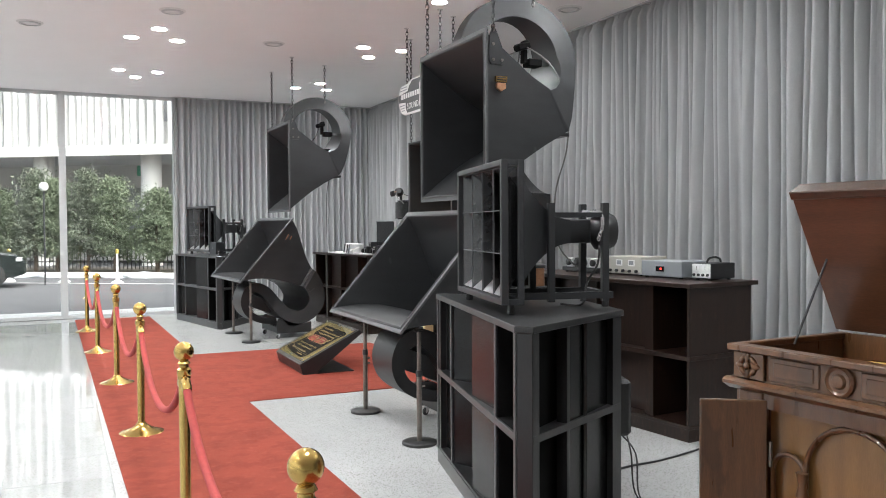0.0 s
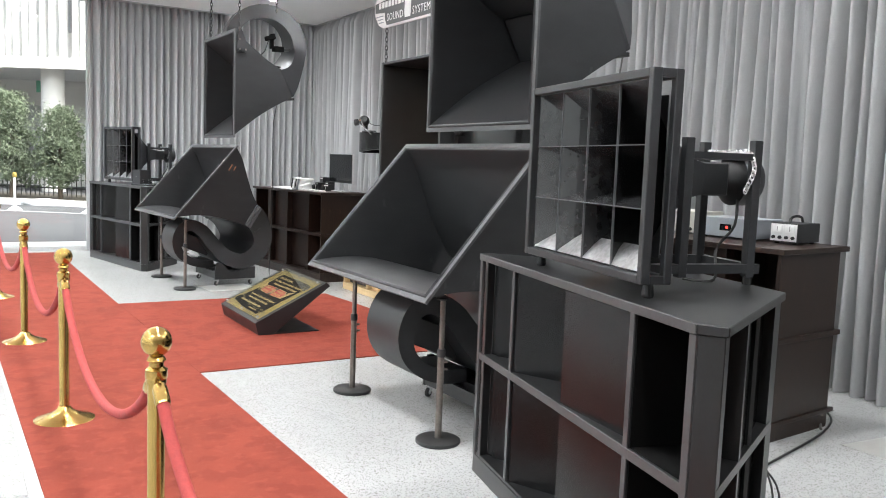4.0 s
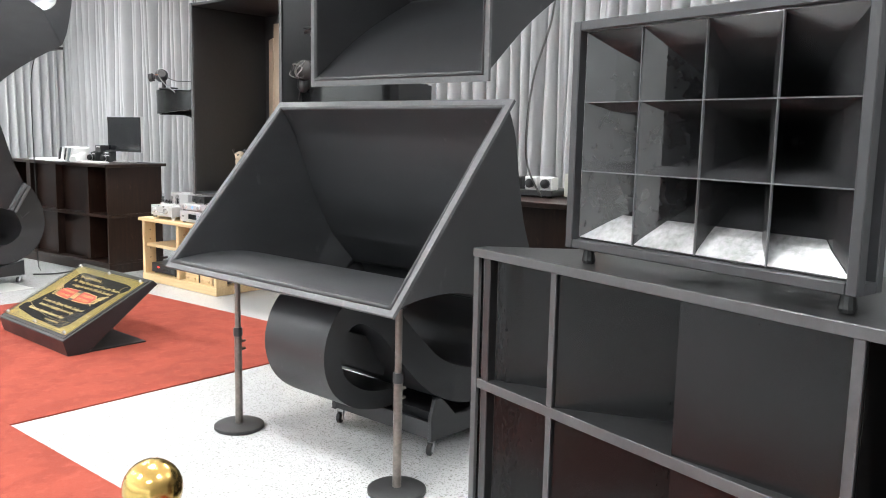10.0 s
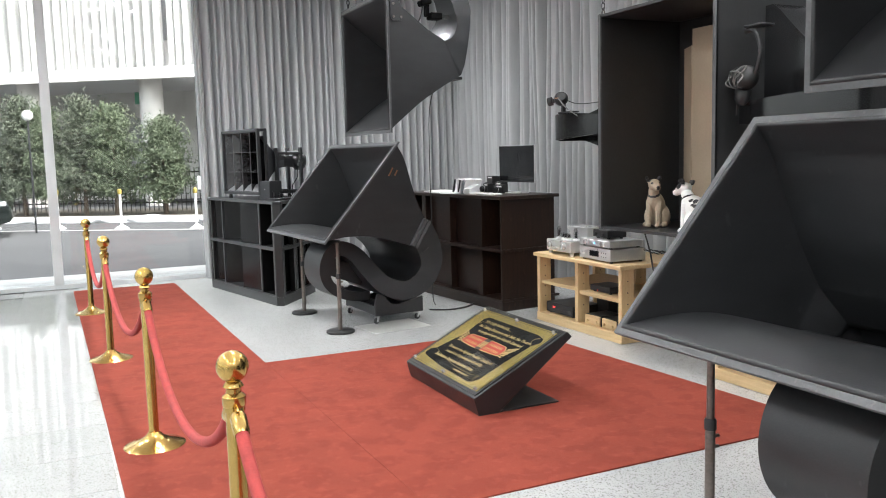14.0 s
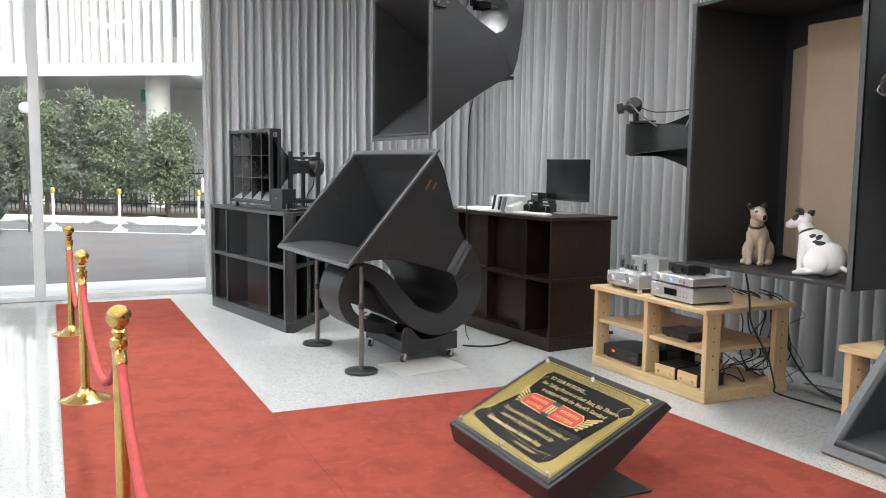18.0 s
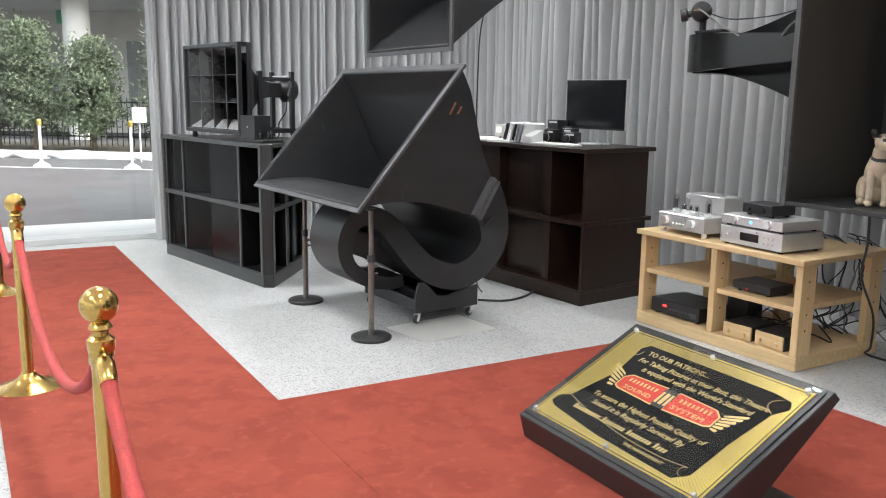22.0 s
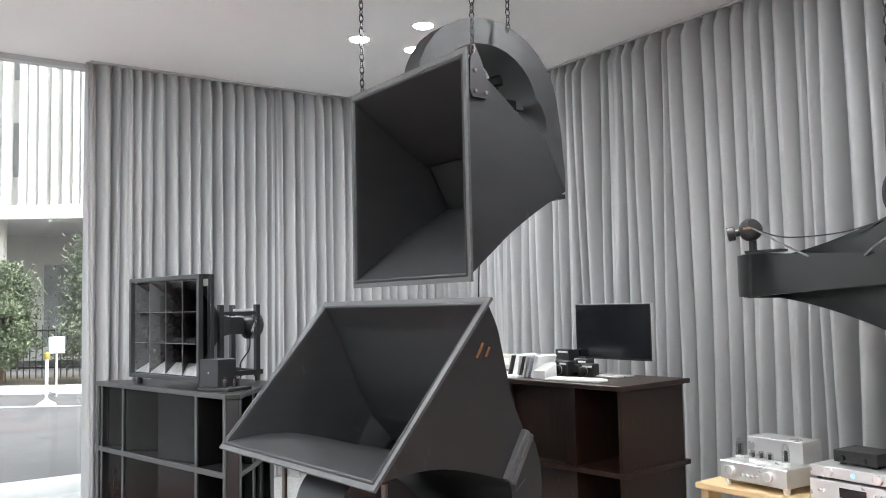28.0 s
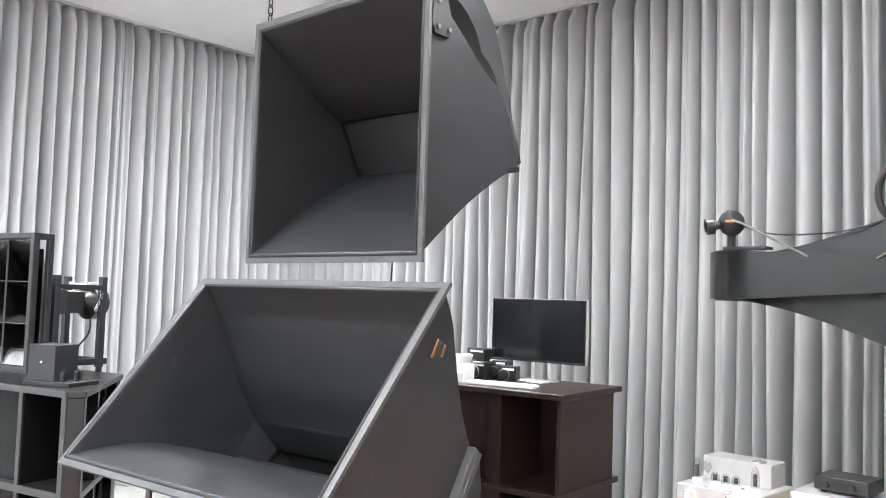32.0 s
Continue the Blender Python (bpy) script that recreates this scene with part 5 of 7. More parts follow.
def dog_statue(m, material, patches, label, turn=0.0):
    """A seated dog facing +x, its head turned about the neck."""
    bm = B()
    blob(bm, (-0.085, 0, 0.095), (0.100, 0.086, 0.100), None, 14, 20)
    blob(bm, (-0.035, 0, 0.165), (0.078, 0.070, 0.125), pose(0, 0, 0, 0, 30, 0), 14, 20)
    blob(bm, (0.022, 0, 0.215), (0.056, 0.058, 0.080), pose(0, 0, 0, 0, 18, 0), 14, 20)
    blob(bm, (0.045, 0, 0.280), (0.040, 0.042, 0.062), pose(0, 0, 0, 0, 25, 0), 14, 20)
    hd = Matrix.Translation((0.055, 0, 0.30)) @ Matrix.Rotation(radians(turn), 4, "Z") @ Matrix.Translation((-0.055, 0, -0.30))
    n0 = len(bm.verts)
    blob(bm, (0.075, 0, 0.340), (0.056, 0.047, 0.045), None, 14, 20)
    blob(bm, (0.104, 0, 0.331), (0.043, 0.036, 0.033), pose(0, 0, 0, 0, 12, 0), 14, 20)
    blob(bm, (0.130, 0, 0.319), (0.040, 0.029, 0.026), pose(0, 0, 0, 0, 12, 0), 14, 20)
    blob(bm, (0.138, 0, 0.304), (0.030, 0.022, 0.014), None, 14, 20)
    blob(bm, (0.168, 0, 0.325), (0.009, 0.013, 0.010), None, 8, 12)
    for s in (-1, 1):
        blob(bm, (0.045, s * 0.044, 0.378), (0.017, 0.013, 0.030), pose(0, 0, 0, s * -22, -18, 0), 10, 14)
        blob(bm, (0.060, s * 0.056, 0.394), (0.020, 0.010, 0.013), pose(0, 0, 0, s * 30, 30, 0), 10, 14)
    bm.verts.ensure_lookup_table()
    bmesh.ops.transform(bm, matrix=hd, verts=bm.verts[n0:])
    for s in (-1, 1):
        blob(bm, (-0.060, s * 0.066, 0.080), (0.078, 0.034, 0.074), pose(0, 0, 0, 0, -12, 0), 14, 20)
        blob(bm, (0.0, s * 0.074, 0.020), (0.062, 0.024, 0.020), None, 10, 14)
        rod(bm, (0.030, s * 0.036, 0.215), (0.050, s * 0.037, 0.10), 0.030, 14, 0.020)
        rod(bm, (0.050, s * 0.037, 0.11), (0.054, s * 0.037, 0.018), 0.020, 14, 0.018)
        blob(bm, (0.068, s * 0.037, 0.016), (0.034, 0.022, 0.016), None, 10, 14)
    tube(bm, smooth_line([(-0.16, 0, 0.045), (-0.205, 0.02, 0.028), (-0.24, 0.055, 0.020)], 4), 0.015, 10)
    raw = part("dog_raw", bm, material)
    fuse = raw.modifiers.new("fuse", "REMESH")
    fuse.mode, fuse.voxel_size = "VOXEL", 0.0045
    ease = raw.modifiers.new("ease", "SMOOTH")
    ease.factor, ease.iterations = 0.5, 5
    me = bpy.data.meshes.new_from_object(raw.evaluated_get(bpy.context.evaluated_depsgraph_get()))
    old = raw.data
    bpy.data.objects.remove(raw)
    bpy.data.meshes.remove(old)
    me.name = "dog_statue"
    me.polygons.foreach_set("use_smooth", [True] * len(me.polygons))
    me.materials.clear()
    me.materials.append(material)
    me.materials.append(M_PLASTIC)
    back = hd.inverted()
    for p in me.polygons:
        c, q = p.center, back @ p.center
        head = c.z > 0.30
        ear = head and q.z > 0.362 and abs(q.y) > 0.028 and q.x < 0.088
        nose = head and q.x > 0.163
        eye = head and abs(abs(q.y) - 0.030) < 0.008 and abs(q.x - 0.112) < 0.008 and abs(q.z - 0.352) < 0.008
        collar = abs((c.z - 0.262) + 0.45 * (c.x - 0.04)) < 0.0085 and 0.215 < c.z < 0.30
        spot = patches and c.y > 0.02 and any(((c.x - a) / ra) ** 2 + ((c.z - b) / rb) ** 2 < 1 for a, b, ra, rb in ((-0.030, 0.232, 0.017, 0.012), (-0.062, 0.222, 0.013, 0.017), (-0.075, 0.185, 0.022, 0.014), (-0.052, 0.196, 0.012, 0.010)))
        mask = patches and head and q.y > 0.012 and (q.x - 0.085) ** 2 + (q.z - 0.356) ** 2 < 0.024 ** 2
        if ear or nose or eye or collar or spot or mask:
            p.material_index = 1
    ob = new("dog_statue", me)
    ob.matrix_basis = m
    return tagged(ob, label, "statue")


dog_statue(pose(4.06, 8.88, 0.937, 0, 0, 215) @ Matrix.Scale(0.92, 4), M_DOGB, False, "tan seated dog statue with dark ears on the horn's floor", 35)
dog_statue(pose(3.99, 8.40, 0.937, 0, 0, 97) @ Matrix(((1.02, 0, 0.22, 0), (0, 1.02, 0, 0), (0, 0, 0.88, 0), (0, 0, 0, 1))), M_DOGW, True, "white seated dog statue with black ears and patches")


# ---- equipment ----
def unit(name, m, w, d, h, material, label, category, feet=True):
    """A box that faces -x: front at x 0, width along y, standing on z 0."""
    t = thing(name, m, label, category)
    f = 0.012 if feet else 0.0
    part("case", box(B(), 0, d, -w / 2, w / 2, f, h), material, t, bevel=0.003)
    if feet:
        for x in (0.03, d - 0.03):
            for y in (-w / 2 + 0.03, w / 2 - 0.03):
                part("foot", lathe(B(), [(0.014, 0), (0.014, f)], 10, (x, y, 0)), M_BASE, t)
    return t


def knob(parent, y, z, r, material, depth=0.02):
    part("knob", lathe(B(), [(r, 0), (r, depth * 0.9), (r * 0.9, depth)], 18, m=pose(0.001, y, z, 0, -90, 0)), material, parent, smooth=True)


RZ = 1.5
def on_rack(dx, dy, z, rz=0.0):
    return pose(4.0, 9.20, 0, 0, 0, RZ) @ pose(dx, dy, z, 0, 0, rz)


# silver valve amplifier
va = thing("valve_amplifier", on_rack(0.03, 0.90, 0.615, -4), "brushed silver valve amplifier with glass valves", "amplifier")
part("chassis", box(B(), 0, 0.36, -0.20, 0.20, 0.03, 0.125), M_SILVER, va, bevel=0.004)
part("transformer_cover", box(B(), 0.19, 0.35, -0.165, 0.165, 0.126, 0.235), M_SILVER, va, bevel=0.003)
for x in (0.03, 0.33):
    for y in (-0.175, 0.175):
        part("foot", lathe(B(), [(0.016, 0), (0.02, 0.03)], 12, (x, y, 0)), M_CHROME, va)
for y in (-0.10, 0.13):
    knob(va, y, 0.08, 0.026, M_CHROME, 0.025)
for y in (-0.03, 0.0, 0.03, 0.06):
    knob(va, y, 0.065, 0.006, M_CHROME, 0.012)
for x, y, hh in ((0.10, 0.15, 0.095), (0.10, -0.13, 0.095), (0.08, 0.05, 0.045), (0.08, 0.0, 0.045), (0.08, -0.05, 0.045)):
    v = part("valve", lathe(B(), [(0.018, 0.0), (0.02, 0.01), (0.019, hh * 0.7), (0.010, hh)], 14, (x, y, 0.14)), M_TUBE, va, "clear glass valve", smooth=True)
    v.visible_shadow = False
    part("socket", lathe(B(), [(0.022, 0), (0.022, 0.016)], 14, (x, y, 0.125)), M_WHITE, va)
    part("anode", lathe(B(), [(0.009, 0), (0.009, hh * 0.55)], 10, (x, y, 0.15)), M_STEEL, v)
# silver players
cd = unit("disc_player", on_rack(0.02, 0.37, 0.615, -3), 0.44, 0.34, 0.11, M_SILVER, "silver disc player with a dark display", "disc player")
part("display", box(B(), -0.002, 0.002, -0.06, 0.07, 0.04, 0.085), M_SCREEN, cd)
for y in (0.15, 0.17):
    knob(cd, y, 0.06, 0.008, M_CHROME, 0.006)
for k in range(6):
    knob(cd, -0.10 - 0.03 * (k % 3), 0.075 - 0.03 * (k // 3), 0.005, M_CHROME, 0.006)
pa = unit("preamplifier", on_rack(0.02, 0.37, 0.725, -3), 0.43, 0.32, 0.065, M_SILVER, "slim silver preamplifier with two knobs", "amplifier")
for y in (0.12, -0.12):
    knob(pa, y, 0.038, 0.022, M_CHROME)
part("blue_light", lathe(B(), [(0.010, 0), (0.010, 0.003)], 14, m=pose(0, 0.0, 0.038, 0, -90, 0)), M_LEDB, pa)
bx = unit("black_tuner", on_rack(0.10, 0.40, 0.79, -6), 0.22, 0.18, 0.07, M_PLASTIC, "small black two-knob unit", "tuner")
for y in (0.06, -0.05):
    knob(bx, y, 0.035, 0.014, M_PLASTIC)
# shelves
dv = unit("black_receiver", on_rack(0.05, 0.92, 0.075), 0.40, 0.30, 0.10, M_PLASTIC, "black receiver with a red display", "receiver")
part("red_display", box(B(), -0.002, 0.001, 0.065, 0.098, 0.056, 0.070), M_LED, dv)
part("front_slot", box(B(), -0.003, 0.001, -0.18, -0.13, 0.03, 0.06), M_EDGE, dv)
for k in range(7):
    knob(dv, 0.03 - 0.025 * k, 0.05, 0.006, M_EDGE, 0.006)
bb = unit("black_box", on_rack(0.08, 0.38, 0.345), 0.26, 0.20, 0.06, M_PLASTIC, "low black network box", "network box")
part("red_light", lathe(B(), [(0.004, 0), (0.004, 0.003)], 8, m=pose(0, 0.03, 0.02, 0, -90, 0)), M_LED, bb)
for dy, tilt in ((0.42, 3), (0.20, -2)):
    w = unit("small_amplifier", on_rack(0.045, dy, 0.075, tilt), 0.19, 0.22, 0.085, M_PLASTIC, "small black amplifier with a pine front", "amplifier", False)
    part("wood_front", box(B(), -0.014, -0.001, -0.094, 0.094, 0.002, 0.083), M_PINE, w, bevel=0.003)
    for y in (0.055, -0.055):
        part("knob", lathe(B(), [(0.010, 0), (0.010, 0.014)], 12, m=pose(-0.014, y, 0.035, 0, -90, 0)), M_PINE, w)
rb = unit("black_power_unit", on_rack(0.32, 0.66, 0.075), 0.16, 0.14, 0.19, M_PLASTIC, "upright black power unit behind the shelf", "power unit", False)

r = random.Random(5)
for k in range(9):
    p0 = Vector((0.35 + r.uniform(0, 0.3), r.uniform(0.08, 0.55), 0.10 + r.uniform(0, 0.12)))
    pts = [p0]
    for j in range(5):
        pts.append(Vector((min(0.68, max(0.33, pts[-1].x + r.uniform(-0.14, 0.14))), min(0.56, max(0.07, pts[-1].y + r.uniform(-0.18, 0.18))), max(0.085, min(0.30, pts[-1].z + r.uniform(-0.12, 0.12))))))
    cable("loose_cable", [on_rack(0, 0, 0) @ p for p in pts], 0.0045, M_CABLE if k % 4 else M_CABLEG, "tangled black cable on the rack's base", 5)
for k in range(11):
    a, zt, back = r.uniform(0.06, 0.50), r.uniform(0.60, 0.70), r.uniform(0.76, 0.84)
    pts = [(0.62, a, zt), (back - 0.04, a + r.uniform(-0.04, 0.04), zt - 0.05)]
    for z in (0.48, 0.36, 0.24, 0.14):
        pts.append((back + r.uniform(-0.05, 0.05), a + r.uniform(-0.10, 0.10), z + r.uniform(-0.06, 0.06)))
    pts.append((back - 0.1, a + r.uniform(-0.2, 0.2), 0.084))
    cable("loose_cable", [on_rack(*p).translation for p in pts], r.uniform(0.003, 0.0055), M_CABLE if k % 5 else M_CABLEG, "tangled cable hanging behind the rack", 6)
cable("floor_cable", [(3.90, 8.80, 0.912), (4.0, 8.86, 0.75), (4.12, 8.95, 0.56), (4.30, 8.98, 0.33), (4.50, 9.10, 0.10), (4.616, 9.18, 0.012), (4.64, 8.83, 0.012), (4.67, 8.6, 0.012), (4.74, 8.3, 0.012), (4.80, 7.8, 0.012)], 0.0065, M_CABLE, "black cable running down to the floor", 6)
for k in range(3):
    cable("floor_cable", [(4.78, 9.35 - 0.04 * k, 0.45), (4.80, 9.25, 0.25), (4.86, 9.10, 0.06), (4.82 + 0.04 * k, 8.85, 0.012), (4.74 + 0.05 * k, 8.6, 0.012), (4.70 - 0.03 * k, 8.3, 0.012), (4.76 + 0.03 * k, 8.0, 0.012)], 0.0055, M_CABLE, "black cable running down to the floor", 6)
cable("floor_cable", [(5.0, 9.3, 0.012), (5.1, 9.0, 0.012), (4.98, 8.6, 0.012), (5.05, 8.2, 0.012), (4.95, 7.9, 0.012)], 0.006, M_CABLEG, "pale cable along the curtain's foot", 6)

# second rack: amplifier with bright canisters, and a white box
R2 = pose(3.935, 6.93, 0, 0, 0, 0.5)
am = thing("power_amplifier", R2 @ pose(0.10, 0.80, 0.615), "grey power amplifier with bright metal canisters", "amplifier")
part("chassis", box(B(), 0, 0.42, -0.25, 0.25, 0.012, 0.10), M_STEEL, am, bevel=0.004)
for x, y in ((0.10, 0.17), (0.22, 0.19), (0.10, 0.06), (0.24, 0.05)):
    part("canister", lathe(B(), [(0.032, 0.1), (0.034, 0.105), (0.034, 0.20), (0.028, 0.206)], 18, (x, y, 0)), M_CHROME, am, smooth=True)
for y in (-0.15, -0.05):
    part("valve_cover", lathe(B(), [(0.03, 0.1), (0.028, 0.19), (0.015, 0.21)], 16, (0.16, y, 0)), M_PLASTIC, am, smooth=True)
for y in (-0.2, 0.2):
    for x in (0.04, 0.38):
        part("foot", lathe(B(), [(0.015, 0), (0.015, 0.012)], 10, (x, y, 0)), M_BASE, am)
unit("white_box", R2 @ pose(0.10, 0.98, 0.365), 0.28, 0.25, 0.16, M_WHITE, "plain white box on the rack's shelf", "box", False)
unit("black_box", R2 @ pose(0.10, 0.90, 0.075), 0.36, 0.25, 0.09, M_PLASTIC, "low black unit on the rack's base", "amplifier")


# ---- things on the far desk ----
DB = pose(3.865, 10.855, 0, 0, 0, 6.0)
mon = thing("monitor", DB @ pose(0.50, 0.42, 1.10, 0, 0, -3), "black flat monitor on a silver stand", "monitor")
part("panel", box(B(), -0.012, 0.012, -0.32, 0.32, 0.11, 0.475), M_PLASTIC, mon, bevel=0.003)
for y0, y1, z0, z1 in ((-0.3205, 0.3205, 0.4745, 0.4785), (-0.324, -0.3203, 0.11, 0.4785), (0.3203, 0.324, 0.11, 0.4785)):
    part("bezel", box(B(), -0.0125, 0.0115, y0, y1, z0, z1), M_SILVER, mon)
part("screen", box(B(), -0.0135, -0.012, -0.313, 0.313, 0.125, 0.468), M_SCREEN, mon)
part("back_shell", box(B(), 0.012, 0.04, -0.18, 0.18, 0.16, 0.38), M_PLASTIC, mon, bevel=0.01)
part("neck", box(B(), 0.012, 0.03, -0.025, 0.025, 0.012, 0.18), M_SILVER, mon, bevel=0.003)
part("foot", box(B(), -0.11, 0.07, -0.11, 0.11, 0.0, 0.010), M_SILVER, mon, bevel=0.004)
kb = thing("keyboard", DB @ pose(0.11, 0.42, 1.10, 0, 0, 4), "flat white computer keyboard on the desk", "keyboard")
part("body", box(B(), -0.055, 0.055, -0.20, 0.20, 0, 0.014), M_WHITE, kb, bevel=0.003)
for k in range(4):
    part("key_row", box(B(), -0.045 + 0.024 * k, -0.026 + 0.024 * k, -0.19, 0.19, 0.0145, 0.018), M_PAPER, kb)
for dy, th, hh, lean, mm, lb in ((0.985, 0.020, 0.145, 16, M_PLASTIC, "thin black leaning folder"), (0.935, 0.034, 0.150, 16, M_PAPER, "thick white leaning folder"), (0.885, 0.014, 0.140, 16, M_PLASTIC, "thin black leaning folder"), (0.855, 0.016, 0.145, 16, M_SILVER, "thin silver leaning case"), (0.820, 0.022, 0.140, 16, M_GREYBOX, "grey leaning case on the desk"), (0.770, 0.032, 0.150, 18, M_PAPER, "thick white leaning folder")):
    bk = part("folder", box(B(), -0.10, 0.10, -th / 2, th / 2, 0, hh), mm, bevel=0.002)
    bk.matrix_basis = DB @ pose(0.17, dy, 1.104, lean, 0, 6)
    tagged(bk, lb, "folder", "folders on the desk")
tagged(part("folder_wedge", prism(B(), [(-0.06, 0), (0.07, 0), (0.07, 0.10), (-0.06, 0.055)], -0.045, 0.045, "y"), M_WHITE, bevel=0.003), "white wedge-shaped holder on the desk", "holder").matrix_basis = DB @ pose(0.12, 0.69, 1.10, 0, 0, 6)
for k, (dx, dy, hh, wd) in enumerate(((0.42, 0.80, 0.17, 0.15), (0.30, 0.70, 0.10, 0.10), (0.40, 0.62, 0.11, 0.10), (0.34, 0.53, 0.085, 0.11), (0.46, 0.70, 0.12, 0.10))):
    u = unit("camera_body", DB @ pose(dx, dy, 1.10, 0, 0, 9 * k - 12), wd, 0.09, hh, M_PLASTIC, "black camera-like device on the desk", "device", False)
    part("lens", lathe(B(), [(0.030, 0), (0.032, 0.03), (0.026, 0.05)], 16, m=pose(0, 0.01, hh * 0.45, 0, -90, 0)), M_PLASTIC, u, smooth=True)
    part("ring", lathe(B(), [(0.033, 0), (0.033, 0.006)], 16, m=pose(-0.02, 0.01, hh * 0.45, 0, -90, 0)), M_SILVER if k % 2 else M_STEEL, u)
    part("plate", box(B(), -0.0015, 0.0, -wd / 2 + 0.012, wd / 2 - 0.03, hh - 0.022, hh - 0.010), M_PAPER, u)
for k, (a, b, w) in enumerate(((0.14, 1.30, 0.22), (0.2, 1.52, 0.2), (0.08, 0.98, 0.21))):
    tagged(part("paper_stack", box(B(), -0.15, 0.15, -w / 2, w / 2, 0, 0.008 + 0.004 * k), M_PAPER), "loose white papers on the desk", "papers", "papers").matrix_basis = DB @ pose(a + 0.05, b, 1.10, 0, 0, 8 * k)
ra = unit("cream_radio", DB @ pose(0.42, 1.40, 1.10), 0.22, 0.12, 0.115, M_BENCH, "small cream radio box", "radio")
for y in (-0.055, 0.055):
    part("dial", box(B(), -0.002, 0.001, y - 0.035, y + 0.035, 0.045, 0.095), M_PAPER, ra)

# ---- things on the near desk ----
DA = pose(3.915, 4.44, 0, 0, 0, 6.0)
mt = unit("meter_unit", DA @ pose(0.34, 0.20, 1.10, 0, 0, 3), 0.17, 0.27, 0.125, M_PLASTIC, "black power unit with two white meters", "power unit")
part("face", box(B(), -0.004, 0.0, -0.08, 0.08, 0.018, 0.12), M_WHITE, mt)
for y in (-0.038, 0.038):
    me_ = part("meter", box(B(), -0.008, -0.004, y - 0.028, y + 0.028, 0.070, 0.112), M_PAPER, mt)
    part("needle", box(B(), -0.0095, -0.0085, y - 0.001, y + 0.001, 0.078, 0.106), M_PLASTIC, me_)
for y in (-0.06, -0.02, 0.02, 0.06):
    knob(mt, y, 0.04, 0.010, M_STEEL, 0.018)
part("handle", tube(B(), smooth_line([(0.06, 0, 0.125), (0.08, 0, 0.155), (0.14, 0, 0.165), (0.20, 0, 0.155), (0.22, 0, 0.125)], 4), 0.008, 8), M_CABLE, mt, smooth=True)
gb = unit("grey_supply", DA @ pose(0.30, 0.56, 1.10, 0, 0, 2), 0.40, 0.30, 0.13, M_GREYBOX, "grey metal supply unit with a red light", "power unit")
part("window", box(B(), -0.003, 0.0, -0.03, 0.05, 0.05, 0.09), M_SCREEN, gb)
part("red_light", lathe(B(), [(0.009, 0), (0.009, 0.003)], 12, m=pose(-0.003, 0.0, 0.07, 0, -90, 0)), M_LED, gb)
wu = unit("white_supply", DA @ pose(0.34, 1.02, 1.10), 0.42, 0.28, 0.15, M_BENCH, "cream bench supply with two meters", "power unit")
for y in (-0.10, 0.04):
    part("meter", box(B(), -0.003, 0.0, y - 0.035, y + 0.035, 0.075, 0.125), M_PAPER, wu)
    part("meter_window", box(B(), -0.005, -0.003, y - 0.025, y + 0.025, 0.085, 0.118), M_GREYBOX, wu)
for k in range(5):
    knob(wu, -0.16 + 0.075 * k, 0.035, 0.012, M_STEEL)
tt = thing("turntable_chassis", DA @ pose(0.28, 1.50, 1.10), "black chassis with exposed metal coils", "amplifier")
part("plate", box(B(), 0, 0.34, -0.22, 0.22, 0.012, 0.045), M_PLASTIC, tt, bevel=0.003)
for k in range(4):
    y = -0.16 + 0.105 * k
    part("coil_box", box(B(), 0.03, 0.12, y - 0.04, y + 0.04, 0.045, 0.125), M_SILVER if k != 2 else M_PLASTIC, tt, bevel=0.004)
    part("coil_face", lathe(B(), [(0.028, 0), (0.028, 0.02), (0.018, 0.024)], 16, m=pose(0.03, y, 0.085, 0, -90, 0)), M_PLASTIC, tt, smooth=True)
for x in (0.03, 0.31):
    for y in (-0.19, 0.19):
        part("foot", lathe(B(), [(0.014, 0), (0.014, 0.012)], 10, (x, y, 0)), M_BASE, tt)

# ---- things on the black cabinets ----
CA = pose(1.972, 3.928, 1.075, 0, 0, -103.2)
CB = pose(1.895, 13.215, 1.075, 0, 0, -78.0)
fc = thing("field_coil", pose(2.862, 4.715, 1.075, 0, 0, -103), "copper-wound coil between black plates", "coil")
part("plate", box(B(), -0.07, 0.07, -0.07, 0.07, 0, 0.03), M_PLASTIC, fc, bevel=0.003)
part("winding", lathe(B(), [(0.035, 0.03), (0.052, 0.032), (0.052, 0.15), (0.035, 0.152)], 24), M_COPPER, fc, smooth=True)
part("cap", lathe(B(), [(0.06, 0.152), (0.06, 0.17), (0.05, 0.178)], 24), M_PLASTIC, fc, smooth=True)
gx = thing("small_valve_unit", CB @ pose(0.55, 0.14, 0, 0, 0, 12), "dark grey box with a small valve chassis", "amplifier")
part("plate", box(B(), -0.11, 0.17, -0.09, 0.12, 0.0, 0.022), M_PLASTIC, gx, bevel=0.003)
part("box", box(B(), -0.10, 0.07, -0.08, 0.08, 0.022, 0.20), M_STEEL, gx, bevel=0.003)
part("stud", lathe(B(), [(0.006, 0), (0.006, 0.004)], 10, m=pose(-0.01, -0.081, 0.115, 90, 0, 0)), M_CHROME, gx)
for k in range(3):
    v = part("valve", lathe(B(), [(0.016, 0.022), (0.018, 0.04), (0.016, 0.075), (0.008, 0.09)], 12, (0.10 + 0.03 * (k % 2), -0.05 + 0.055 * k, 0)), M_TUBE, gx, smooth=True)
    part("anode", lathe(B(), [(0.008, 0.022), (0.008, 0.07)], 10, (0.10 + 0.03 * (k % 2), -0.05 + 0.055 * k, 0)), M_STEEL, v)
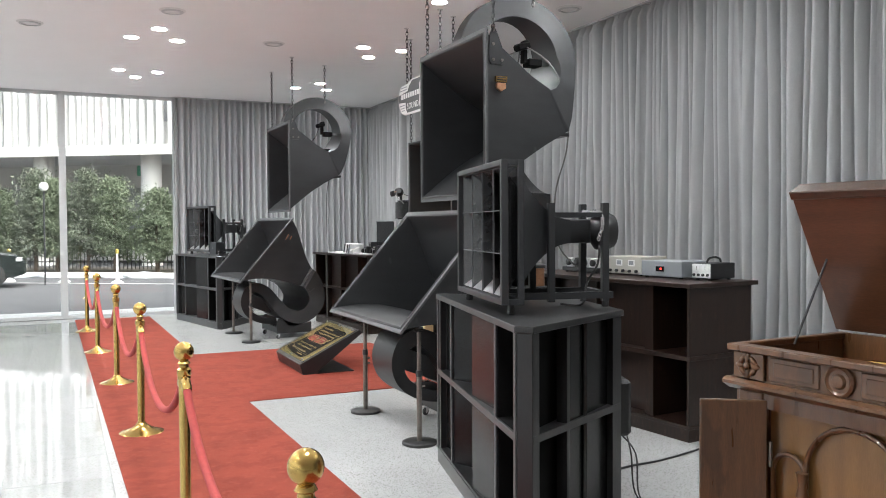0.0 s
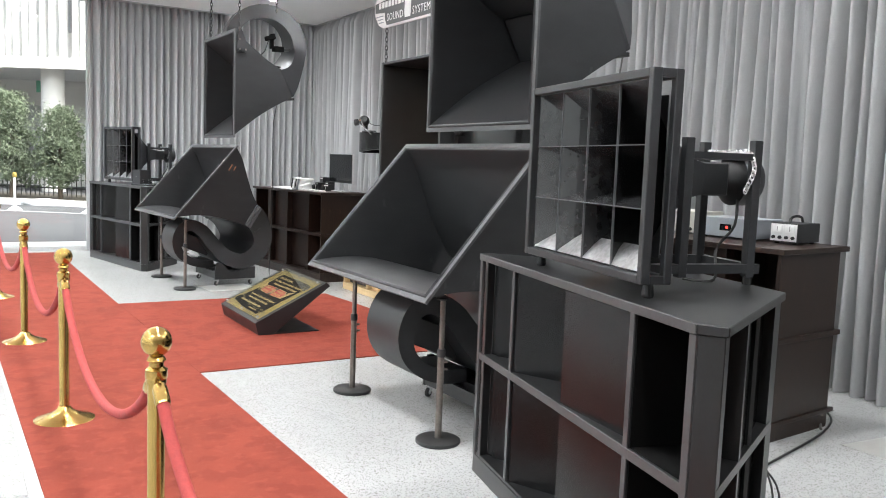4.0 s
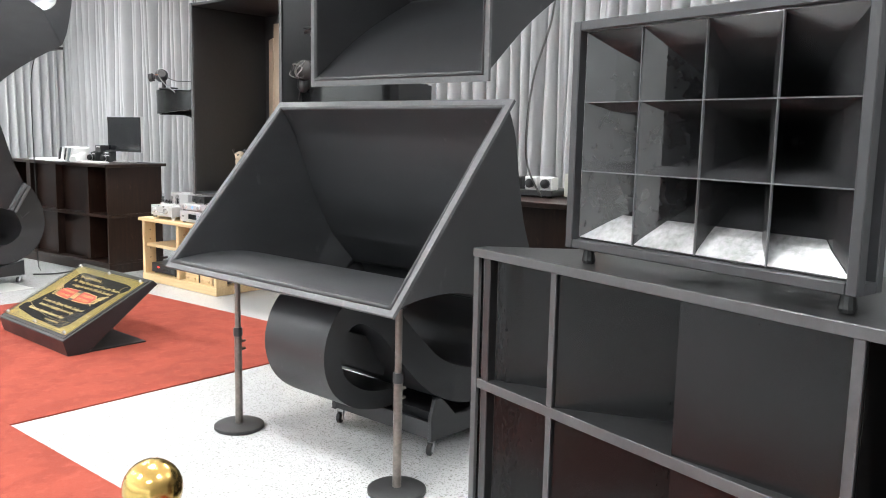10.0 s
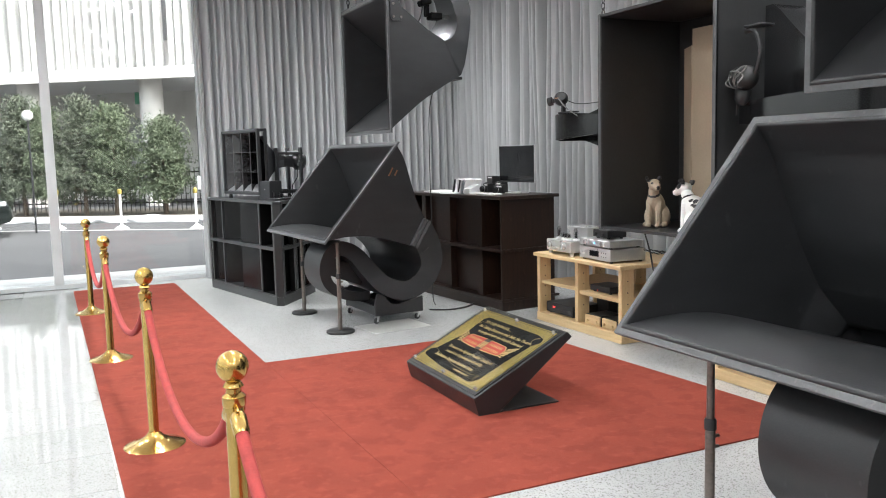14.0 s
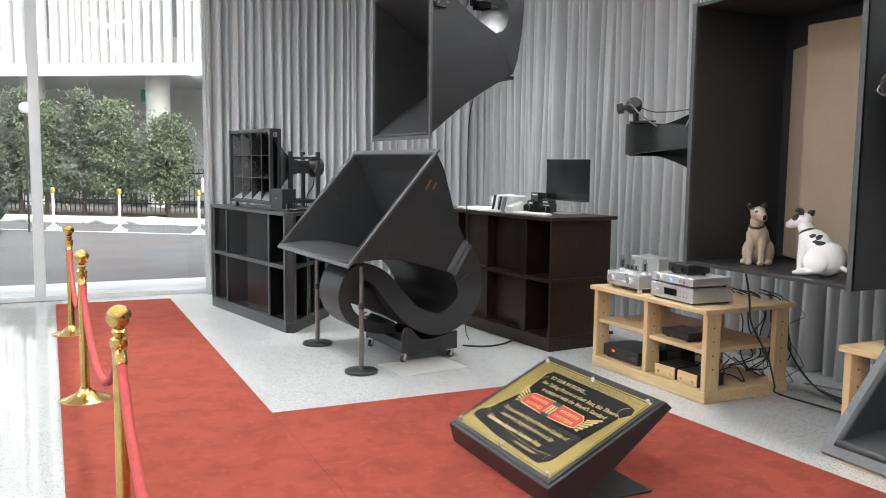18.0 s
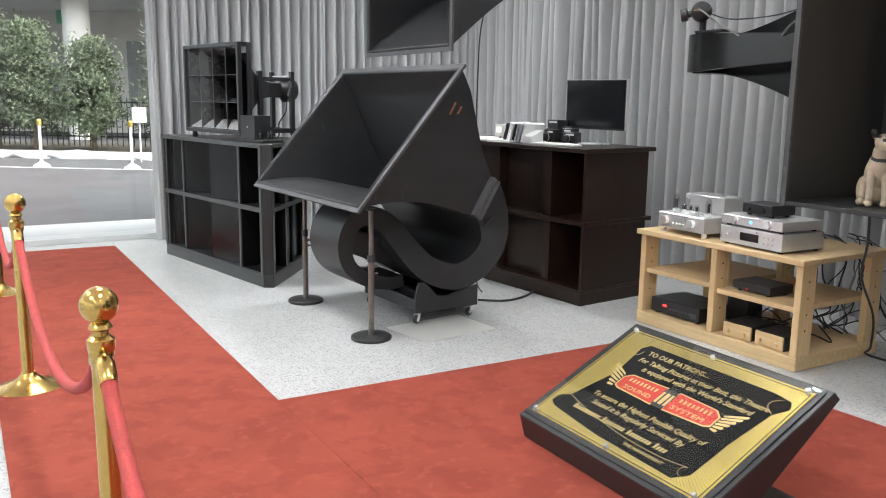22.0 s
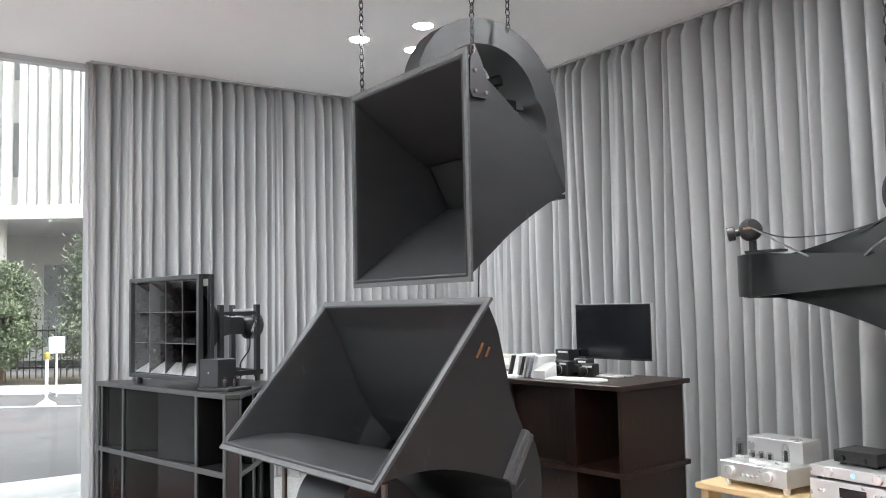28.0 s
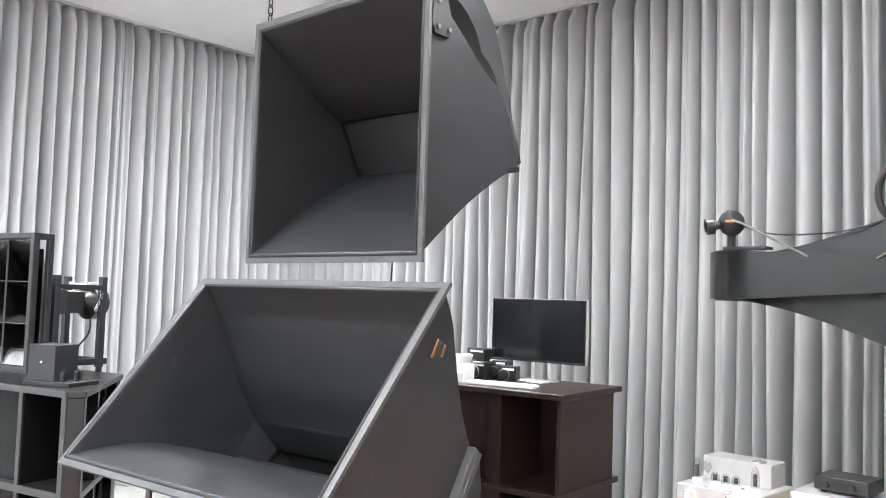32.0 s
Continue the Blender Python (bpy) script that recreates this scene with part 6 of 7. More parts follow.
bx2 = thing("black_power_box", pose(2.80, 3.735, 0, 0, 0, -20), "black carry-handled box on the floor behind the cabinet", "power unit")
part("case", box(B(), -0.11, 0.05, -0.07, 0.13, 0.35, 0.66), M_BASE, bx2, bevel=0.02)
part("leg", box(B(), -0.09, -0.05, 0.05, 0.11, 0.0, 0.33), M_PLASTIC, bx2, bevel=0.006)
part("handle", tube(B(), smooth_line([(-0.03, -0.05, 0.67), (-0.03, -0.05, 0.73), (-0.03, -0.02, 0.75), (-0.03, 0.06, 0.75), (-0.03, 0.09, 0.73), (-0.03, 0.09, 0.67)], 4), 0.010, 8), M_CABLE, bx2, smooth=True)
part("plug", box(B(), -0.125, -0.11, -0.06, 0.0, 0.34, 0.42), M_SILVER, bx2, bevel=0.004)
for k in range(2):
    cable("power_cable", [(2.75, 3.60 + 0.05 * k, 0.37), (2.70 + 0.03 * k, 3.50, 0.30), (2.68, 3.44 - 0.03 * k, 0.12), (2.74, 3.34, 0.02), (2.84, 3.42, 0.012), (2.9, 3.6, 0.012)], 0.0045, M_CABLE, "black power cable looping to the floor", 6)
cable("floor_cable", [(2.55, 3.95, 0.012), (3.12, 4.13, 0.012), (3.44, 4.16, 0.012), (3.85, 4.26, 0.012), (4.4, 4.42, 0.012), (4.75, 4.62, 0.012), (4.95, 4.95, 0.012)], 0.007, M_CABLE, "black cable across the floor to the desk", 6)
cable("floor_cable", [(4.4, 4.44, 0.02), (4.7, 4.66, 0.014), (4.85, 4.8, 0.012), (4.78, 5.0, 0.012)], 0.009, M_CABLEG, "grey cable at the desk's foot", 6)
for (yl, xl, yu, xu) in HORNS:
    if yl > 8:
        cable("speaker_cable", [(xu + 0.75, yu + 0.05, 2.19), (xu + 0.79, yu + 0.25, 2.10), (xu + 0.80, yu + 0.36, 1.90), (xu + 0.815, yu + 0.41, 1.50), (xu + 0.82, yu + 0.42, 1.10), (xu + 0.80, yu + 0.36, 0.60), (xu + 0.74, yu + 0.25, 0.10), (xu + 0.70, yu + 0.10, 0.012)], 0.005, M_CABLE, "thin dark cable hanging from the horn to the floor", 8)
    else:
        cable("speaker_cable", [(xu + 0.60, yu - 0.10, 2.93), (xu + 0.72, yu - 0.30, 2.75), (xu + 0.83, yu - 0.36, 2.45), (xu + 0.83, yu - 0.35, 2.1), (xu + 0.77, yu - 0.28, 1.75), (xu + 0.85, yu - 0.20, 1.35), (xu + 1.15, yu - 0.1, 1.12)], 0.006, M_CABLEG, "grey cable from the hanging horn down to the desk", 8)
    cable("speaker_cable", [(xu + 0.57, yu - 0.08, 2.90), (xu + 0.50, yu - 0.16, 2.76), (xu + 0.46, yu - 0.12, 2.68), (xu + 0.56, yu - 0.06, 2.55)], 0.007, M_CABLE, "short black cable at the horn's driver", 6)
cable("floor_cable", [(3.3, 11.3, 0.012), (3.45, 11.2, 0.012), (3.62, 11.22, 0.012), (3.78, 11.32, 0.012), (3.86, 11.4, 0.012)], 0.008, M_CABLE, "black cable from the horn to the desk", 6)
for base in (CA, CB):
    bm = B()
    pts = smooth_line([(-0.13, 0.66, 0.505), (-0.05, 0.655, 0.50), (0.05, 0.66, 0.505), (0.13, 0.655, 0.50), (0.17, 0.65, 0.44), (0.14, 0.64, 0.36)], 6)
    for i, p in enumerate(pts):
        q = [(p.x + (0.011 * math.cos(a) if i % 2 else 0), p.y + (0 if i % 2 else 0.008 * math.cos(a)), p.z + 0.012 * math.sin(a)) for a in [2 * math.pi * k / 8 for k in range(9)]]
        tube(bm, q, 0.003, 4)
    ob = part("safety_chain", bm, M_CHROME)
    ob.matrix_basis = base @ pose(0, 0.03, 0)
    tagged(ob, "thin bright chain draped over the driver stand", "chain")
    cable("driver_cable", [base @ Vector(p) for p in ((0.03, 0.72, 0.33), (0.05, 0.70, 0.22), (0.0, 0.66, 0.12), (0.08, 0.60, 0.01), (0.02, 0.5, 0.008))], 0.006, M_CABLE, "thin black cable from the driver", 6)


# ---- gramophone console ----
gr = thing("gramophone_console", pose(2.03, 2.085, 0, 0, 0, 4), "carved walnut gramophone console with its lid and doors open", "gramophone")
GW, GD, GT = 1.04, 0.56, 1.115
# local: x back, y towards -GW
part("top_rim", prism(B(), [(-0.025, 0.012), (GD + 0.01, 0.012), (GD + 0.01, -0.02), (0.03, -0.02), (0.03, -GW + 0.02), (GD + 0.01, -GW + 0.02), (GD + 0.01, -GW - 0.012), (-0.025, -GW - 0.012)], GT - 0.022, GT), M_WALNUT, gr, bevel=0.004)
part("frieze", box(B(), 0.0, 0.025, -GW + 0.002, -0.002, 0.985, GT - 0.022), M_WALNUT, gr)
for y in (0.0, -GW):
    part("side", box(B(), 0.025, GD, y - 0.012 if y == 0 else y - 0.010, y + 0.010 if y == 0 else y + 0.012, 0.06, GT - 0.022), M_WALNUT, gr)
part("back", box(B(), GD - 0.015, GD + 0.005, -GW + 0.012, -0.012, 0.06, GT - 0.001), M_WALNUT, gr)
part("moulding", prism(B(), [(-0.035, 0.985), (0.0, 0.965), (0.02, 0.965), (0.02, 1.004), (-0.02, 1.004), (-0.035, 0.995)], -GW - 0.02, 0.02, "y"), M_WALNUT, gr)
part("deck", box(B(), 0.03, GD - 0.015, -GW + 0.012, -0.012, 1.0, 1.012), M_LID, gr)
tone = part("tone_arm", tube(B(), smooth_line([(0.32, -0.20, 1.03), (0.30, -0.28, 1.06), (0.28, -0.40, 1.065), (0.27, -0.50, 1.05)], 5), 0.011, 8), M_BRASS, gr, "brass tone arm", smooth=True)
part("turntable", lathe(B(), [(0.15, 1.013), (0.15, 1.03), (0.02, 1.032), (0.008, 1.05)], 32, (0.27, -0.60, 0)), M_CARPET, gr)
part("sound_box", lathe(B(), [(0.035, 0), (0.035, 0.02), (0.02, 0.025)], 16, m=pose(0.27, -0.50, 1.045, 70, 0, 0)), M_BRASS, tone, smooth=True)
fl = part("carved_block", box(B(), -0.012, 0.0, -0.128, -0.006, 1.006, 1.092), M_WALNUT, gr, "carved flower corner block", bevel=0.003)
for k in range(8):
    a = 2 * math.pi * k / 8
    part("petal", blob(B(), (-0.014, -0.067 + 0.030 * math.cos(a), 1.049 + 0.025 * math.sin(a)), (0.008, 0.018, 0.010), pose(0, 0, 0, math.degrees(-a) + 0, 0, 0), 6), M_WALNUT, fl, smooth=True)
part("flower_heart", blob(B(), (-0.018, -0.067, 1.049), (0.010, 0.012, 0.012), None, 8), M_WALNUT, fl, smooth=True)
for a, b in ((-0.145, -0.325), (-0.46, -0.64)):
    fr = part("frieze_panel", box(B(), -0.006, 0.0, b, a, 1.012, 1.087), M_WALNUT, gr, bevel=0.003)
    part("panel_field", box(B(), -0.009, -0.006, b + 0.018, a - 0.018, 1.027, 1.072), M_WALNUT, fr, bevel=0.002)
part("rosette", lathe(B(), [(0.048, 0.0), (0.048, 0.008), (0.040, 0.014), (0.034, 0.008), (0.024, 0.008), (0.018, 0.016), (0.006, 0.018)], 28, m=pose(0.0, -0.392, 1.049, 0, -90, 0)), M_WALNUT, gr, "turned round rosette", smooth=True)
part("carved_block", box(B(), -0.012, 0.0, -GW + 0.006, -GW + 0.128, 1.006, 1.092), M_WALNUT, gr, bevel=0.003)
# grille front with arches
part("grille_field", box(B(), 0.05, 0.06, -GW + 0.10, -0.10, 0.10, 0.964), M_WALNUTL, gr, "golden cloth-like grille field")
for y in (-0.06, -GW + 0.06):
    part("stile", box(B(), 0.01, 0.05, y - 0.05, y + 0.05, 0.06, 0.964), M_WALNUT, gr, bevel=0.004)
part("top_rail", box(B(), 0.012, 0.048, -GW + 0.11, -0.11, 0.915, 0.963), M_WALNUT, gr)


def arch(y0, y1, z0, zs, x=0.035):
    yc, rr_ = (y0 + y1) / 2, abs(y1 - y0) / 2
    pts = [(x, y0, z0), (x, y0, zs)] + [(x, yc + rr_ * math.cos(a), zs + rr_ * math.sin(a)) for a in [math.pi * k / 14 for k in range(1, 14)]][:: 1 if y0 > y1 else -1] + [(x, y1, zs), (x, y1, z0)]
    return tube(B(), pts, 0.0085, 8)


for y0, y1, zs in ((-0.13, -0.25, 0.72), (-0.25, -0.58, 0.74), (-0.58, -0.91, 0.74)):
    part("arch_moulding", arch(y0, y1, 0.10, zs), M_WALNUT, gr, smooth=True)
for y in (-0.25, -0.58):
    part("column", lathe(B(), [(0.014, 0.10), (0.010, 0.50), (0.012, 0.56), (0.022, 0.60), (0.012, 0.64), (0.020, 0.67), (0.012, 0.70), (0.020, 0.74)], 14, (0.02, y, 0)), M_WALNUT, gr, smooth=True)
part("plinth", box(B(), 0.0, GD, -GW, 0.0, 0.03, 0.10), M_WALNUT, gr, bevel=0.004)
for x in (0.05, GD - 0.05):
    for y in (-0.05, -GW + 0.05):
        part("foot", lathe(B(), [(0.022, 0), (0.03, 0.015), (0.025, 0.03)], 14, (x, y, 0)), M_WALNUT, gr)
for hy, ang, nm in ((-0.142, 128, "left"), (-GW + 0.02, -110, "right")):
    d = part("door", box(B(), -0.011, 0.011, -0.205, 0.0, 0.10, 0.95, pose(0.0, hy, 0, 0, 0, 0) @ pose(0, 0, 0, 0, 0, 0)), M_WALNUT, gr, "plain walnut door, open", bevel=0.003)
    piv = Matrix.Translation((-0.012, hy, 0))
    d.data.transform(piv @ Matrix.Rotation(radians(-ang), 4, "Z") @ Matrix.Translation((0, -hy, 0)))
    part("hinge", rod(B(), (-0.008, hy - 0.012, 0.74), (-0.008, hy - 0.012, 0.82), 0.006, 8), M_IRON, d)
# lid, leaning open towards the front
lid = part("lid", box(B(), 0.0, 0.545, -GW - 0.012, 0.012, -0.012, 0.012), M_LID, gr, "open walnut lid")
LM = Matrix.Translation((GD - 0.01, 0, GT + 0.015)) @ Matrix.Rotation(radians(-117), 4, "Y")
lid.data.transform(LM)
for bb_, nm in (((0.0, 0.545, 0.0, 0.016, -0.05, 0.0), "lid_side"), ((0.0, 0.545, -GW - 0.016, -GW, -0.05, 0.0), "lid_side"), ((0.525, 0.557, -GW - 0.02, 0.02, -0.055, 0.016), "lid_edge")):
    q = part(nm, box(B(), *bb_), M_WALNUTD, lid, bevel=0.004)
    q.data.transform(LM)
for a_, b_, c_, d_ in ((0.02, 0.055, -GW + 0.04, -0.04), (0.465, 0.515, -GW + 0.04, -0.04), (0.055, 0.465, -0.085, -0.04), (0.055, 0.465, -GW + 0.04, -GW + 0.085)):
    q = part("lid_moulding", box(B(), a_, b_, c_, d_, -0.026, -0.0121), M_WALNUTD, lid, bevel=0.006)
    q.data.transform(LM)
part("stay", rod(B(), (0.26, -0.03, GT - 0.02), (0.40, -0.05, GT + 0.27), 0.004, 8), M_STEEL, gr, "thin metal lid stay")

# ---- greyer patches in the floor ----
for nm, pts in (("near", [(4.30, 4.24), (4.92, 4.20), (4.86, 3.78), (4.30, 3.75)]), ("far", [(2.47, 10.57), (3.03, 10.64), (2.98, 11.05), (2.42, 10.98)])):
    tagged(part("floor_patch", prism(B(), pts, 0.0, 0.0025), M_PATCH), "greyer rectangular patch in the terrazzo floor", "floor patch", kind="structure")


# ---- outside: lot, posts, hedge, fence, building, car ----
tagged(part("ground", prism(B(), [(-600, -600), (XL - 0.2, -600), (XL - 0.2, 15.22), (300, 15.22), (300, 600), (-600, 600)], -0.30, -0.10), M_ASPHALT), "grey asphalt ground outside", "ground", kind="structure")
tagged(part("pavement", box(B(), -40, 40, 15.22, 16.5, -0.099, -0.02), M_PAVE), "pale paved strip along the glazing; the west one is added to bounce light", "pavement", kind="structure")
# Unseen west strip, added to bounce daylight up onto the ceiling.
tagged(part("pavement", box(B(), XL - 8, XL - 0.2, -20, 15.2, -0.099, -0.02), M_PAVE), "pale paved strip along the glazing; the west one is added to bounce light", "pavement", kind="structure")
# the street runs at a slant to the glazing
OUT = Matrix.Translation((3.3, 27.1, 0)) @ Matrix.Rotation(radians(-34), 4, "Z") @ Matrix.Translation((-3.3, -26.2, 0))
for nm, y0, y1, z1, mm, lab, cat, knd in (("road_marking", 23.62, 23.72, -0.095, M_CONC, "white painted line on the asphalt", "road marking", ""), ("kerb", 26.3, 26.5, 0.05, M_CONC, "pale concrete kerb", "kerb", ""), ("planting_bed", 26.5, 30.0, 0.03, M_SOIL, "dark soil bed under the hedge", "ground", "structure")):
    ob = tagged(part(nm, box(B(), -40, 13, y0, y1, -0.101, z1), mm), lab, cat, kind=knd)
    ob.matrix_basis = OUT
r = random.Random(3)
for k in range(9):
    x = -7 + 1.9 * k + r.uniform(-0.5, 0.5)
    bm = blob(B(), (0, 0, 0), (r.uniform(0.5, 1.1), 0.22, r.uniform(0.08, 0.16)), None, 8)
    for v in bm.verts:
        v.co += 0.12 * noise.noise_vector(v.co * 3 + Vector((k, 0, 0))) * Vector((1, 1, 0.4)).length / 1.7
    ob = tagged(part("snow_heap", bm, M_SNOW, smooth=True), "low heap of old snow by the kerb", "snow", "snow heaps")
    ob.matrix_basis = OUT @ pose(x, 26.2, -0.06)


def bollard(x, y):
    t = thing("marker_post", pose(x, y, -0.1), "white marker post on a round white foot", "post", "marker posts outside")
    part("foot", lathe(B(), [(0.17, 0), (0.16, 0.03), (0.05, 0.10), (0.03, 0.12)], 16), M_WHITE, t, smooth=True)
    part("pole", rod(B(), (0, 0, 0.1), (0, 0, 0.85), 0.03, 10), M_WHITE, t)
    part("cap", lathe(B(), [(0.05, 0.85), (0.055, 0.88), (0.055, 0.95), (0.03, 0.98)], 12), M_GOLD, t)


for x, y in ((-1.4, 27.9), (0.09, 26.75), (1.48, 25.6), (3.08, 24.4)):
    bollard(x, y)


def tree_mesh(seed, height, spread, material):
    """Leaf tufts in whorls round a leader, with gaps and an uneven outline."""
    rg = np.random.RandomState(seed)
    verts, faces = [], []
    limbs = []
    nb = 60
    for b in range(nb):
        z = height * (0.15 + 0.82 * (b / nb) ** 0.95)
        f = 1 - (z / height)
        L = spread * (0.22 + 0.80 * f ** 0.6) * rg.uniform(0.6, 1.12) * (0.75 + min(0.25, 0.5 * z))
        if b > nb - 4:
            L = 0.2
        a = b * 2.4 + rg.uniform(-0.5, 0.5)
        rise = rg.uniform(0.05, 0.35)
        limbs.append((z, a, L, rise))
        for k in range(int(34 + 80 * L)):
            s = rg.uniform(0.15, 1.0) ** 0.7
            c = np.array([math.cos(a) * L * s, math.sin(a) * L * s, z + rise * L * s]) + rg.normal(0, 0.11 + 0.05 * s, 3) * np.array([1, 1, 0.7])
            for q in range(3):
                d1 = rg.normal(0, 1, 3)
                d1 /= np.linalg.norm(d1)
                d2 = np.cross(d1, rg.normal(0, 1, 3))
                d2 /= np.linalg.norm(d2)
                w, h = rg.uniform(0.012, 0.028), rg.uniform(0.06, 0.13)
                n0 = len(verts)
                verts += [tuple(c - d2 * w), tuple(c + d2 * w), tuple(c + d1 * h)]
                faces.append((n0, n0 + 1, n0 + 2))
    me = bpy.data.meshes.new("crown")
    me.from_pydata(verts, [], faces)
    me.materials.append(material)
    return me, limbs


KINDS = []
for sd, hh, sp, mm in ((1, 3.2, 0.92, M_LEAF), (2, 2.85, 0.98, M_LEAF), (3, 3.45, 0.84, M_LEAF2)):
    me, limbs = tree_mesh(sd, hh, sp, mm)
    t = thing("pine_tree", pose(0, 0, 0), "bushy green pine in the hedge outside", "tree", "hedge pines")
    bm = tube(B(), [(0, 0, 0), (0.03, 0.02, hh * 0.3), (-0.02, 0, hh * 0.65), (0, 0, hh * 0.97)], 0.055, 8)
    for v in bm.verts:
        k = 1 - 0.85 * v.co.z / hh
        v.co.x *= k * 1.3
        v.co.y *= k * 1.3
    part("trunk", bm, M_BARK, t)
    bm = B()
    for z, a, L, rise in limbs[::2]:
        rod(bm, (0, 0, z), (math.cos(a) * L * 0.8, math.sin(a) * L * 0.8, z + rise * L * 0.8), 0.018, 5, 0.005)
    part("limbs", bm, M_BARK, t)
    cr = new("crown", me)
    cr.parent = t
    KINDS.append(t)
spots = [(2.9, 1), (1.65, 0), (0.85, 2), (-0.1, 0), (-0.75, 2), (-1.8, 1), (-2.8, 0), (-3.8, 2), (-4.9, 0), (-6.0, 1), (-7.1, 2), (-8.3, 0), (-9.5, 2), (4.55, 2), (5.9, 0), (7.2, 1)]
rr = random.Random(9)
placed = set()
for x, k in spots:
    m = pose(x, 28.43 - 0.674 * (x - 3.3) + rr.uniform(-0.2, 0.2), 0.02, 0, 0, rr.uniform(0, 360)) @ Matrix.Scale(rr.uniform(0.95, 1.03), 4)
    if k not in placed:
        KINDS[k].matrix_basis = m
        placed.add(k)
    else:
        c = copy_thing(KINDS[k], m)
        c.scale = (m.to_scale())

fence = thing("iron_fence", OUT @ pose(-4, 28.7, 0.02), "dark iron railing behind the hedge", "fence")
for z in (0.25, 1.15):
    part("rail", box(B(), -9, 9, -0.02, 0.02, z, z + 0.04), M_BASE, fence)
bar = None
for k in range(120):
    x = -9 + 0.15 * k
    if bar is None:
        bar = part("bar", box(B(), -0.01, 0.01, -0.01, 0.01, 0.02, 1.3), M_BASE, fence)
        bar.location = (x, 0.0, 0)
    else:
        b2 = new("bar", bar.data)
        b2.parent = fence
        b2.location = (x, 0.0, 0)

bd = thing("fin_building", OUT @ pose(0, 33.0, 0), "white building with vertical fins over a columned ground floor", "building")
part("upper_wall", box(B(), -26, 26, 1.2, 9, 4.68, 14), M_CONC, bd)
part("soffit", box(B(), -26, 26, -0.2, 9, 4.50, 4.68), M_FACADE, bd)
part("soffit_edge", box(B(), -26, 26, -0.35, -0.2, 4.40, 4.80), M_FACADE, bd)
part("ground_wall", box(B(), -26, 26, 6.0, 6.4, -0.1, 4.50), M_CONC, bd)
for k in range(9):
    part("shop_window", box(B(), -24 + 5.4 * k, -20.6 + 5.4 * k, 5.95, 6.0, 0.4, 3.4), M_DARKWIN, bd)
for k in range(8):
    part("column", lathe(B(), [(0.42, -0.1), (0.42, 4.50)], 20, (-16.44 + 4.9 * k, 1.0, 0)), M_CONC, bd, smooth=True)
part("green_sign", box(B(), -2.95, -2.40, 2.0, 2.05, 3.70, 4.15), mat("green sign", (0.05, 0.25, 0.15), 0.4), bd)
rf = random.Random(4)
x = -20.0
while x < 20:
    w = rf.choice((0.10, 0.14, 0.18))
    part("fin", box(B(), x, x + w, -0.15, 0.30, 4.80, 13.5), M_FACADE, bd)
    x += w + rf.choice((0.10, 0.16, 0.24, 0.40))
for k in range(14):
    x = -16 + 2.4 * k
    part("upper_window", box(B(), x, x + rf.uniform(0.5, 1.4), 1.14, 1.2, 5.9, 7.6), M_DARKWIN, bd)
    part("upper_window", box(B(), x, x + rf.uniform(0.5, 1.4), 1.14, 1.2, 9.0, 10.8), M_DARKWIN, bd)

# lamp globe on a thin pole
gl = thing("globe_lamp", pose(-0.40, 25.9, 0), "white globe street lamp on a thin pole", "street lamp")
part("pole", rod(B(), (0, 0, -0.1), (0, 0, 2.56), 0.025, 10), M_STEEL, gl)
part("globe", blob(B(), (0, 0, 2.66), (0.125, 0.125, 0.125)), M_WHITE, gl, smooth=True)

# small notice box on a post by the fence
nb = thing("notice_box", pose(3.53, 26.0, -0.1), "small white notice box on a thin post", "sign")
part("pole", rod(B(), (0, 0, 0.0), (0, 0, 0.88), 0.022, 8), M_FRAME, nb)
part("box", box(B(), -0.15, 0.15, -0.06, 0.06, 0.88, 1.22), M_WHITE, nb, bevel=0.02)

# parked car
car = thing("parked_car", pose(-3.05, 25.6, -0.1), "dark green estate car parked by the hedge", "car")
part("body", prism(B(), [(-2.2, 0.35), (-2.25, 0.75), (-2.15, 0.98), (1.15, 1.02), (1.95, 0.90), (2.2, 0.72), (2.22, 0.38), (1.9, 0.28), (-1.9, 0.28)], -0.88, 0.88, "y"), M_CAR, car, bevel=0.05)
part("cabin", prism(B(), [(-2.05, 0.98), (-1.85, 1.52), (-1.4, 1.62), (0.1, 1.60), (0.55, 1.42), (1.12, 1.02)], -0.76, 0.76, "y"), M_CAR, car, bevel=0.04)
for a, b in ((-1.72, -0.95), (-0.88, -0.05), (0.02, 0.72)):
    top_ = 1.50 if b < 0.5 else 1.40
    part("side_window", prism(B(), [(a, 1.04), (b + 0.05, 1.04), (b - 0.12, top_), (a + 0.08, top_)], -0.775, -0.755, "y"), M_SCREEN, car)
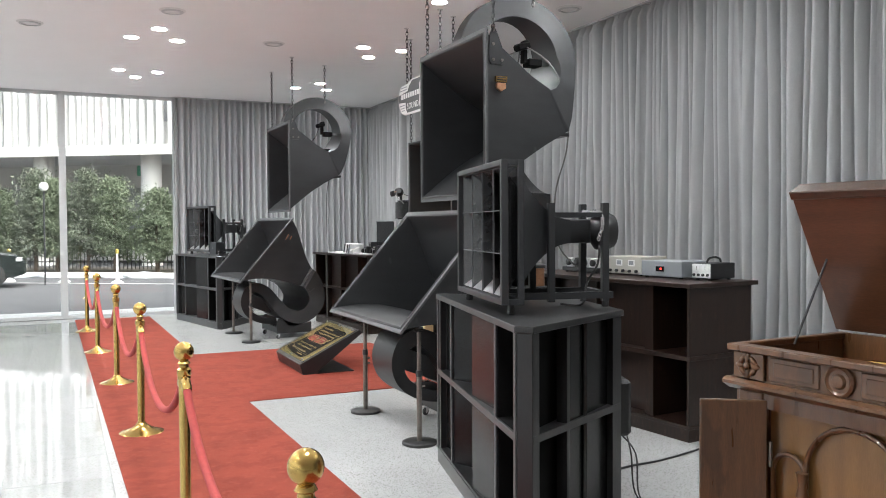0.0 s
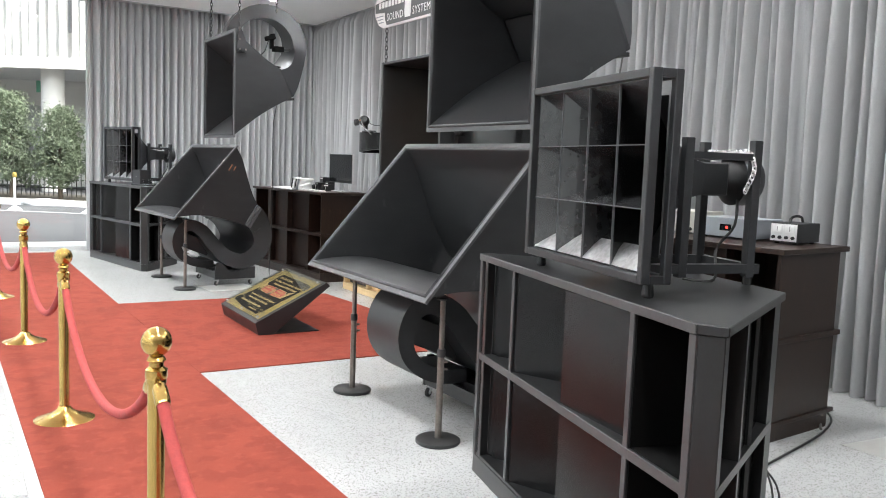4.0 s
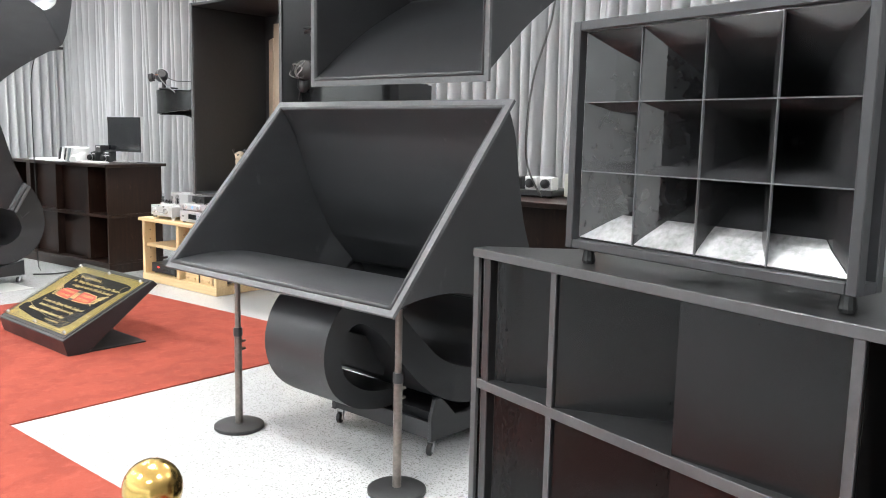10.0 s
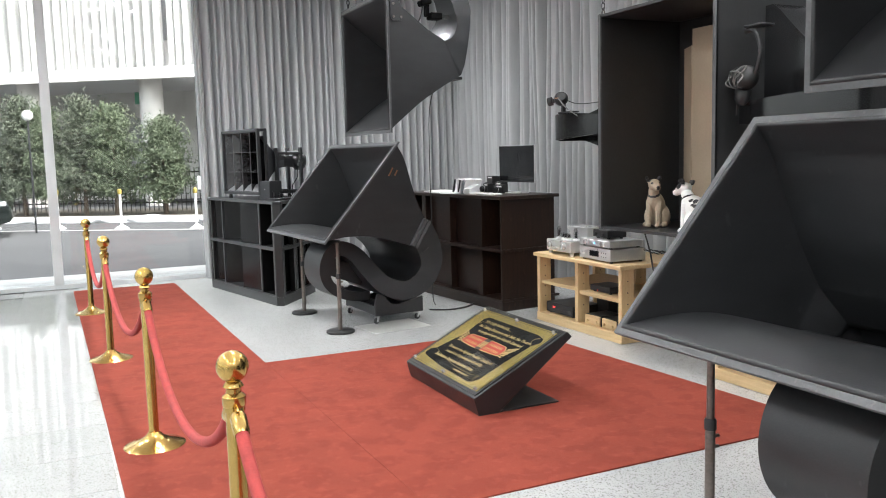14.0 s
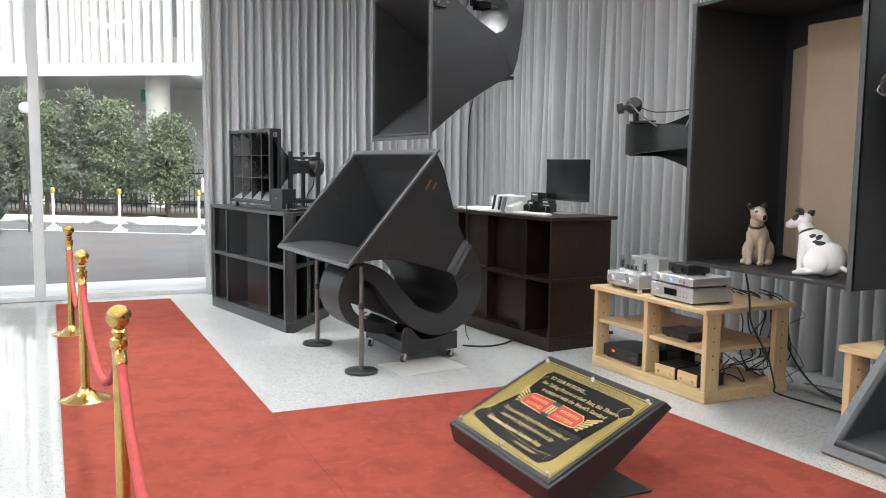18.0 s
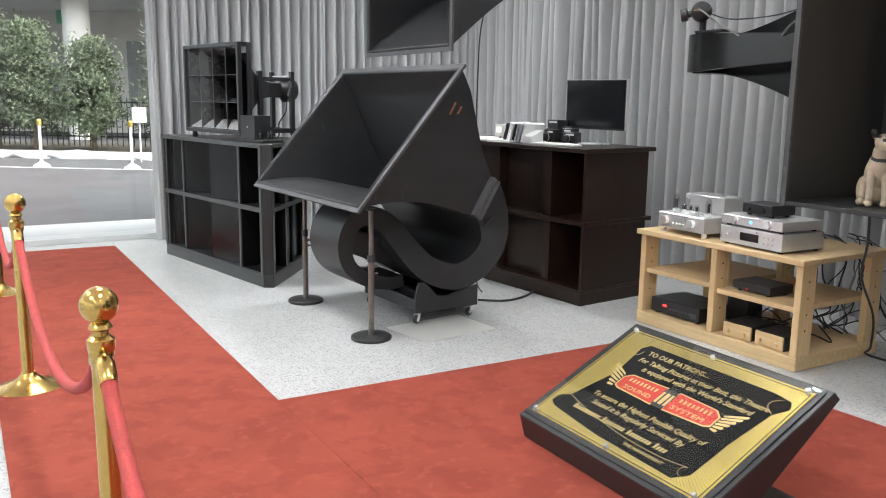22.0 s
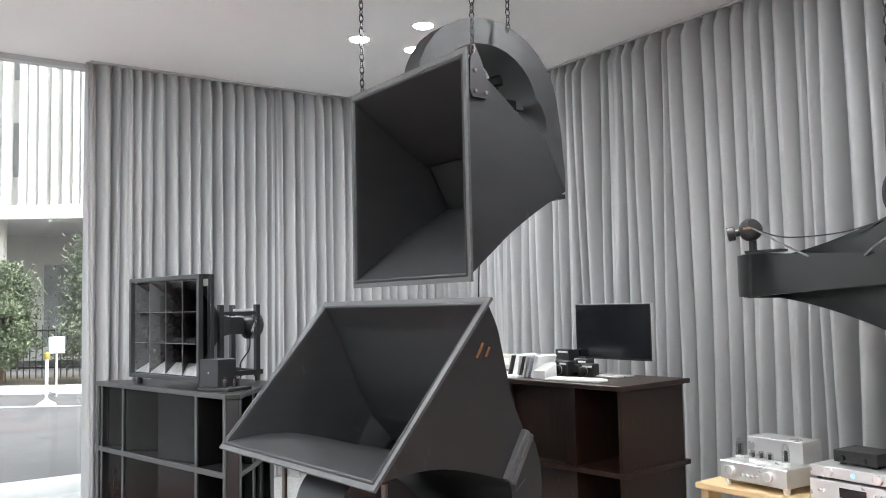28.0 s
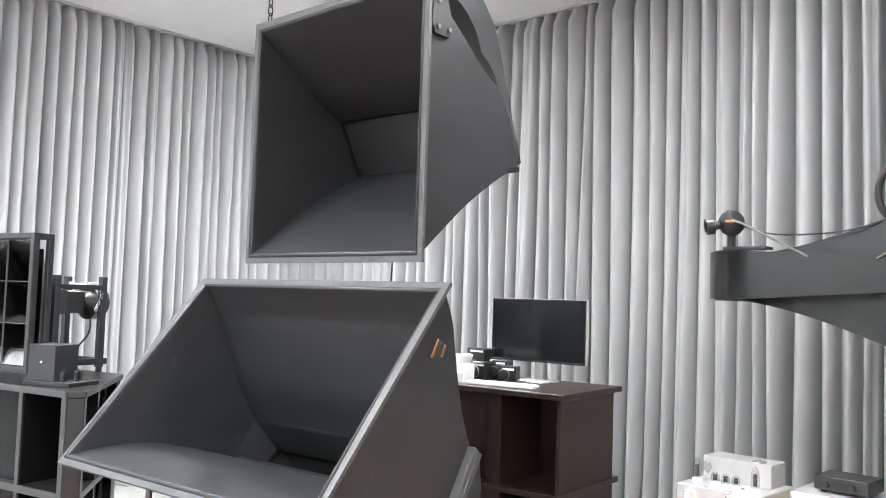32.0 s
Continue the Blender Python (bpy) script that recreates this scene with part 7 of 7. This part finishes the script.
for x in (-1.42, 1.38):
    for y in (-0.80, 0.80):
        w = part("tyre", lathe(B(), [(0.20, -0.10), (0.33, -0.10), (0.345, -0.06), (0.345, 0.06), (0.33, 0.10), (0.20, 0.10)], 28, m=pose(x, y, 0.345, 90, 0, 0), ring=True), M_BASE, car, smooth=True)
        part("rim", lathe(B(), [(0.03, -0.09), (0.20, -0.075), (0.20, 0.075), (0.03, 0.09)], 20, m=pose(x, y, 0.345, 90, 0, 0)), M_SILVER, w)
part("headlight", box(B(), 1.95, 2.12, -0.885, -0.6, 0.70, 0.82), M_CHROME, car, bevel=0.02)
part("door_line", box(B(), -0.915, -0.905, -0.885, -0.876, 0.42, 0.98), M_BASE, car)
part("sill_strip", box(B(), -1.0, 0.98, -0.89, -0.878, 0.36, 0.42), M_CHROME, car)

# ---- polished floor tiles ----
TX, TY = 0.593, 0.535
tile_mesh = None
field = B()
for i in range(13):
    for j in range(-20, 18):
        x1, y0 = 0.26 - TX * i, 5.92 + TY * j
        a, b = max(XL, x1 - TX + 0.002), min(15.2, y0 + TY - 0.002)
        if i < 6 and 0 <= j + 9 <= 27:
            if tile_mesh is None:
                ob = part("tile", prism(B(), [(-TX + 0.002, 0.0), (0.0, 0.0), (0.0, TY - 0.002), (-TX + 0.002, TY - 0.002)], -0.012, -0.004), M_TILE, tile_floor)
                tile_mesh = ob.data
            else:
                ob = new("tile", tile_mesh)
                ob.parent = tile_floor
            ob.location = (x1, y0, 0)
        elif y0 < 15.1:
            box(field, a, x1, y0, b, -0.012, -0.004)
rest = part("tile_field", field, M_TILE, tile_floor)
rest["kind"] = "stuff"

# a low line of old snow along the kerb, soffit lamps across the lot
bm = B()
rs = random.Random(8)
prev = None
for k in range(60):
    x = -14 + 0.4 * k
    w, h = rs.uniform(0.10, 0.28), rs.uniform(0.03, 0.10)
    ring = [bm.verts.new(p) for p in ((x, 26.28 - w, -0.1), (x, 26.28 - w * 0.5, -0.1 + h), (x, 26.30, -0.1 + h * 0.8), (x, 26.30, -0.1))]
    if prev:
        for a, b in ((0, 1), (1, 2), (2, 3)):
            bm.faces.new((prev[a], prev[b], ring[b], ring[a]))
    prev = ring
tagged(part("snow_bank", bm, M_SNOW, smooth=True), "thin line of old snow along the kerb", "snow").matrix_basis = OUT
